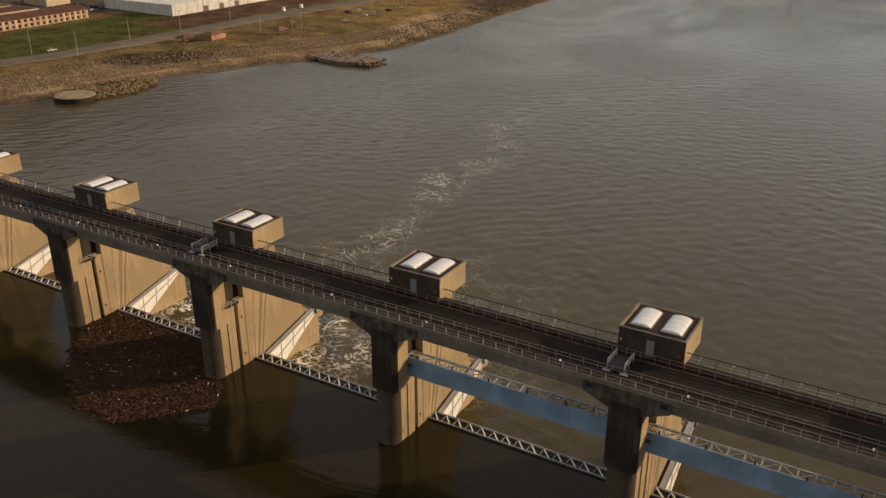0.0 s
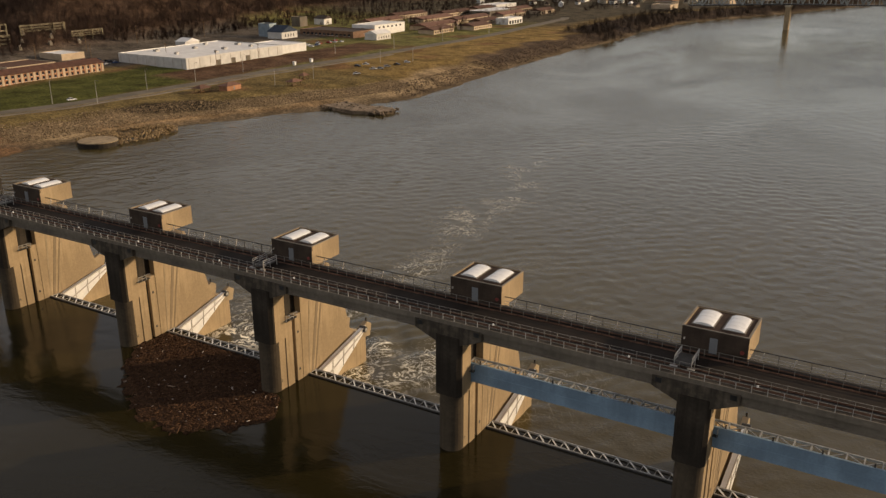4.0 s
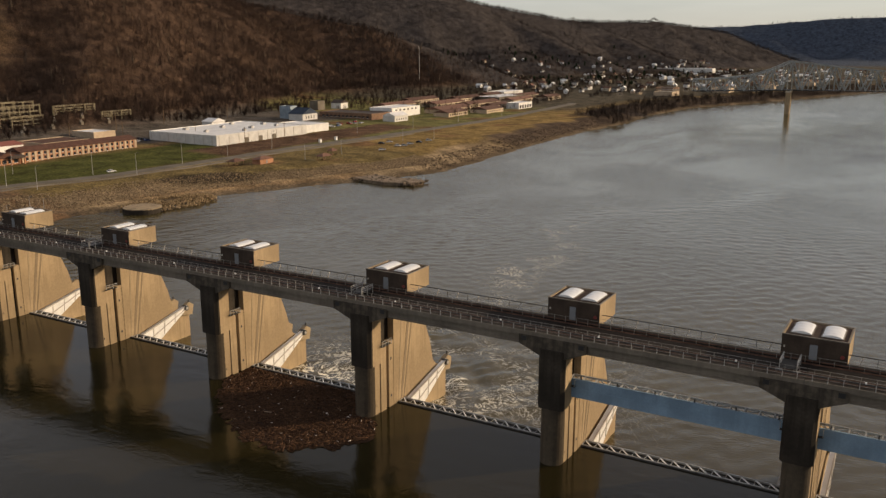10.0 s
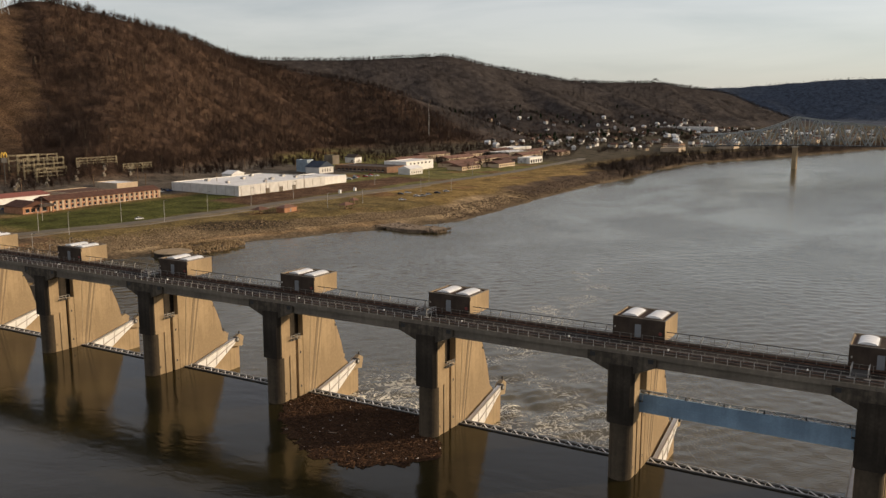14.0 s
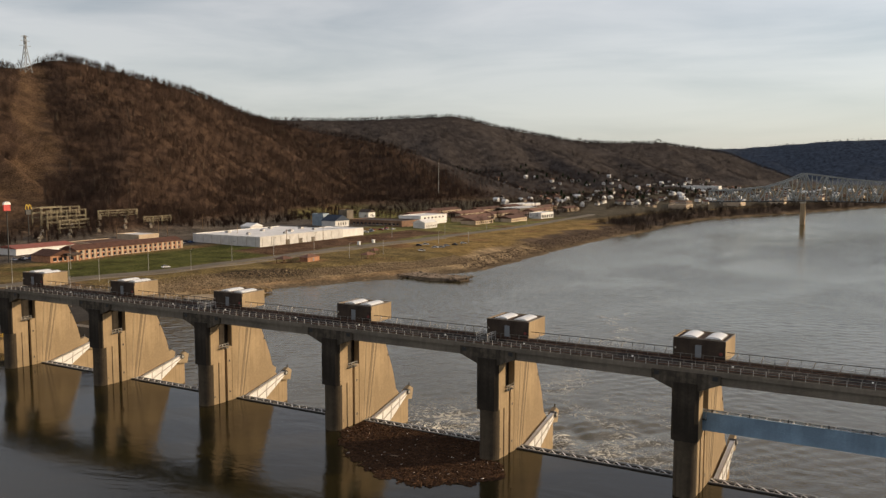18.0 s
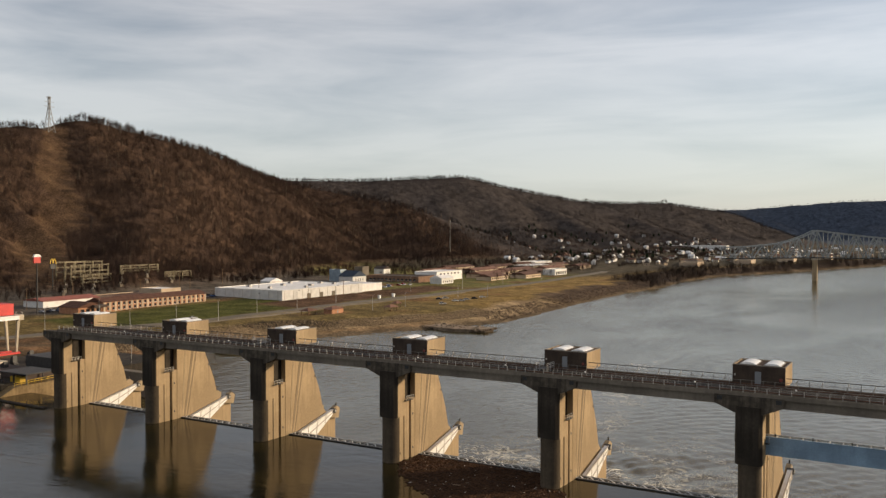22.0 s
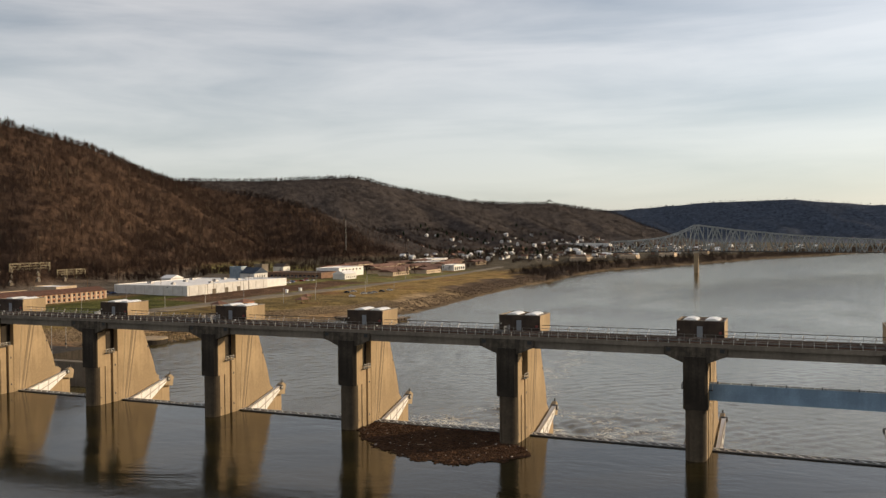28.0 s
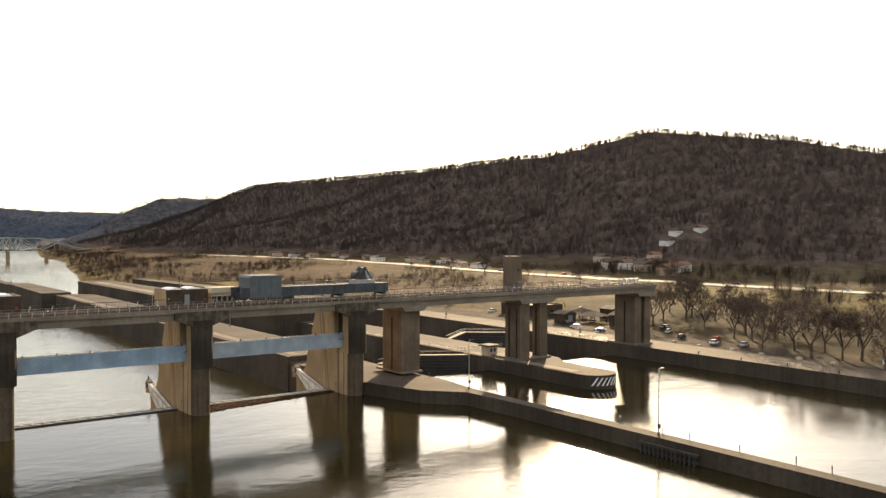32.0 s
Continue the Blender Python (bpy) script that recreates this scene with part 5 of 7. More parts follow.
# picnic shelters and hut on the bank
def shelter(x, y, w, d, label, roof_m, brick=False):
    t = thing("picnic_shelter", x, y, ground_z(x, y), label, "shelter", "picnic shelters")
    if brick:
        part("wall_block", Geo().box(-w / 2, w / 2, -d / 2, d / 2, -1, 2.6), BRICK_O, t)
        part("door", Geo().box(w / 2, w / 2 + 0.05, -0.5, 0.5, 0.1, 2.1), DOOR, t)
    else:
        for sx in (-1, 1):
            for sy in (-1, 1):
                part("post", Geo().box(sx * w * 0.42 - 0.15, sx * w * 0.42 + 0.15, sy * d * 0.42 - 0.15, sy * d * 0.42 + 0.15, -0.8, 2.6), WOOD, t)
        part("table", Geo().box(-0.8, 0.8, -1.6, 1.6, 0.4, 0.8), WOOD, t)
    g = Geo()
    g.v = [(-w * 0.6, -d * 0.6, 2.6), (w * 0.6, -d * 0.6, 2.6), (w * 0.6, d * 0.6, 2.6), (-w * 0.6, d * 0.6, 2.6), (0, -d * 0.12, 4.2), (0, d * 0.12, 4.2)]
    g.f = [(3, 2, 1, 0), (0, 1, 4), (1, 2, 5, 4), (2, 3, 5), (3, 0, 4, 5)]
    part("roof", g, roof_m, t)


shelter(-101, 228, 6, 8, "open picnic shelter with brown hipped roof", ROOF_R)
shelter(-93.5, 242, 6, 11, "brick rest hut with brown hipped roof", ROOF_R, True)
shelter(-73, 272, 5, 8, "open picnic shelter with brown hipped roof", ROOF_R)
shelter(-82, 292, 4, 5, "open picnic shelter with brown hipped roof", ROOF_R)
for x, y in ((-125.5, 336), (-125, 353)):
    t = thing("booth", x, y, ground_z(x, y), "small white booth in the road verge", "booth", "white booths")
    part("wall_block", Geo().box(-0.8, 0.8, -0.8, 0.8, -0.4, 2.2), WHITE, t)
    part("roof", Geo().box(-0.95, 0.95, -0.95, 0.95, 2.2, 2.35), ROOF_W, t)


def street_pole(x, y, h, lab="slim grey street light pole"):
    t = thing("street_lamp", x, y, ground_z(x, y), lab, "street lamp", "street lamps")
    part("mast", Geo().bar((0, 0, -0.5), (0, 0, h), 0.28, sides=6, w2=0.16), STEEL, t)
    part("arm", Geo().bar((0, 0, h), (1.8, 0, h + 0.3), 0.12), STEEL, t)
    part("lamp_head", Geo().box(1.5, 2.4, -0.2, 0.2, h + 0.2, h + 0.4), STEEL_DARK, t)


for x, y, h in ((-140, 115, 12), (-175, 142, 12), (-123.5, 119.5, 11), (-138, 162, 11.5), (-119, 174, 11.5), (-128, 214, 11.5), (-130, 292, 11), (-139.5, 399, 12), (-78, 296, 9), (-83, 267, 9), (-85, 377, 9), (-71, 396, 9), (-150, 92, 12), (-128, 250, 11), (-122, 450, 11), (-120, 520, 11), (-118, 600, 11)):
    street_pole(x, y, h)
CAR_COLS = [mat("car paint " + n_, c, 0.25, 0.2, var=0.05, bump=0) for n_, c in (("white", (0.75, 0.75, 0.74)), ("dark", (0.03, 0.03, 0.035)), ("silver", (0.45, 0.46, 0.47)), ("red", (0.35, 0.03, 0.03)), ("blue", (0.05, 0.09, 0.2)))]
CAR_NAMES = ["white", "black", "silver", "red", "blue"]
TYRE = Geo().bar((0, -0.11, 0.33), (0, 0.11, 0.33), 0.66, sides=10).mesh("wheel", BLACK)


def car(x, y, rz, c, z=None):
    t = thing("car", x, y, ground_z(x, y) + 0.06 if z is None else z, CAR_NAMES[c] + " parked car with dark windows", "car", "parked cars", rz)
    body = [(-2.2, 0.35), (2.2, 0.35), (2.25, 0.8), (1.2, 0.98), (-2.1, 1.0), (-2.25, 0.75)]
    part("body", Geo().prism(body, "y", -0.88, 0.88), CAR_COLS[c], t)
    cab = part("cabin", Geo().prism([(-1.9, 1.0), (0.95, 0.98), (0.35, 1.48), (-1.3, 1.5)], "y", -0.78, 0.78), GLASS, t, "dark glass cabin")
    part("roof", Geo().prism([(-1.3, 1.5), (0.35, 1.48), (0.3, 1.55), (-1.2, 1.56)], "y", -0.74, 0.74), CAR_COLS[c], cab)
    for wx in (-1.35, 1.35):
        for wy in (-0.8, 0.8):
            w = part("wheel", TYRE, None, t)
            w.location = (wx, wy, 0)


for k, (x, y) in enumerate(((-86.7, 353), (-88, 364.5), (-68, 326), (-71.3, 349), (-69, 353.5), (-71, 364.5), (-71, 376), (-71.8, 390))):
    car(x, y, 10 + 20 * (k % 3), (1, 0, 0, 0, 2, 2, 1, 0)[k])
zr = ground_z(-134, 172) + 0.5
car(-136.0, 172, 78, 0, zr)
rnd = random.Random(5)
for k in range(26):
    car(-236 + rnd.uniform(-14, 14), 262 + rnd.uniform(-16, 14), rnd.choice((0, 90)), rnd.randrange(5))
for k in range(12):
    car(-232 + rnd.uniform(-4, 6), 145 + k * 3.2, 0, rnd.randrange(5))
for k in range(8):
    car(-270 + rnd.uniform(-6, 6), 210 + k * 5.2, 90, rnd.randrange(5))
for k in range(14):
    car(-185 + rnd.uniform(-10, 8), 408 + k * 4.5, rnd.choice((0, 90)), rnd.randrange(5))


# substation frames at the hill foot
def gantry(x, y, w, h, bays, lab="tan steel lattice substation gantry"):
    t = thing("substation_gantry", x, y, ground_z(x, y) - 0.3, lab, "substation frame", "substation gantries")
    for k in range(bays + 1):
        yy = k * w
        for s in (-0.5, 0.5):
            part("leg", Geo().bar((s, yy - 0.4, -1), (s * 0.6, yy - 0.2, h), 0.22), TAN_STEEL, t)
            part("leg", Geo().bar((s, yy + 0.4, -1), (s * 0.6, yy + 0.2, h), 0.22), TAN_STEEL, t)
        for j in range(5):
            part("brace", Geo().bar((-0.45, yy - 0.35, h * j / 5), (0.4, yy + 0.3, h * (j + 1) / 5), 0.14), TAN_STEEL, t)
    for z in (h, h * 0.72, h * 0.45):
        part("beam", Geo().box(-0.45, 0.45, -0.5, bays * w + 0.5, z - 0.5, z - 0.2), TAN_STEEL, t)
        part("beam", Geo().box(-0.35, 0.35, -0.5, bays * w + 0.5, z + 0.2, z + 0.4), TAN_STEEL, t)


TAN_STEEL = mat("tan galvanised steel", (0.22, 0.18, 0.11), 0.6, 0.2, var=0.2)
for x, y, w, h, b in ((-326, 236, 8, 15, 4), (-333, 236, 8, 15, 4), (-340, 234, 8, 13, 3), (-318, 240, 8, 10, 3), (-322, 276, 9, 7, 4), (-312, 310, 9, 6, 3)):
    gantry(x, y, w, h, b)
for k in range(14):
    x, y = -305 - 9 * (k % 3), 214 + 8 * k
    t = thing("transformer", x, y, ground_z(x, y), "grey transformer with pale insulators", "transformer", "substation transformers")
    part("tank", Geo().box(-0.9, 0.9, -1.2, 1.2, -0.5, 2.0), CONC_GREY, t)
    for yy in (-1, 0, 1):
        part("insulator", Geo().bar((0, yy * 0.7, 2.0), (0, yy * 0.7, 3.4), 0.25, sides=6), COPING, t)
for x, y, h in ((-250, 150, 13), (-262, 190, 13), (-258, 240, 13), (-240, 268, 12), (-285, 300, 14), (-290, 350, 13), (-290, 420, 13), (-275, 470, 13), (-265, 120, 13), (-205, 300, 12), (-160, 300, 11), (-160, 340, 11)):
    t = thing("utility_pole", x, y, ground_z(x, y), "weathered wooden utility pole with crossarm", "utility pole", "utility poles")
    part("mast", Geo().bar((0, 0, -1), (0, 0, h), 0.4, sides=6, w2=0.26), WOOD, t)
    part("crossarm", Geo().bar((-1.3, 0, h - 0.8), (1.3, 0, h - 0.8), 0.2), WOOD, t)

# stony spit, round mooring cell and rocks
sp = tagged(part("spit", Geo().prism([(-40, 254), (-30, 250), (-14, 246), (0, 251), (4, 258), (0, 264), (-14, 263), (-34, 268)], "z", -8, -3.3), mat("packed stone", (0.24, 0.18, 0.125), 0.95, var=0.4, scale=0.2, fine=1.5, bump=0.6)), "low dark stone spit reaching into the river", "spit", kind="structure")
cell = thing("mooring_cell", -65.5, 130, -8, "round concrete-capped sheet pile mooring cell", "mooring cell")
n = 28
ring = [(8.5 * math.cos(2 * math.pi * k / n), 8.5 * math.sin(2 * math.pi * k / n)) for k in range(n)]
part("wall_ring", Geo().prism(ring, "z", 0, 5.0), CONC_DARK, cell)
part("cap", Geo().prism([(x * 0.985, y * 0.985) for x, y in ring], "z", 5.0, 5.35), mat("gravel cap", (0.33, 0.25, 0.16), 0.95, var=0.3, fine=3), cell, "tan gravel cap")


def rock_field(name, n, pick, smin, smax, label, seed, material):
    """Many small broken stones in one mesh."""
    rs = np.random.RandomState(seed)
    bm = bmesh.new()
    bmesh.ops.create_icosphere(bm, subdivisions=1, radius=1.0)
    bv = np.array([v.co[:] for v in bm.verts])
    bf = np.array([[v.index for v in f.verts] for f in bm.faces])
    bm.free()
    P = pick(rs, n)
    n = len(P)
    s = rs.uniform(smin, smax, (n, 1, 1)) * rs.uniform(0.6, 1.3, (n, 1, 3))
    V = bv[None] * (1 + rs.uniform(-0.25, 0.25, (n, len(bv), 1))) * s
    a = rs.uniform(0, 6.28, n)
    ca, sa_ = np.cos(a)[:, None], np.sin(a)[:, None]
    V[:, :, 0], V[:, :, 1] = V[:, :, 0] * ca - V[:, :, 1] * sa_, V[:, :, 0] * sa_ + V[:, :, 1] * ca
    V += P[:, None, :]
    F = bf[None] + (np.arange(n) * len(bv))[:, None, None]
    return raw(name, V.reshape(-1, 3), F.reshape(-1, 3), material, label, "stones")


def raw(name, V, F, material, label, category):
    me = bpy.data.meshes.new(name)
    me.vertices.add(len(V))
    me.vertices.foreach_set("co", V.astype(np.float32).ravel())
    me.loops.add(F.size)
    me.loops.foreach_set("vertex_index", F.astype(np.int32).ravel())
    me.polygons.add(len(F))
    me.polygons.foreach_set("loop_start", np.arange(0, F.size, F.shape[1]))
    me.update(calc_edges=True)
    me.materials.append(material)
    return tagged(new(name, me), label, category, kind="stuff")


def island_mat(name, lo, hi, rough_v=0.95):
    """Colour that differs from loose piece to loose piece."""
    m = bpy.data.materials.new(name)
    m.use_nodes = True
    n_, l_ = m.node_tree.nodes, m.node_tree.links
    b = n_["Principled BSDF"]
    b.inputs["Roughness"].default_value = rough_v
    b.inputs["Specular IOR Level"].default_value = 0.05
    g = n_.new("ShaderNodeNewGeometry")
    mx = n_.new("ShaderNodeMix")
    mx.data_type = "RGBA"
    mx.inputs["A"].default_value, mx.inputs["B"].default_value = (*lo, 1), (*hi, 1)
    l_.new(g.outputs["Random Per Island"], mx.inputs["Factor"])
    l_.new(mx.outputs["Result"], b.inputs["Base Color"])
    return m


RIPRAP = island_mat("riprap", (0.11, 0.078, 0.048), (0.34, 0.25, 0.155))


def on_bank(y0, y1, d0, d1):
    def pick(rs, n):
        y = rs.uniform(y0, y1, n)
        x = along(SHORE_L, y) - rs.uniform(d0, d1, n)
        return np.stack([x, y, height(x, y) + 0.1], -1)
    return pick


rock_field("riprap", 6000, on_bank(70, 215, 9, 36), 0.14, 0.42, "grey-tan broken riprap stones on the river bank", 1, RIPRAP)
rock_field("riprap", 4500, on_bank(215, 330, 14, 32), 0.14, 0.4, "tan broken riprap stones below the picnic ground", 2, RIPRAP)
rock_field("riprap", 3500, on_bank(300, 640, 1, 22), 0.15, 0.45, "dark brown stones along the grassy shore", 3, island_mat("dark stones", (0.055, 0.04, 0.03), (0.16, 0.115, 0.08)))
rock_field("riprap", 1700, lambda rs, n: (lambda a, r_: np.stack([-70 + np.cos(a) * r_, 150 + np.sin(a) * r_ * 1.5, np.clip(-2.2 - 0.11 * r_, -4.9, 0) + rs.uniform(-0.3, 0.3, n)], -1))(rs.uniform(0, 6.28, n), 17 * np.sqrt(rs.uniform(0.05, 1, n))), 0.2, 0.5, "golden broken stones heaped by the mooring cell", 5, island_mat("golden stones", (0.15, 0.10, 0.055), (0.38, 0.27, 0.15)))
rock_field("riprap", 500, lambda rs, n: np.stack([rs.uniform(-38, 4, n), rs.uniform(248, 266, n), rs.uniform(-4.6, -3.4, n)], -1), 0.3, 0.8, "dark stones around the spit", 4, island_mat("spit stones", (0.08, 0.065, 0.05), (0.24, 0.18, 0.13)))

# ---- powerhouse and yard beside the first pier ----
ph = thing("powerhouse", -4, 0, 0, "low concrete powerhouse block with a tan forebay wall", "powerhouse")
part("forebay_wall", Geo().prism([(-9, -12), (34, -12), (34, 3.6), (8, 2.6), (-3, 2.5), (-9, -0.4)], "x", -28, -24.5), OCHRE, ph, "tan forebay wall")
part("deck_block", Geo().box(-80, -28.02, -9.0, 62, -14, 3.0), CONC_DARK, ph)
part("dark_roof", Geo().box(-60, -30, 4, 14, 3.0, 5.0), ROOF_D, ph, "dark flat roof block")
part("dark_roof", Geo().box(-46, -30, 15, 26, 3.0, 8.6), STEEL_DARK, ph, "dark steel clad block")
part("intake_face", Geo().box(-80, -28.1, -11.0, -9.05, -12, 2.4), CONC_DARK, ph)
for k in range(16):
    part("rail_post", Geo().bar((-25, -3 + k * 2.3, 2.5 + k * 0.07), (-25, -3 + k * 2.3, 3.7 + k * 0.07), 0.12), YELLOW, ph)
for z in (3.4, 4.0):
    part("rail", Geo().bar((-25, -3, z - 0.3), (-25, 32.5, z + 0.8), 0.14), YELLOW, ph, "yellow safety rail")
for k in range(5):
    part("bay_divider", Geo().box(-78 + k * 7, -77.2 + k * 7, -12.0, -11.05, -12, 2.6), CONC_GREY, ph)
part("sill_walk", Geo().box(-24.4, 1.6, -11.6, -10.4, -2.0, 0.35), CONC_DARK, ph, "dark concrete sill at the water")
part("tailrace_wall", Geo().box(-24.4, 1.6, 33, 36, -14, 3.0), CONC_GREY, ph)
pc = thing("portal_crane", -101, 27, 3.0, "white steel portal crane over the powerhouse yard", "portal crane")
for x, y in ((10.5, 0), (2.5, 12), (10.5, 12), (2.5, 0)):
    part("leg", Geo().bar((x + (1.6 if x < 5 else -1.2), y, 0), (x, y, 13.4), 0.6, w2=1.1), CONC_PALE, pc)
for y in (0, 12):
    part("bridge_beam", Geo().box(-60, 13, y - 0.9, y + 0.9, 13.4, 15.4), CONC_PALE, pc)
    part("rail", Geo().bar((-60, y, 16.6), (13, y, 16.6), 0.14), STEEL, pc)
    for k in range(20):
        part("rail_post", Geo().bar((-59 + k * 3.8, y, 15.4), (-59 + k * 3.8, y, 16.6), 0.12), STEEL, pc)
part("end_tie", Geo().box(11.5, 13, 0.9, 11.1, 13.6, 15.2), WHITE, pc)
part("hoist_cab", Geo().box(3.2, 11, 2, 10, 15.4, 19.8), RED, pc, "red hoist housing")
part("sill_beam", Geo().box(8.8, 10.2, -1, 13, 0, 0.8), RED, pc)
part("sill_beam", Geo().box(3.6, 5.0, -1, 13, 0, 0.8), RED, pc)
db = thing("mobile_crane", -36, -6.0, 3.0, "black crawler crane with raised lattice boom", "crane")
part("track", Geo().box(-2.6, 2.6, -2.4, -1.2, 0, 1.1), BLACK, db)
part("track", Geo().box(-2.6, 2.6, 1.2, 2.4, 0, 1.1), BLACK, db)
part("cab", Geo().box(-2.2, 2.4, -1.5, 1.5, 1.1, 3.6), BLACK, db)
bo = part("boom", Geo().bar((-0.6, 0, 2.6), (-4.6, 0, 15.5), 0.9, w2=0.6), BLACK, db)
part("boom_head", Geo().bar((-4.6, 0, 15.5), (-5.2, 0, 16.4), 0.9), TAN_STEEL, bo)
for k, (x, y, z, sx, sy, sz, m, lab) in enumerate(((-56, 2, 3.0, 4, 3, 2.2, RED, "red storage box on the powerhouse deck"), (-48, 1, 3.0, 3, 2, 2.0, STEEL_DARK, "dark storage box on the powerhouse deck"), (-34, 1.5, 3.0, 5, 2, 1.6, YELLOW, "yellow lifting frame on the powerhouse deck"), (-44, -4, 3.0, 3, 2, 1.8, TAN_STEEL, "tan crate on the powerhouse deck"), (-64, 14, 3.0, 6, 3, 2.6, CONC_PALE, "pale container on the powerhouse deck"), (-60, 40, 3.0, 8, 4, 3, STEEL, "grey container on the powerhouse deck"), (-70, 4, 3.0, 4, 3, 2.5, BLACK, "black tank on the powerhouse deck"))):
    t = thing("storage_box", x, y, z, lab, "storage box", "yard boxes")
    part("case", Geo().box(-sx / 2, sx / 2, -sy / 2, sy / 2, 0, sz), m, t)
    part("lid", Geo().box(-sx / 2 - 0.06, sx / 2 + 0.06, -sy / 2 - 0.06, sy / 2 + 0.06, sz, sz + 0.12), m, t)
# machinery and rails crowding the powerhouse deck
gate_deck = thing("work_platform", -32, 2, 3.0, "dark raised work platform with posts on the powerhouse deck", "platform")
part("floor", Geo().box(-8, 6, -3, 8, 3.0, 3.3), STEEL_DARK, gate_deck)
for x in (-7.5, -1, 5.5):
    for y in (-2.6, 7.6):
        part("post", Geo().box(x - 0.2, x + 0.2, y - 0.2, y + 0.2, 0, 3.0), STEEL_DARK, gate_deck)
rnd = random.Random(61)
for k in range(9):
    x, y, n, sx = -36 - rnd.uniform(0, 34), rnd.uniform(-7, 12), 5, rnd.choice((0, 1))
    t = thing("safety_railing", x, y, 3.0, "yellow steel safety railing on the powerhouse deck", "railing", "yard railings")
    for j in range(n):
        part("post", Geo().bar((sx * j * 1.6, (1 - sx) * j * 1.6, 0), (sx * j * 1.6, (1 - sx) * j * 1.6, 1.2), 0.12), YELLOW, t)
    for z in (0.6, 1.2):
        part("rail", Geo().bar((0, 0, z), (sx * 6.4, (1 - sx) * 6.4, z), 0.12), YELLOW, t)
for k in range(12):
    x, y = -34 - rnd.uniform(0, 40), rnd.uniform(-8, 30)
    h = rnd.uniform(1.2, 4.5)
    m, nm = rnd.choice(((STEEL_DARK, "dark"), (BLACK, "black"), (RUST, "rusty"), (CONC_GREY, "grey"), (STEEL_DARK, "dark")))
    t = thing("gate_machine", x, y, 3.0, nm + " hoisting machine on the powerhouse deck", "machine", "deck machines")
    part("bed", Geo().box(-1.6, 1.6, -1.2, 1.2, 0, 0.5), m, t)
    part("gear_case", Geo().prism([(-1.2, 0.5), (1.0, 0.5), (0.7, h), (-0.8, h * 0.8)], "y", -0.8, 0.8), m, t)
    part("drum", Geo().bar((1.1, -0.9, 1.0), (1.1, 0.9, 1.0), 0.9, sides=10), STEEL_DARK, t)
for x, y in ((-40, 58), (-32, 58), (-62, 58), (-32, 44), (-48, 30)):
    wall_lamp(x, y, 3.0, 12, "slim grey lamp post on the powerhouse deck")
# ---- right bank ----
def limb_tree(seed, h, spread, depth=4):
    """Trunk and bare crown of a leafless tree, as two builders."""
    rs = random.Random(seed)
    trunk, crown = Geo(), Geo()
    def grow(p, d, ln, w, lvl):
        q = p + d * ln
        if lvl >= depth:                 # a spray of fine twigs
            for k in range(14):
                o = Vector((rs.uniform(-1, 1), rs.uniform(-1, 1), rs.uniform(-0.5, 1))) * ln * 1.1
                s = d.orthogonal().normalized() * 0.012
                i = len(crown.v)
                crown.v += [tuple(p - s), tuple(p + s), tuple(q + o)]
                crown.f.append((i, i + 1, i + 2))
            return
        (trunk if lvl == 0 else crown).bar(p, q, w, sides=4 if lvl < 2 else 3, w2=max(0.03, w * 0.62))
        n = 4 if lvl == 0 else rs.choice((3, 3, 4))
        for k in range(n):
            a = 2 * math.pi * (k + rs.random() * 0.7) / n
            tilt = rs.uniform(0.35, 0.85) * spread
            up = d.copy()
            s = up.orthogonal().normalized()
            o = up.cross(s)
            nd = (up * math.cos(tilt) + (s * math.cos(a) + o * math.sin(a)) * math.sin(tilt))
            nd.z += 0.14
            nd.normalize()
            grow(p.lerp(q, rs.uniform(0.55, 1.0)), nd, (h * 0.33 if lvl == 0 else ln) * rs.uniform(0.58, 0.85), max(0.05, w * 0.55), lvl + 1)
    grow(Vector((0, 0, -0.3)), Vector((rs.uniform(-0.05, 0.05), rs.uniform(-0.05, 0.05), 1)).normalized(), h * 0.24, h * 0.032, 0)
    return trunk, crown


trees = []
for k in range(4):
    tr, cw = limb_tree(20 + k, 17.5, 0.95 + 0.08 * k, 5)
    t = thing("bare_tree", 0, 0, 0, "leafless park tree with a wide twiggy crown", "tree", "park trees")
    part("trunk", tr, BARK, t)
    part("crown", cw, BARK, t, "bare twiggy crown")
    trees.append(t)
rnd = random.Random(11)
spots = [(464, 36), (484, 36), (468, 15), (492, 28), (452, -9), (489, 15), (433.5, -32), (459, -20), (430, -50), (434, -57), (424, -74), (452, -16), (472, -15), (506, 1), (506, 62), (476, 41), (489, 58), (444, -46), (437, -61), (525, 68), (522, 44), (489, -14), (441, -38), (463, -6), (498, 44), (512, 24), (480, -2), (540, 78), (465, -45), (455, -62), (448, -80), (515, -25), (498, -48), (545, 20), (440, -95), (470, -95), (560, -20), (620, 230), (590, 200), (612, 290), (618, 330), (600, 260), (624, 380)]
for k, (x, y) in enumerate(spots):
    sc_ = rnd.uniform(0.8, 1.2)
    m = pose(x, y, ground_z(x, y), 0, 0, rnd.uniform(0, 360)) @ Matrix.Scale(sc_, 4)
    if k < 4:
        trees[k].matrix_basis = m
    else:
        c_ = copy_thing(trees[k % 4], pose(0, 0, 0))
        c_.matrix_basis = m
for x, y, rz, c_ in ((437, 1, 20, 1), (433, -15, 15, 0), (446, 14, 30, 2), (428, 30, 90, 4), (430, 44, 90, 0)):
    car(x, y, rz, c_)
for k in range(9):
    z = ground_z(648, 60 + k * 70)
    car(644 + 3 * (k % 2) * 2 + (along(ROAD_R, 60 + k * 70) - 646), 60 + k * 70, 88, k % 5, z + 0.75)
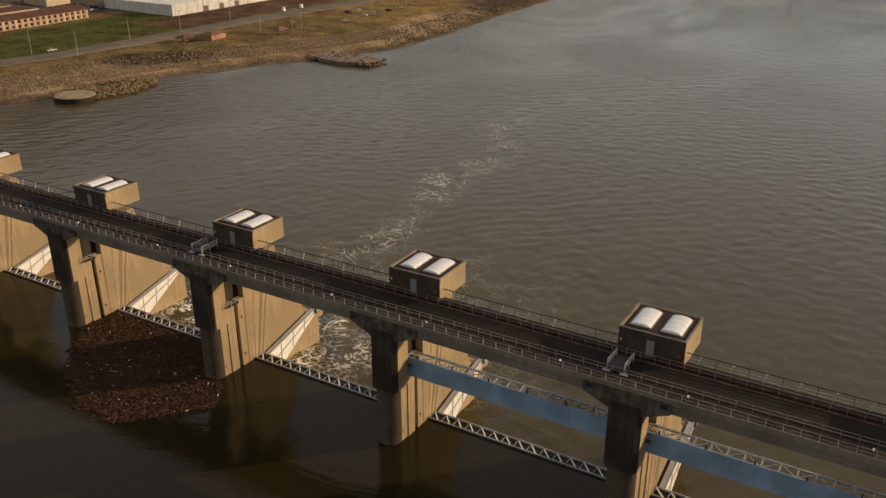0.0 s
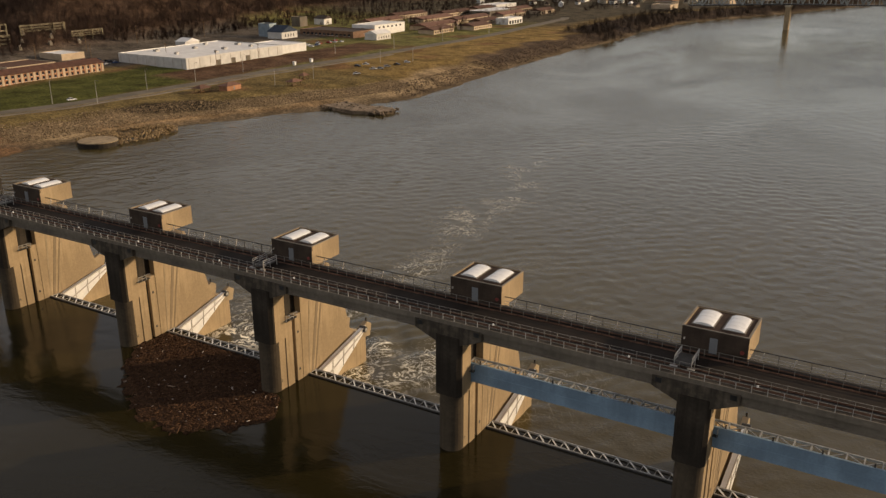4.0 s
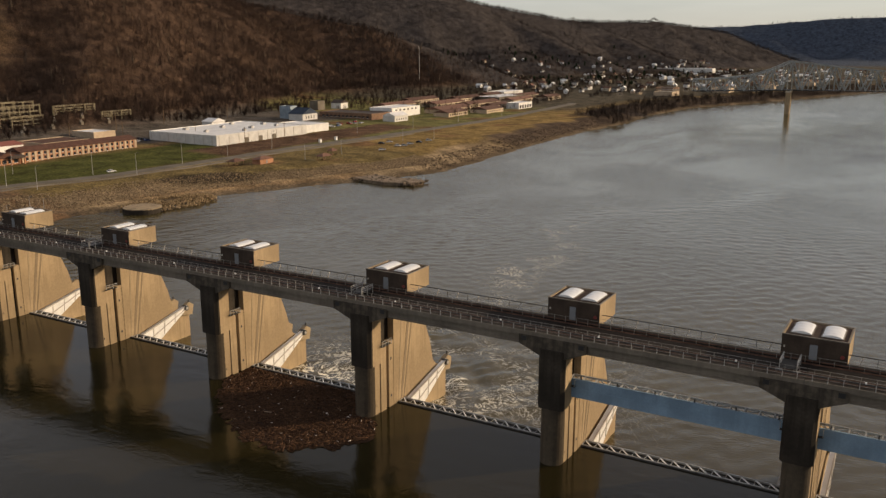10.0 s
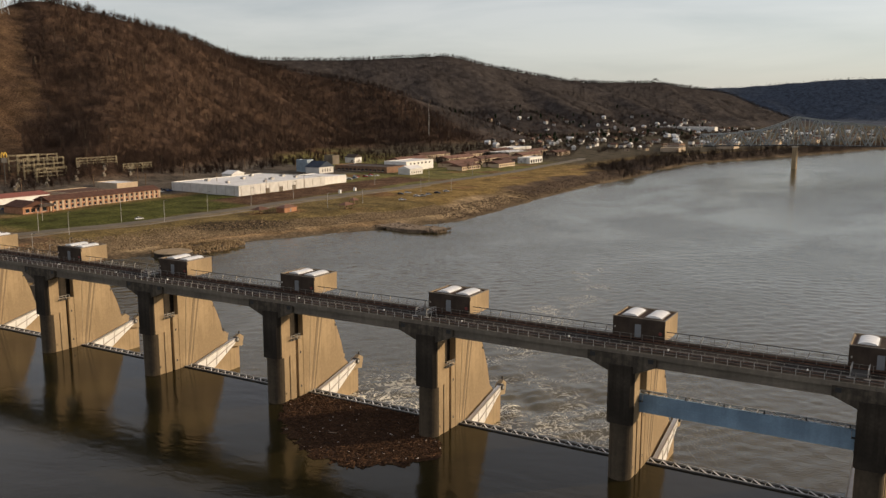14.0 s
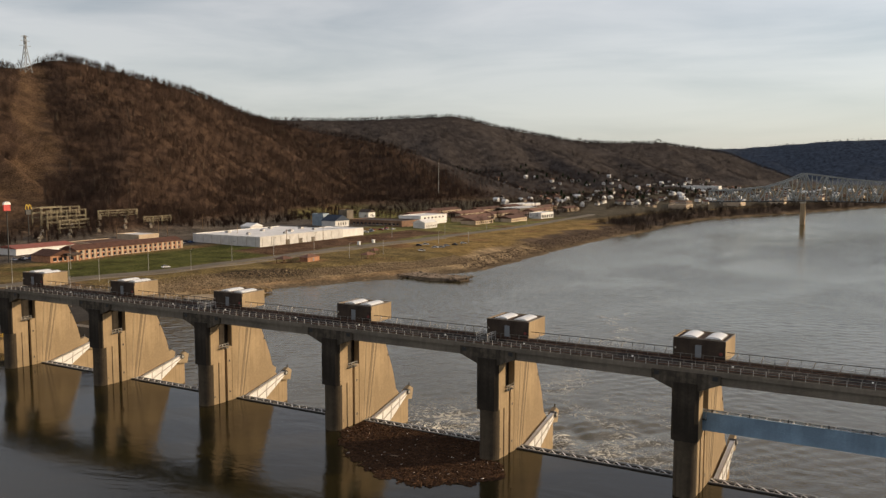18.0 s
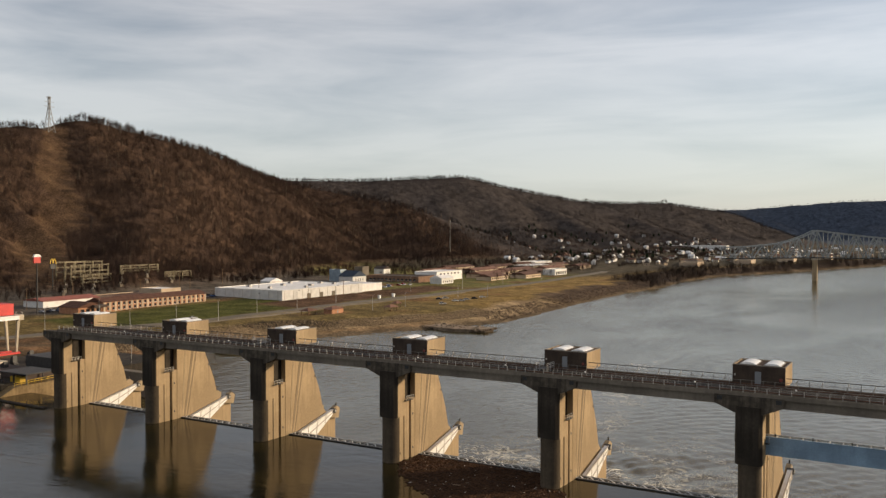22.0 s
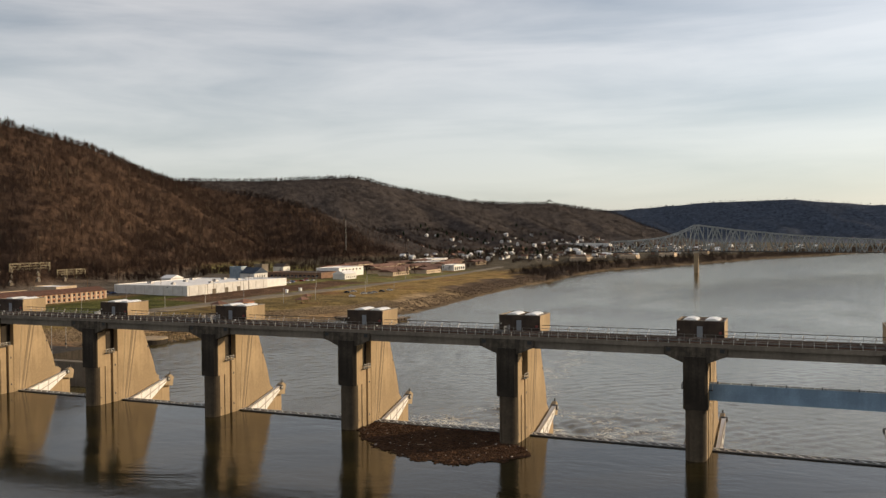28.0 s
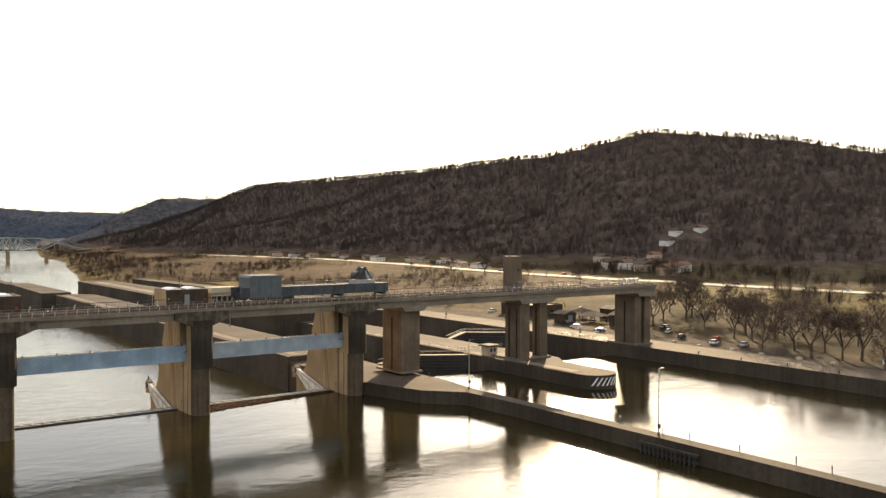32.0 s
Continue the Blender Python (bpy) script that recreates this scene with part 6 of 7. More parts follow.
shelter(451.5, 56, 8, 10, "dark open shelter on the lock grounds", ROOF_D)
shelter(460, 70, 7, 7, "dark open shelter on the lock grounds", ROOF_D)
lb = building("lock_office", "low brown lock office with flat dark roof", 446, 462, 84, 106, 4.0, FACADE, ROOF_D)
windows(lb, -11, "x", -7, 7, 4, 1.0, 2.4, 1.6)
eq = thing("excavator", 466, 92, ground_z(466, 92), "dark excavator parked on the lock grounds", "excavator")
part("track", Geo().box(-2, 2, -1.6, -0.8, 0, 0.9), BLACK, eq)
part("track", Geo().box(-2, 2, 0.8, 1.6, 0, 0.9), BLACK, eq)
part("cab", Geo().box(-1.8, 1.4, -1.3, 1.3, 0.9, 3.4), STEEL_DARK, eq)
part("boom", Geo().bar((1.2, 0, 2.0), (4.4, 0, 4.8), 0.5), YELLOW, eq)
part("stick", Geo().bar((4.4, 0, 4.8), (5.6, 0, 2.2), 0.4), YELLOW, eq)
for x, y, w, d, h in ((452, 40, 7, 9, 3.4), (442, 62, 6, 6, 3.0), (470, 62, 9, 7, 3.8)):
    sh_ = building("shed", "dark brown work shed on the lock grounds", x - w / 2, x + w / 2, y - d / 2, y + d / 2, h, FACADE, ROOF_D, "y", 1.4, "lock sheds")
    part("door", Geo().box(-1.2, 1.2, -d / 2 - 0.06, -d / 2, 0, 2.6), DOOR, sh_)
for x, y, rz, c_ in ((436, -24, 15, 2), (441, -10, 20, 3), (452, 20, 80, 1), (456, 24, 80, 2), (436, 56, 90, 1), (446, 112, 10, 0)):
    car(x, y, rz, c_)
sg = thing("gate_sign", 432, -70, ground_z(432, -70), "small white notice board on posts", "sign")
part("panel", Geo().box(-1.2, 1.2, -0.05, 0.05, 0.8, 2.2), WHITE, sg)
for x in (-1.0, 1.0):
    part("post", Geo().box(x - 0.06, x + 0.06, 0.05, 0.17, -0.3, 2.2), STEEL, sg)
for k in range(12):
    x, y = 424 + (k % 2) * 1.5, -60 + k * 11
    t = thing("bank_boulder", x, y, ground_z(x, y), "pale stone block on the lock grounds", "boulder", "stone blocks")
    part("stone", Geo().prism([(-0.8, 0), (0.9, 0), (0.7, 0.7), (-0.6, 0.8)], "y", -0.6, 0.6), CONC_PALE, t)
# white houses at the foot of the wooded hill
HOUSE_WALLS = [(WALL_W, "white"), (WALL_T, "tan"), (CONC_PALE, "pale grey")]
rnd = random.Random(3)
for k, (x, y) in enumerate(((755, 262), (740, 268), (748, 246), (762, 281), (735, 292), (757, 318), (784, 302), (727, 300), (768, 300), (776, 322), (789, 345), (745, 285), (730, 240), (853, 347), (893, 339), (872, 352), (700, 222), (800, 380), (735, 310), (722, 262), (815, 330),  *[(float(along(ROAD_R, y_)) + 20 + (y_ * 7 % 24), y_) for y_ in (405, 432, 455, 490, 520, 548, 590, 618, 640, 680, 705, 745, 790, 850)])):
    w, d = rnd.uniform(9, 13), rnd.uniform(8, 11)
    wm, nm = HOUSE_WALLS[0 if k < 16 else k % 3]
    b = building("house", nm + " two-storey house with gabled roof", x - w / 2, x + w / 2, y - d / 2, y + d / 2, rnd.uniform(4.6, 6) if k < 21 else rnd.uniform(2.8, 3.4), wm, ROOF_D if k % 2 else ROOF_R, "xy"[k % 2], 2.8 if k < 21 else 1.8, "highway houses", sink=4)
    windows(b, -d / 2, "x", -w / 2 + 0.8, w / 2 - 0.8, 3, 1.0, 2.0, 1.0, rows=2 if k < 21 else 1, step=2.4)

# ---- town on the slope behind the left bank ----
rnd = random.Random(8)
ROOFS = [ROOF_D, ROOF_R, ROOF_W, ROOF_D]
HM = {}


def small_house(x, y, w, d, h, rise, wi, ri, rz):
    z = ground_z(x, y)
    t = thing("house", x, y, z, HOUSE_WALLS[wi][1] + " small town house with gabled roof", "house", "town houses", rz)
    key = (wi, ri, round(w), round(d), round(h))
    if key not in HM:
        HM[key] = (Geo().box(-w / 2, w / 2, -d / 2, d / 2, -4, h).mesh("wall_block", HOUSE_WALLS[wi][0]),
                   Geo().prism([(-w / 2 - 0.4, h), (w / 2 + 0.4, h), (0, h + rise)], "y", -d / 2 - 0.4, d / 2 + 0.4).mesh("roof", ROOFS[ri]),
                   Geo().box(-w / 2 - 0.05, -w / 2, -0.6, 0.6, 1.2, 2.4).mesh("window", GLASS),
                   Geo().box(w / 2, w / 2 + 0.05, -0.6, 0.6, 1.2, 2.4).mesh("window", GLASS),
                   Geo().box(-0.6, 0.6, -d / 2 - 0.05, -d / 2, 1.2, 2.6).mesh("window", GLASS))
    for nm, me in zip(("wall_block", "roof", "window", "window", "window"), HM[key]):
        part(nm, me, None, t)


placed = []
tries = 0
while len(placed) < 298 and tries < 20000:
    tries += 1
    y = rnd.uniform(930, 2050)
    x = along(SHORE_L, y) - rnd.uniform(130, 880 if y > 1250 else 600)
    hh = ground_z(x, y)
    if hh > 36 or hh < 2.2 or (hh > 12 and y < 1200) or any(abs(x - a) < 11 and abs(y - b_) < 11 for a, b_ in placed):
        continue
    if hh > 40 and rnd.random() < 0.4:
        continue
    placed.append((x, y))
    small_house(x, y, rnd.choice((5, 6, 7)), rnd.choice((7, 8, 9)), rnd.choice((2, 3, 4)), 2.6, rnd.choice((0, 0, 0, 1, 2)), rnd.randrange(4), rnd.choice((0, 90, 20, 70)))
for k in range(16):
    y = 1000 + k * 42
    x = along(SHORE_L, y) - 95 - (k % 3) * 26
    building("store", "long low pale commercial building in the town", x - 12, x + 12, y - 17, y + 17, 5.0, (WALL_T, CONC_GREY, BRICK_B)[k % 3], ROOF_D if k % 3 else CONC_GREY, None, 2, "town blocks", sink=4)

# ---- river bridge ----
BP = [Vector((7, 805, 19.8)), Vector((93, 862, 20.5)), Vector((437, 1137, 11.0)), Vector((560, 1252, 8.4))]
br = thing("truss_bridge", 93, 862, -5, "long silver steel truss bridge over the river", "bridge")
BO = Vector((93, 862, -5))
SIDE = Vector((-0.62, 0.78, 0)) * 4.5


def bpoint(s):
    """Along the deck: s from 0 at the left bank to 3 at the right."""
    i = min(2, int(s))
    return BP[i].lerp(BP[i + 1], s - i)


def chord_rise(s):
    tab = [(0, 12), (0.3, 13), (0.62, 16), (0.85, 23), (1.0, 30), (1.12, 25), (1.3, 20), (1.5, 17), (1.62, 16), (1.70, 19), (1.76, 17), (1.9, 15), (1.93, 17), (2.1, 17), (2.4, 17), (2.6, 6), (3, 1)]
    a = np.array(tab)
    return float(np.interp(s, a[:, 0], a[:, 1]))


stations = [0.1 * k for k in range(10)] + [1.0] + [1 + 0.02778 * k for k in range(1, 36)] + [2.0, 2.25, 2.5, 2.75, 3.0]
for a, b_ in zip(stations, stations[1:]):
    part("deck", Geo().bar(bpoint(a) - BO, bpoint(b_) - BO, 9.5, 1.1), STEEL_DARK, br)
for sd in (-1, 1):
    lo = [bpoint(s) - BO + SIDE * sd for s in stations]
    hi = [p + Vector((0, 0, chord_rise(s))) for p, s in zip(lo, stations)]
    for k in range(len(stations) - 1):
        part("top_chord", Geo().bar(hi[k], hi[k + 1], 1.2), BRIDGE, br)
        part("diagonal", Geo().bar(lo[k] if k % 2 else hi[k], hi[k + 1] if k % 2 else lo[k + 1], 1.0), BRIDGE, br)
        part("vertical", Geo().bar(lo[k], hi[k], 0.75), BRIDGE, br)
for k in range(0, len(stations), 2):
    p = bpoint(stations[k]) - BO + Vector((0, 0, chord_rise(stations[k])))
    part("cross_strut", Geo().bar(p - SIDE, p + SIDE, 0.7), BRIDGE, br)
for s, w in ((1.0, 4.4), (1.95, 4.4), (2.35, 4.4),):
    p = bpoint(s)
    pr = part("bridge_pier", Geo().bar((p.x - BO.x, p.y - BO.y, p.z - BO.z - 2.6), (p.x - BO.x, p.y - BO.y, -6), w, 11.0 if s == 1.0 else 6.0), CONCRETE, br, "tan concrete bridge pier")
    part("pier_cap", Geo().bar((p.x - BO.x, p.y - BO.y, p.z - BO.z - 0.7), (p.x - BO.x, p.y - BO.y, p.z - BO.z - 2.6), w * 1.3, 12.5), CONC_PALE, pr)

# ---- pylon on the ridge ----
def pylon(x, y, h, lab):
    z = ground_z(x, y)
    t = thing("power_pylon", x, y, z - 1, lab, "pylon", "power pylons")
    b = h * 0.11
    n = 7
    def at(k, sx, sy):
        f = 1 - 0.8 * min(1.0, k / n * 1.45)
        return (sx * b * f, sy * b * f, h * k / n)
    for sx in (-1, 1):
        for sy in (-1, 1):
            for k in range(n):
                part("leg", Geo().bar(at(k, sx, sy), at(k + 1, sx, sy), 0.45), PYLON, t)
    for k in range(n):
        for sx, sy, tx, ty in ((-1, -1, 1, -1), (1, -1, 1, 1), (1, 1, -1, 1), (-1, 1, -1, -1)):
            part("brace", Geo().bar(at(k, sx, sy), at(k + 1, tx, ty), 0.26), PYLON, t)
    for f, w in ((0.72, 0.17), (0.85, 0.14), (0.97, 0.11)):
        part("crossarm", Geo().bar((0, -h * w, h * f), (0, h * w, h * f), 0.35), PYLON, t)


pylon(-574, 395, 37, "tall grey lattice power pylon on the wooded ridge")
mast = thing("radio_mast", -395, 905, ground_z(-395, 905), "thin grey radio mast near the hill foot", "mast")
part("mast", Geo().bar((0, 0, -1), (0, 0, 46), 0.7, sides=6, w2=0.4), STEEL, mast)
part("antenna", Geo().bar((0, -1, 44), (0, 1, 44), 0.3), STEEL, mast)

# ---- woods ----
def wood(name, n, area, hmin, hmax, blades, label, seed, material, accept, width=0.014, spread=0.34, bend=0.45, line=None):
    """Leafless woodland: each tree a stem and many fine twigs that fill a rounded crown."""
    rs = np.random.RandomState(seed)
    x = rs.uniform(area[0], area[1], n)
    y = rs.uniform(area[2], area[3], n)
    if line is not None:                 # in a band along a crest
        pts = np.array(line, float)
        ln = np.concatenate([[0], np.cumsum(np.hypot(np.diff(pts[:, 0]), np.diff(pts[:, 1])))])
        t_ = rs.uniform(0, ln[-1], n)
        x = np.interp(t_, ln, pts[:, 0]) + rs.normal(0, 9, n)
        y = np.interp(t_, ln, pts[:, 1]) + rs.normal(0, 9, n)
    z = height(x, y)
    ok = accept(x, y, z, rs)
    x, y, z = x[ok], y[ok], z[ok]
    n = len(x)
    h = rs.uniform(hmin, hmax, n) * (1 + 0.15 * rough(x, y, 30, 8.0))
    b = blades
    t = rs.uniform(0.02, 0.5, (n, b))
    t[:, 0] = 0
    a = rs.uniform(0, 2 * np.pi, (n, b))
    el = np.arcsin(rs.uniform(-0.8, 1.0, (n, b)))
    r = h[:, None] * spread * np.cos(el) * rs.uniform(0.55, 1.0, (n, b))
    top = 0.5 + 0.5 * np.sin(el) * rs.uniform(0.8, 1.0, (n, b))
    r[:, 0], top[:, 0] = h * 0.03, 0.95
    w = h[:, None] * width * rs.uniform(0.6, 1.4, (n, b))
    w[:, 0] = h * width * 1.5
    g_ = rs.uniform(0, 2 * np.pi, (n, b))
    bx, by, bz = x[:, None] + r * 0.12 * np.cos(a), y[:, None] + r * 0.12 * np.sin(a), z[:, None] + h[:, None] * t - 0.8
    p2 = np.stack([x[:, None] + np.cos(a) * r, y[:, None] + np.sin(a) * r, z[:, None] + h[:, None] * top], -1)
    k = 0.45
    mid = np.stack([bx, by, bz], -1) * (1 - k) + p2 * k
    p0 = np.stack([bx, by, bz], -1)
    p1 = mid + np.stack([np.cos(g_) * w * 2, np.sin(g_) * w * 2, 0 * w], -1)
    V = np.stack([p0, p1, p2], 2).reshape(-1, 3)
    F = np.arange(len(V)).reshape(-1, 3)
    ob = raw(name, V, F, material, label, "woods")
    e = 14.0                             # soft crown shading: the slope's normal, bent outwards over each crown
    slope = np.stack([(hills(x - e, y) - hills(x + e, y)) / (2 * e), (hills(x, y - e) - hills(x, y + e)) / (2 * e), np.ones(n)], -1)
    slope /= np.linalg.norm(slope, axis=1)[:, None]
    out = np.stack([np.cos(a) * np.cos(el), np.sin(a) * np.cos(el), np.sin(el)], -1)
    nr = slope[:, None, :] + bend * out
    nr /= np.linalg.norm(nr, axis=2)[..., None] + 1e-9
    at = ob.data.attributes.new("crown_normal", "FLOAT_VECTOR", "POINT")
    at.data.foreach_set("vector", np.repeat(nr.reshape(-1, 3), 3, axis=0).astype(np.float32).ravel())
    return ob


def crown_mat(name, lo, hi, blotch):
    """Twig colour that differs from piece to piece and in stands across the slope."""
    m = island_mat(name, lo, hi)
    n_, l_ = m.node_tree.nodes, m.node_tree.links
    b = n_["Principled BSDF"]
    at = n_.new("ShaderNodeAttribute")
    at.attribute_name = "crown_normal"
    l_.new(at.outputs["Vector"], b.inputs["Normal"])
    co = n_.new("ShaderNodeTexCoord")
    last = b.inputs["Base Color"].links[0].from_socket
    for sc, k in ((0.006, blotch), (0.035, blotch * 0.8)):
        ns = n_.new("ShaderNodeTexNoise")
        ns.inputs["Scale"].default_value, ns.inputs["Detail"].default_value = sc, 4.0
        l_.new(co.outputs["Object"], ns.inputs["Vector"])
        mr = n_.new("ShaderNodeMapRange")
        mr.inputs["From Min"].default_value, mr.inputs["From Max"].default_value = 0.3, 0.7
        mr.inputs["To Min"].default_value, mr.inputs["To Max"].default_value = 1 - k, 1 + k
        l_.new(ns.outputs["Fac"], mr.inputs["Value"])
        mu = n_.new("ShaderNodeMix")
        mu.data_type, mu.blend_type = "RGBA", "MULTIPLY"
        mu.inputs["Factor"].default_value = 1.0
        l_.new(last, mu.inputs["A"])
        l_.new(mr.outputs["Result"], mu.inputs["B"])
        last = mu.outputs["Result"]
    l_.new(last, b.inputs["Base Color"])
    return m


WOODS = crown_mat("bare woods", (0.062, 0.039, 0.029), (0.09, 0.0565, 0.042), 0.16)
WOODS_R = crown_mat("bare grey woods", (0.095, 0.073, 0.064), (0.125, 0.097, 0.085), 0.12)
# headland twigs carry distance haze in their base colour
HEADLAND_HAZED = crown_mat("haze-tinted headland woods", (0.065, 0.072, 0.085), (0.08, 0.088, 0.102), 0.12)
PALE_STEMS = crown_mat("pale-barked trees", (0.1, 0.07, 0.05), (0.15, 0.11, 0.078), 0.1)
SCRUB = crown_mat("brown scrub", (0.07, 0.046, 0.032), (0.14, 0.092, 0.06), 0.2)
# blue-grey of the far twigs is haze put into the colour
FARWOOD_HAZED = crown_mat("haze-tinted far woods", (0.045, 0.06, 0.085), (0.06, 0.077, 0.105), 0.15)
WOODS_2 = crown_mat("dark bare woods", (0.054, 0.045, 0.042), (0.077, 0.064, 0.059), 0.25)
SCRUB_L = crown_mat("grey-brown shore scrub", (0.075, 0.052, 0.04), (0.13, 0.092, 0.068), 0.25)
PINE = island_mat("dark evergreen", (0.012, 0.02, 0.012), (0.04, 0.06, 0.03))


def on_hill(lo, keep=1.0):
    def f(x, y, z, rs):
        cut = swath(x, y) < 20 + 6 * rough(x, y, 17, 5.0)
        clearing = ((x - 765) / 62) ** 2 + ((y - 290) / 75) ** 2 < 1 + 0.3 * rough(x, y, 20, 3.0)
        clearing |= ((x - 872) / 34) ** 2 + ((y - 345) / 20) ** 2 < 1
        return (hills(x, y) > lo) & (rs.uniform(0, 1, len(x)) < keep) & ~cut & ~clearing
    return f


wood("woods", 30000, (-760, -290, -40, 1000), 8.5, 10, 30, "dense leafless brown woodland on the near hill", 31, WOODS, on_hill(5, 0.78), width=0.009, spread=0.48)
wood("woods", 900, (-700, -300, 60, 1050), 10, 14, 10, "scattered pale-barked trees among the brown woods", 36, PALE_STEMS, on_hill(4, 0.8), width=0.02, spread=0.2)
wood("woods", 30000, (-1150, 0, 900, 2800), 9, 11, 16, "leafless brown woodland on the second ridge", 32, WOODS_2, on_hill(14), width=0.012, spread=0.48)
wood("woods", 42000, (640, 1330, -150, 1980), 8, 10.5, 20, "leafless dark woodland on the hill above the highway", 33, WOODS_R, on_hill(5, 0.75), width=0.02, spread=0.48)
wood("woods", 10000, (800, 1700, 1500, 2500), 8, 13, 13, "leafless woodland on the far headland, haze tinted in", 34, HEADLAND_HAZED, on_hill(6), width=0.016, spread=0.5)
off_track = lambda x, y, z, rs: swath(x, y) > 22
wood("woods", 3600, (0, 1, 0, 1), 8, 12, 34, "fringe of tall leafless trees along the hill crest", 37, WOODS_R, off_track, width=0.007, spread=0.3, line=RIDGES[3])
wood("woods", 1000, (0, 1, 0, 1), 5.5, 8.5, 40, "fringe of tall leafless trees along the near hill crest", 38, WOODS, off_track, width=0.007, spread=0.3, line=RIDGES[0])
wood("woods", 1800, (0, 1, 0, 1), 6, 10, 24, "fringe of tall leafless trees along the second ridge", 39, WOODS_2, off_track, width=0.011, spread=0.3, line=RIDGES[1])
wood("woods", 20000, (-1400, 2200, 2500, 4100), 10, 13, 12, "distant leafless woodland on the far ridge, haze tinted in", 35, FARWOOD_HAZED, on_hill(2), width=0.018, spread=0.6)


def near_shore_l(x, y, z, rs):
    d = along(SHORE_L, y) - x
    return (d > -0.5) & (d < 46 + 18 * rough(x, y, 40, 1.0))


def near_shore_r(x, y, z, rs):
    d = x - along(SHORE_R, y)
    return (d > 3) & (d < 60 + 40 * rough(x, y, 40, 1.0))


def patchy_r(x, y, z, rs):
    d = x - along(SHORE_R, y)
    return (d > 25) & (d < 320) & (rough(x, y, 46, 6.0) + 0.35 * rough(x, y, 11, 2.0) + rs.uniform(-0.15, 0.15, len(x)) > 0.12) & (hills(x, y) < 8) & (np.abs(x - along(ROAD_R, y)) > 18) & ((x > 421) & (y > 140))


wood("scrub", 24000, (-120, 480, 640, 2100), 3, 11, 34, "brown leafless scrub along the far left shore", 41, SCRUB_L, near_shore_l, width=0.012, spread=0.5)
wood("scrub", 9000, (380, 760, 480, 2100), 4, 9, 22, "dark leafless scrub along the right shore", 42, SCRUB_L, near_shore_r, width=0.012, spread=0.4)
wood("scrub", 17000, (420, 760, 140, 1500), 2.5, 6, 20, "patches of brown scrub on the right bank", 43, SCRUB, patchy_r, width=0.013, spread=0.65)
wood("scrub", 1500, (560, 760, -120, 330), 7, 13, 26, "tall leafless trees at the foot of the right hill", 51, SCRUB_L, lambda x, y, z, rs: (np.abs(x - along(ROAD_R, y)) > 16) & (hills(x, y) < 9) & (rough(x, y, 29, 3.0) + 0.004 * (x - 620) > 0.25), width=0.011, spread=0.42)
wood("scrub", 9500, (-640, -130, 560, 1950), 4, 9, 16, "leafless yard trees between the town houses", 44, WOODS, lambda x, y, z, rs: (z < 50) & (along(SHORE_L, y) - x > 120) & (np.abs(x - along(ROAD_L, y)) > 14), width=0.02, spread=0.38)
wood("evergreen_clumps", 420, (-640, -170, 1050, 1900), 6, 12, 40, "dark evergreen trees scattered in the town", 45, PINE, lambda x, y, z, rs: (z < 60) & (along(SHORE_L, y) - x > 120) & (rough(x, y, 60, 2.0) > 0.0), width=0.07, spread=0.26)
wood("scrub", 700, (-325, -270, 225, 520), 0.8, 2.6, 14, "low brown bushes in the cleared track", 47, SCRUB, lambda x, y, z, rs: swath(x, y) < 18, width=0.03, spread=0.6)
wood("scrub", 1300, (-580, -325, 222, 396), 0.8, 2.6, 14, "low brown bushes in the cleared track", 48, SCRUB, lambda x, y, z, rs: swath(x, y) < 18, width=0.03, spread=0.6)
# scrub added over the dark ellipse to deepen the slope's painted shade
wood("scrub", 900, (-115, -60, 172, 222), 0.5, 1.4, 12, "dark low scrub added to darken the shaded bank slope", 49, WOODS_2, lambda x, y, z, rs: (np.hypot((x + 88 - 0.54 * (y - 196)) / 11, (y - 196) / 24) < 1.0), width=0.05, spread=0.7)
wood("scrub", 700, (-166, -130, 255, 470), 0.4, 1.3, 10, "low brown weeds between warehouse and road", 50, SCRUB, lambda x, y, z, rs: x < -131, width=0.05, spread=0.8)
wood("scrub", 1600, (-345, -205, 120, 560), 5, 9, 22, "leafless trees and bushes behind the motel", 46, WOODS, lambda x, y, z, rs: (x < -296) | ((np.abs(x + 203) < 2) & (y < 280)), width=0.02, spread=0.4)


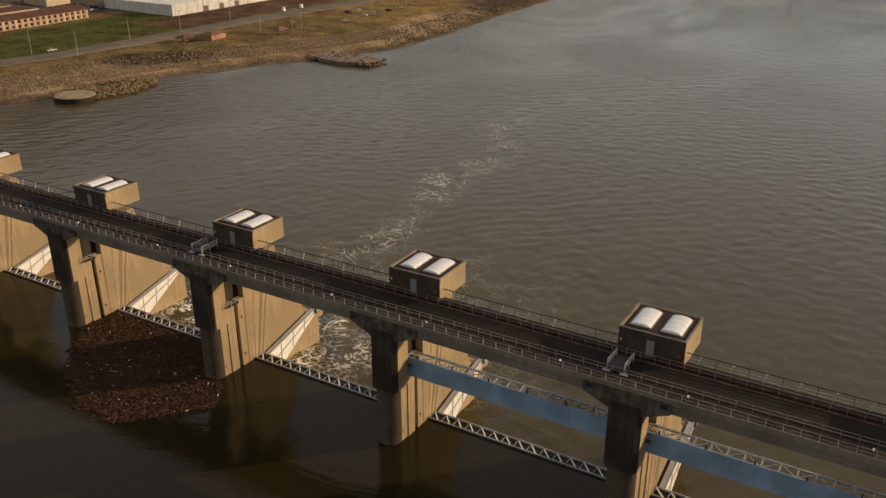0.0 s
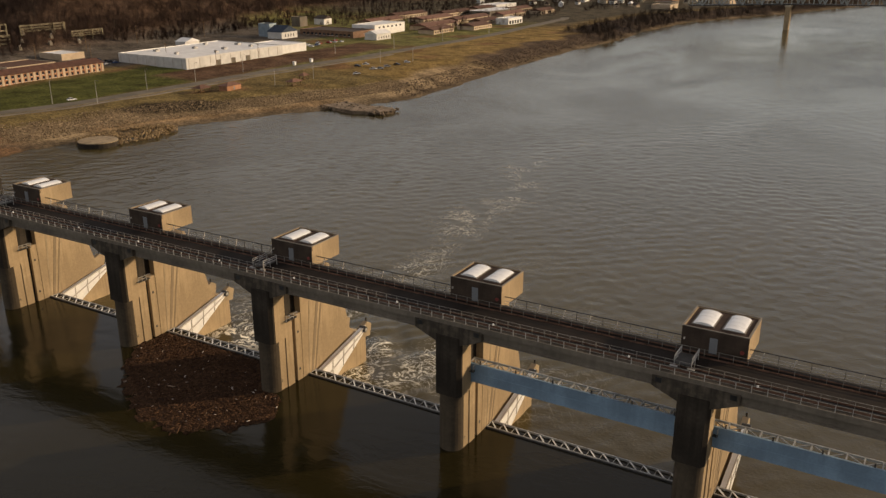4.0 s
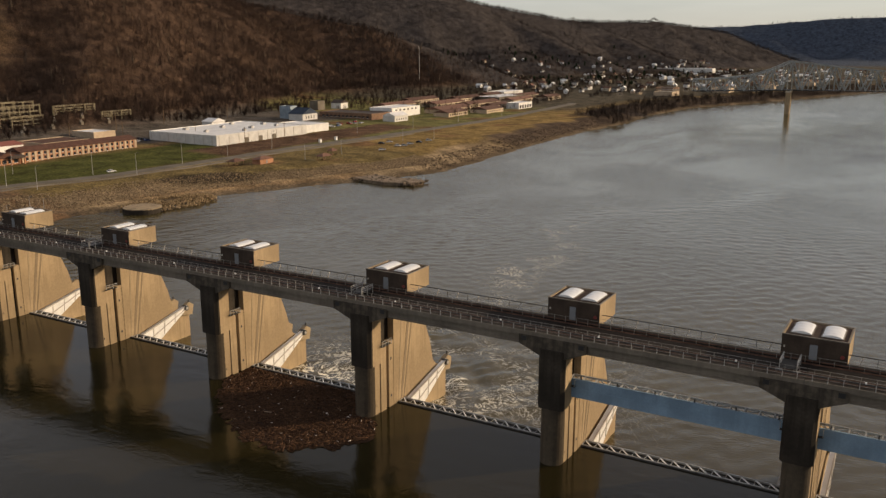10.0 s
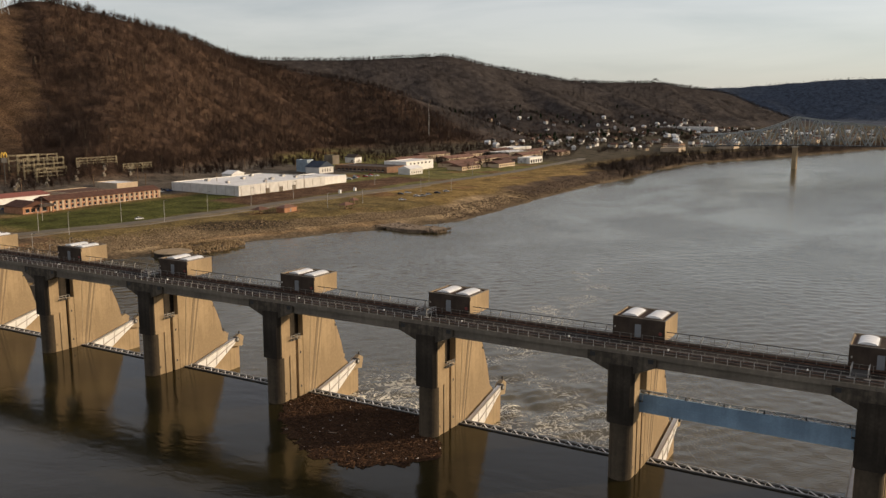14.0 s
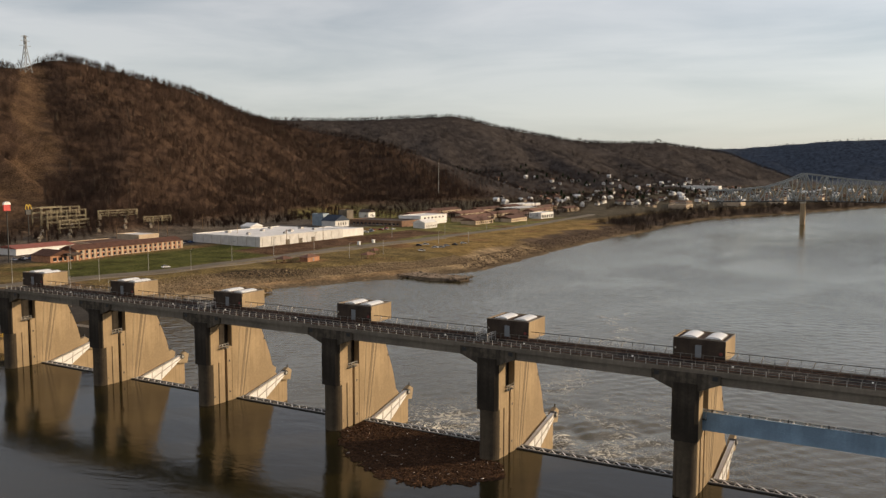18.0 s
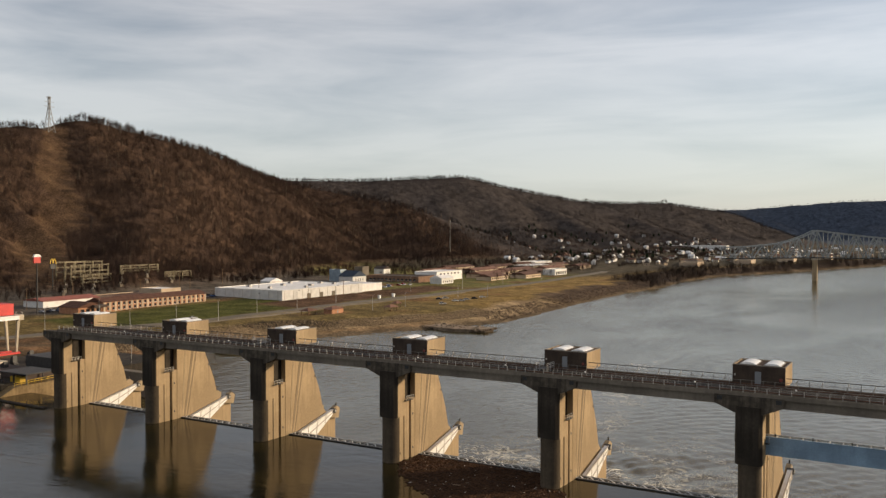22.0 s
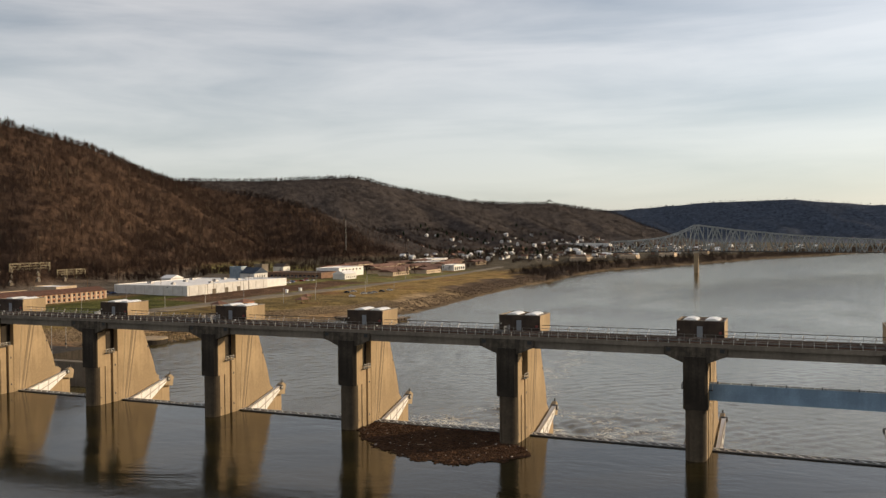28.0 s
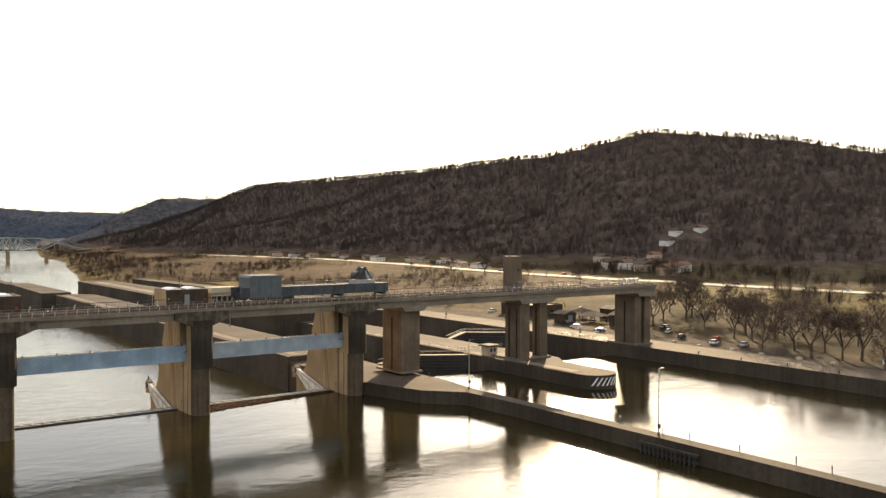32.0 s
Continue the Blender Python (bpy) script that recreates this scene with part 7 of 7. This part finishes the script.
# ---- drift on the water ----
def drift(name, outline, n, seed, lmin, lmax, label, z=0.04):
    """Floating twigs and planks inside an outline."""
    rs = np.random.RandomState(seed)
    o = np.array(outline, float)
    x = rs.uniform(o[:, 0].min(), o[:, 0].max(), n * 3)
    y = rs.uniform(o[:, 1].min(), o[:, 1].max(), n * 3)
    inside = np.zeros(len(x), bool)
    j = len(o) - 1
    for i in range(len(o)):
        hit_ = ((o[i, 1] > y) != (o[j, 1] > y)) & (x < (o[j, 0] - o[i, 0]) * (y - o[i, 1]) / (o[j, 1] - o[i, 1] + 1e-9) + o[i, 0])
        inside ^= hit_
        j = i
    x, y = x[inside][:n], y[inside][:n]
    n = len(x)
    a = rs.uniform(0, np.pi, n)
    ln = rs.uniform(lmin, lmax, n) * rs.choice((0.6, 1, 1, 3.6), n, p=(0.4, 0.3, 0.27, 0.03))
    w = np.minimum(ln * rs.uniform(0.05, 0.16, n), 0.1) + 0.03
    zz = z + rs.uniform(0, 0.16, n)
    ca, sa_ = np.cos(a), np.sin(a)
    cs = []
    for u, v, k in ((-1, -1, 0), (1, -1, 0), (1, 1, 0), (-1, 1, 0), (-1, -0.6, 1), (1, -0.6, 1), (1, 0.6, 1), (-1, 0.6, 1)):
        cs.append(np.stack([x + ca * ln * u / 2 - sa_ * w * v, y + sa_ * ln * u / 2 + ca * w * v, zz + k * (0.04 + w * 0.4) - 0.05 + rs.uniform(-0.03, 0.03, n)], -1))
    V = np.stack(cs, 1).reshape(-1, 3)
    q = np.array([(4, 5, 6, 7), (0, 1, 5, 4), (1, 2, 6, 5), (2, 3, 7, 6), (3, 0, 4, 7)])
    F = (q[None] + (np.arange(n) * 8)[:, None, None]).reshape(-1, 4)
    return raw(name, V, F, DRIFT, label, "driftwood")


DRIFT = island_mat("driftwood bits", (0.028, 0.015, 0.009), (0.10, 0.055, 0.032))
RAFT = [(116.7, -5), (117.5, -9), (121, -14), (127, -20), (132, -23), (138, -27), (145, -27.5), (151, -26), (156, -22), (160, -15.5), (156, -10.5), (150.5, -8.5), (149.8, -0.3), (116.7, -0.3)]
rnd = random.Random(77)
ragged = []
for (ax, ay), (bx, by) in zip(RAFT, RAFT[1:]):
    n = max(1, int(math.hypot(bx - ax, by - ay) / 0.9))
    for k in range(n):
        j = 0.0 if ay > -8 and by > -8 else 1.0
        ragged.append((ax + (bx - ax) * k / n + j * rnd.uniform(-0.9, 0.9), ay + (by - ay) * k / n + j * rnd.uniform(-1.5, 0.9)))
RAFT = ragged + [RAFT[-1]]
MAT_RAFT = mat("matted drift", (0.045, 0.022, 0.012), 0.95, var=0.5, scale=0.5, fine=4.0, bump=0.5)
tagged(part("drift_mat", Geo().prism(RAFT, "z", -0.25, 0.03), MAT_RAFT), "brown matted drift lodged before the gate", "driftwood", kind="stuff")
drift("drift_bits", RAFT, 11500, 51, 0.2, 0.8, "floating twigs, planks and litter before the gate")
lit = island_mat("pale litter", (0.20, 0.13, 0.08), (0.6, 0.55, 0.5))
d2 = drift("drift_litter", RAFT, 70, 52, 0.25, 0.6, "pale litter and bleached sticks on the drift", 0.16)
d2.data.materials.clear()
d2.data.materials.append(lit)
drift("drift_bits", [(268.5, -6.5), (281, -4.2), (302.5, -1.4), (302.5, 0.0), (268.5, 0.0)], 1500, 53, 0.4, 1.2, "brown drift gathered along the last gate")
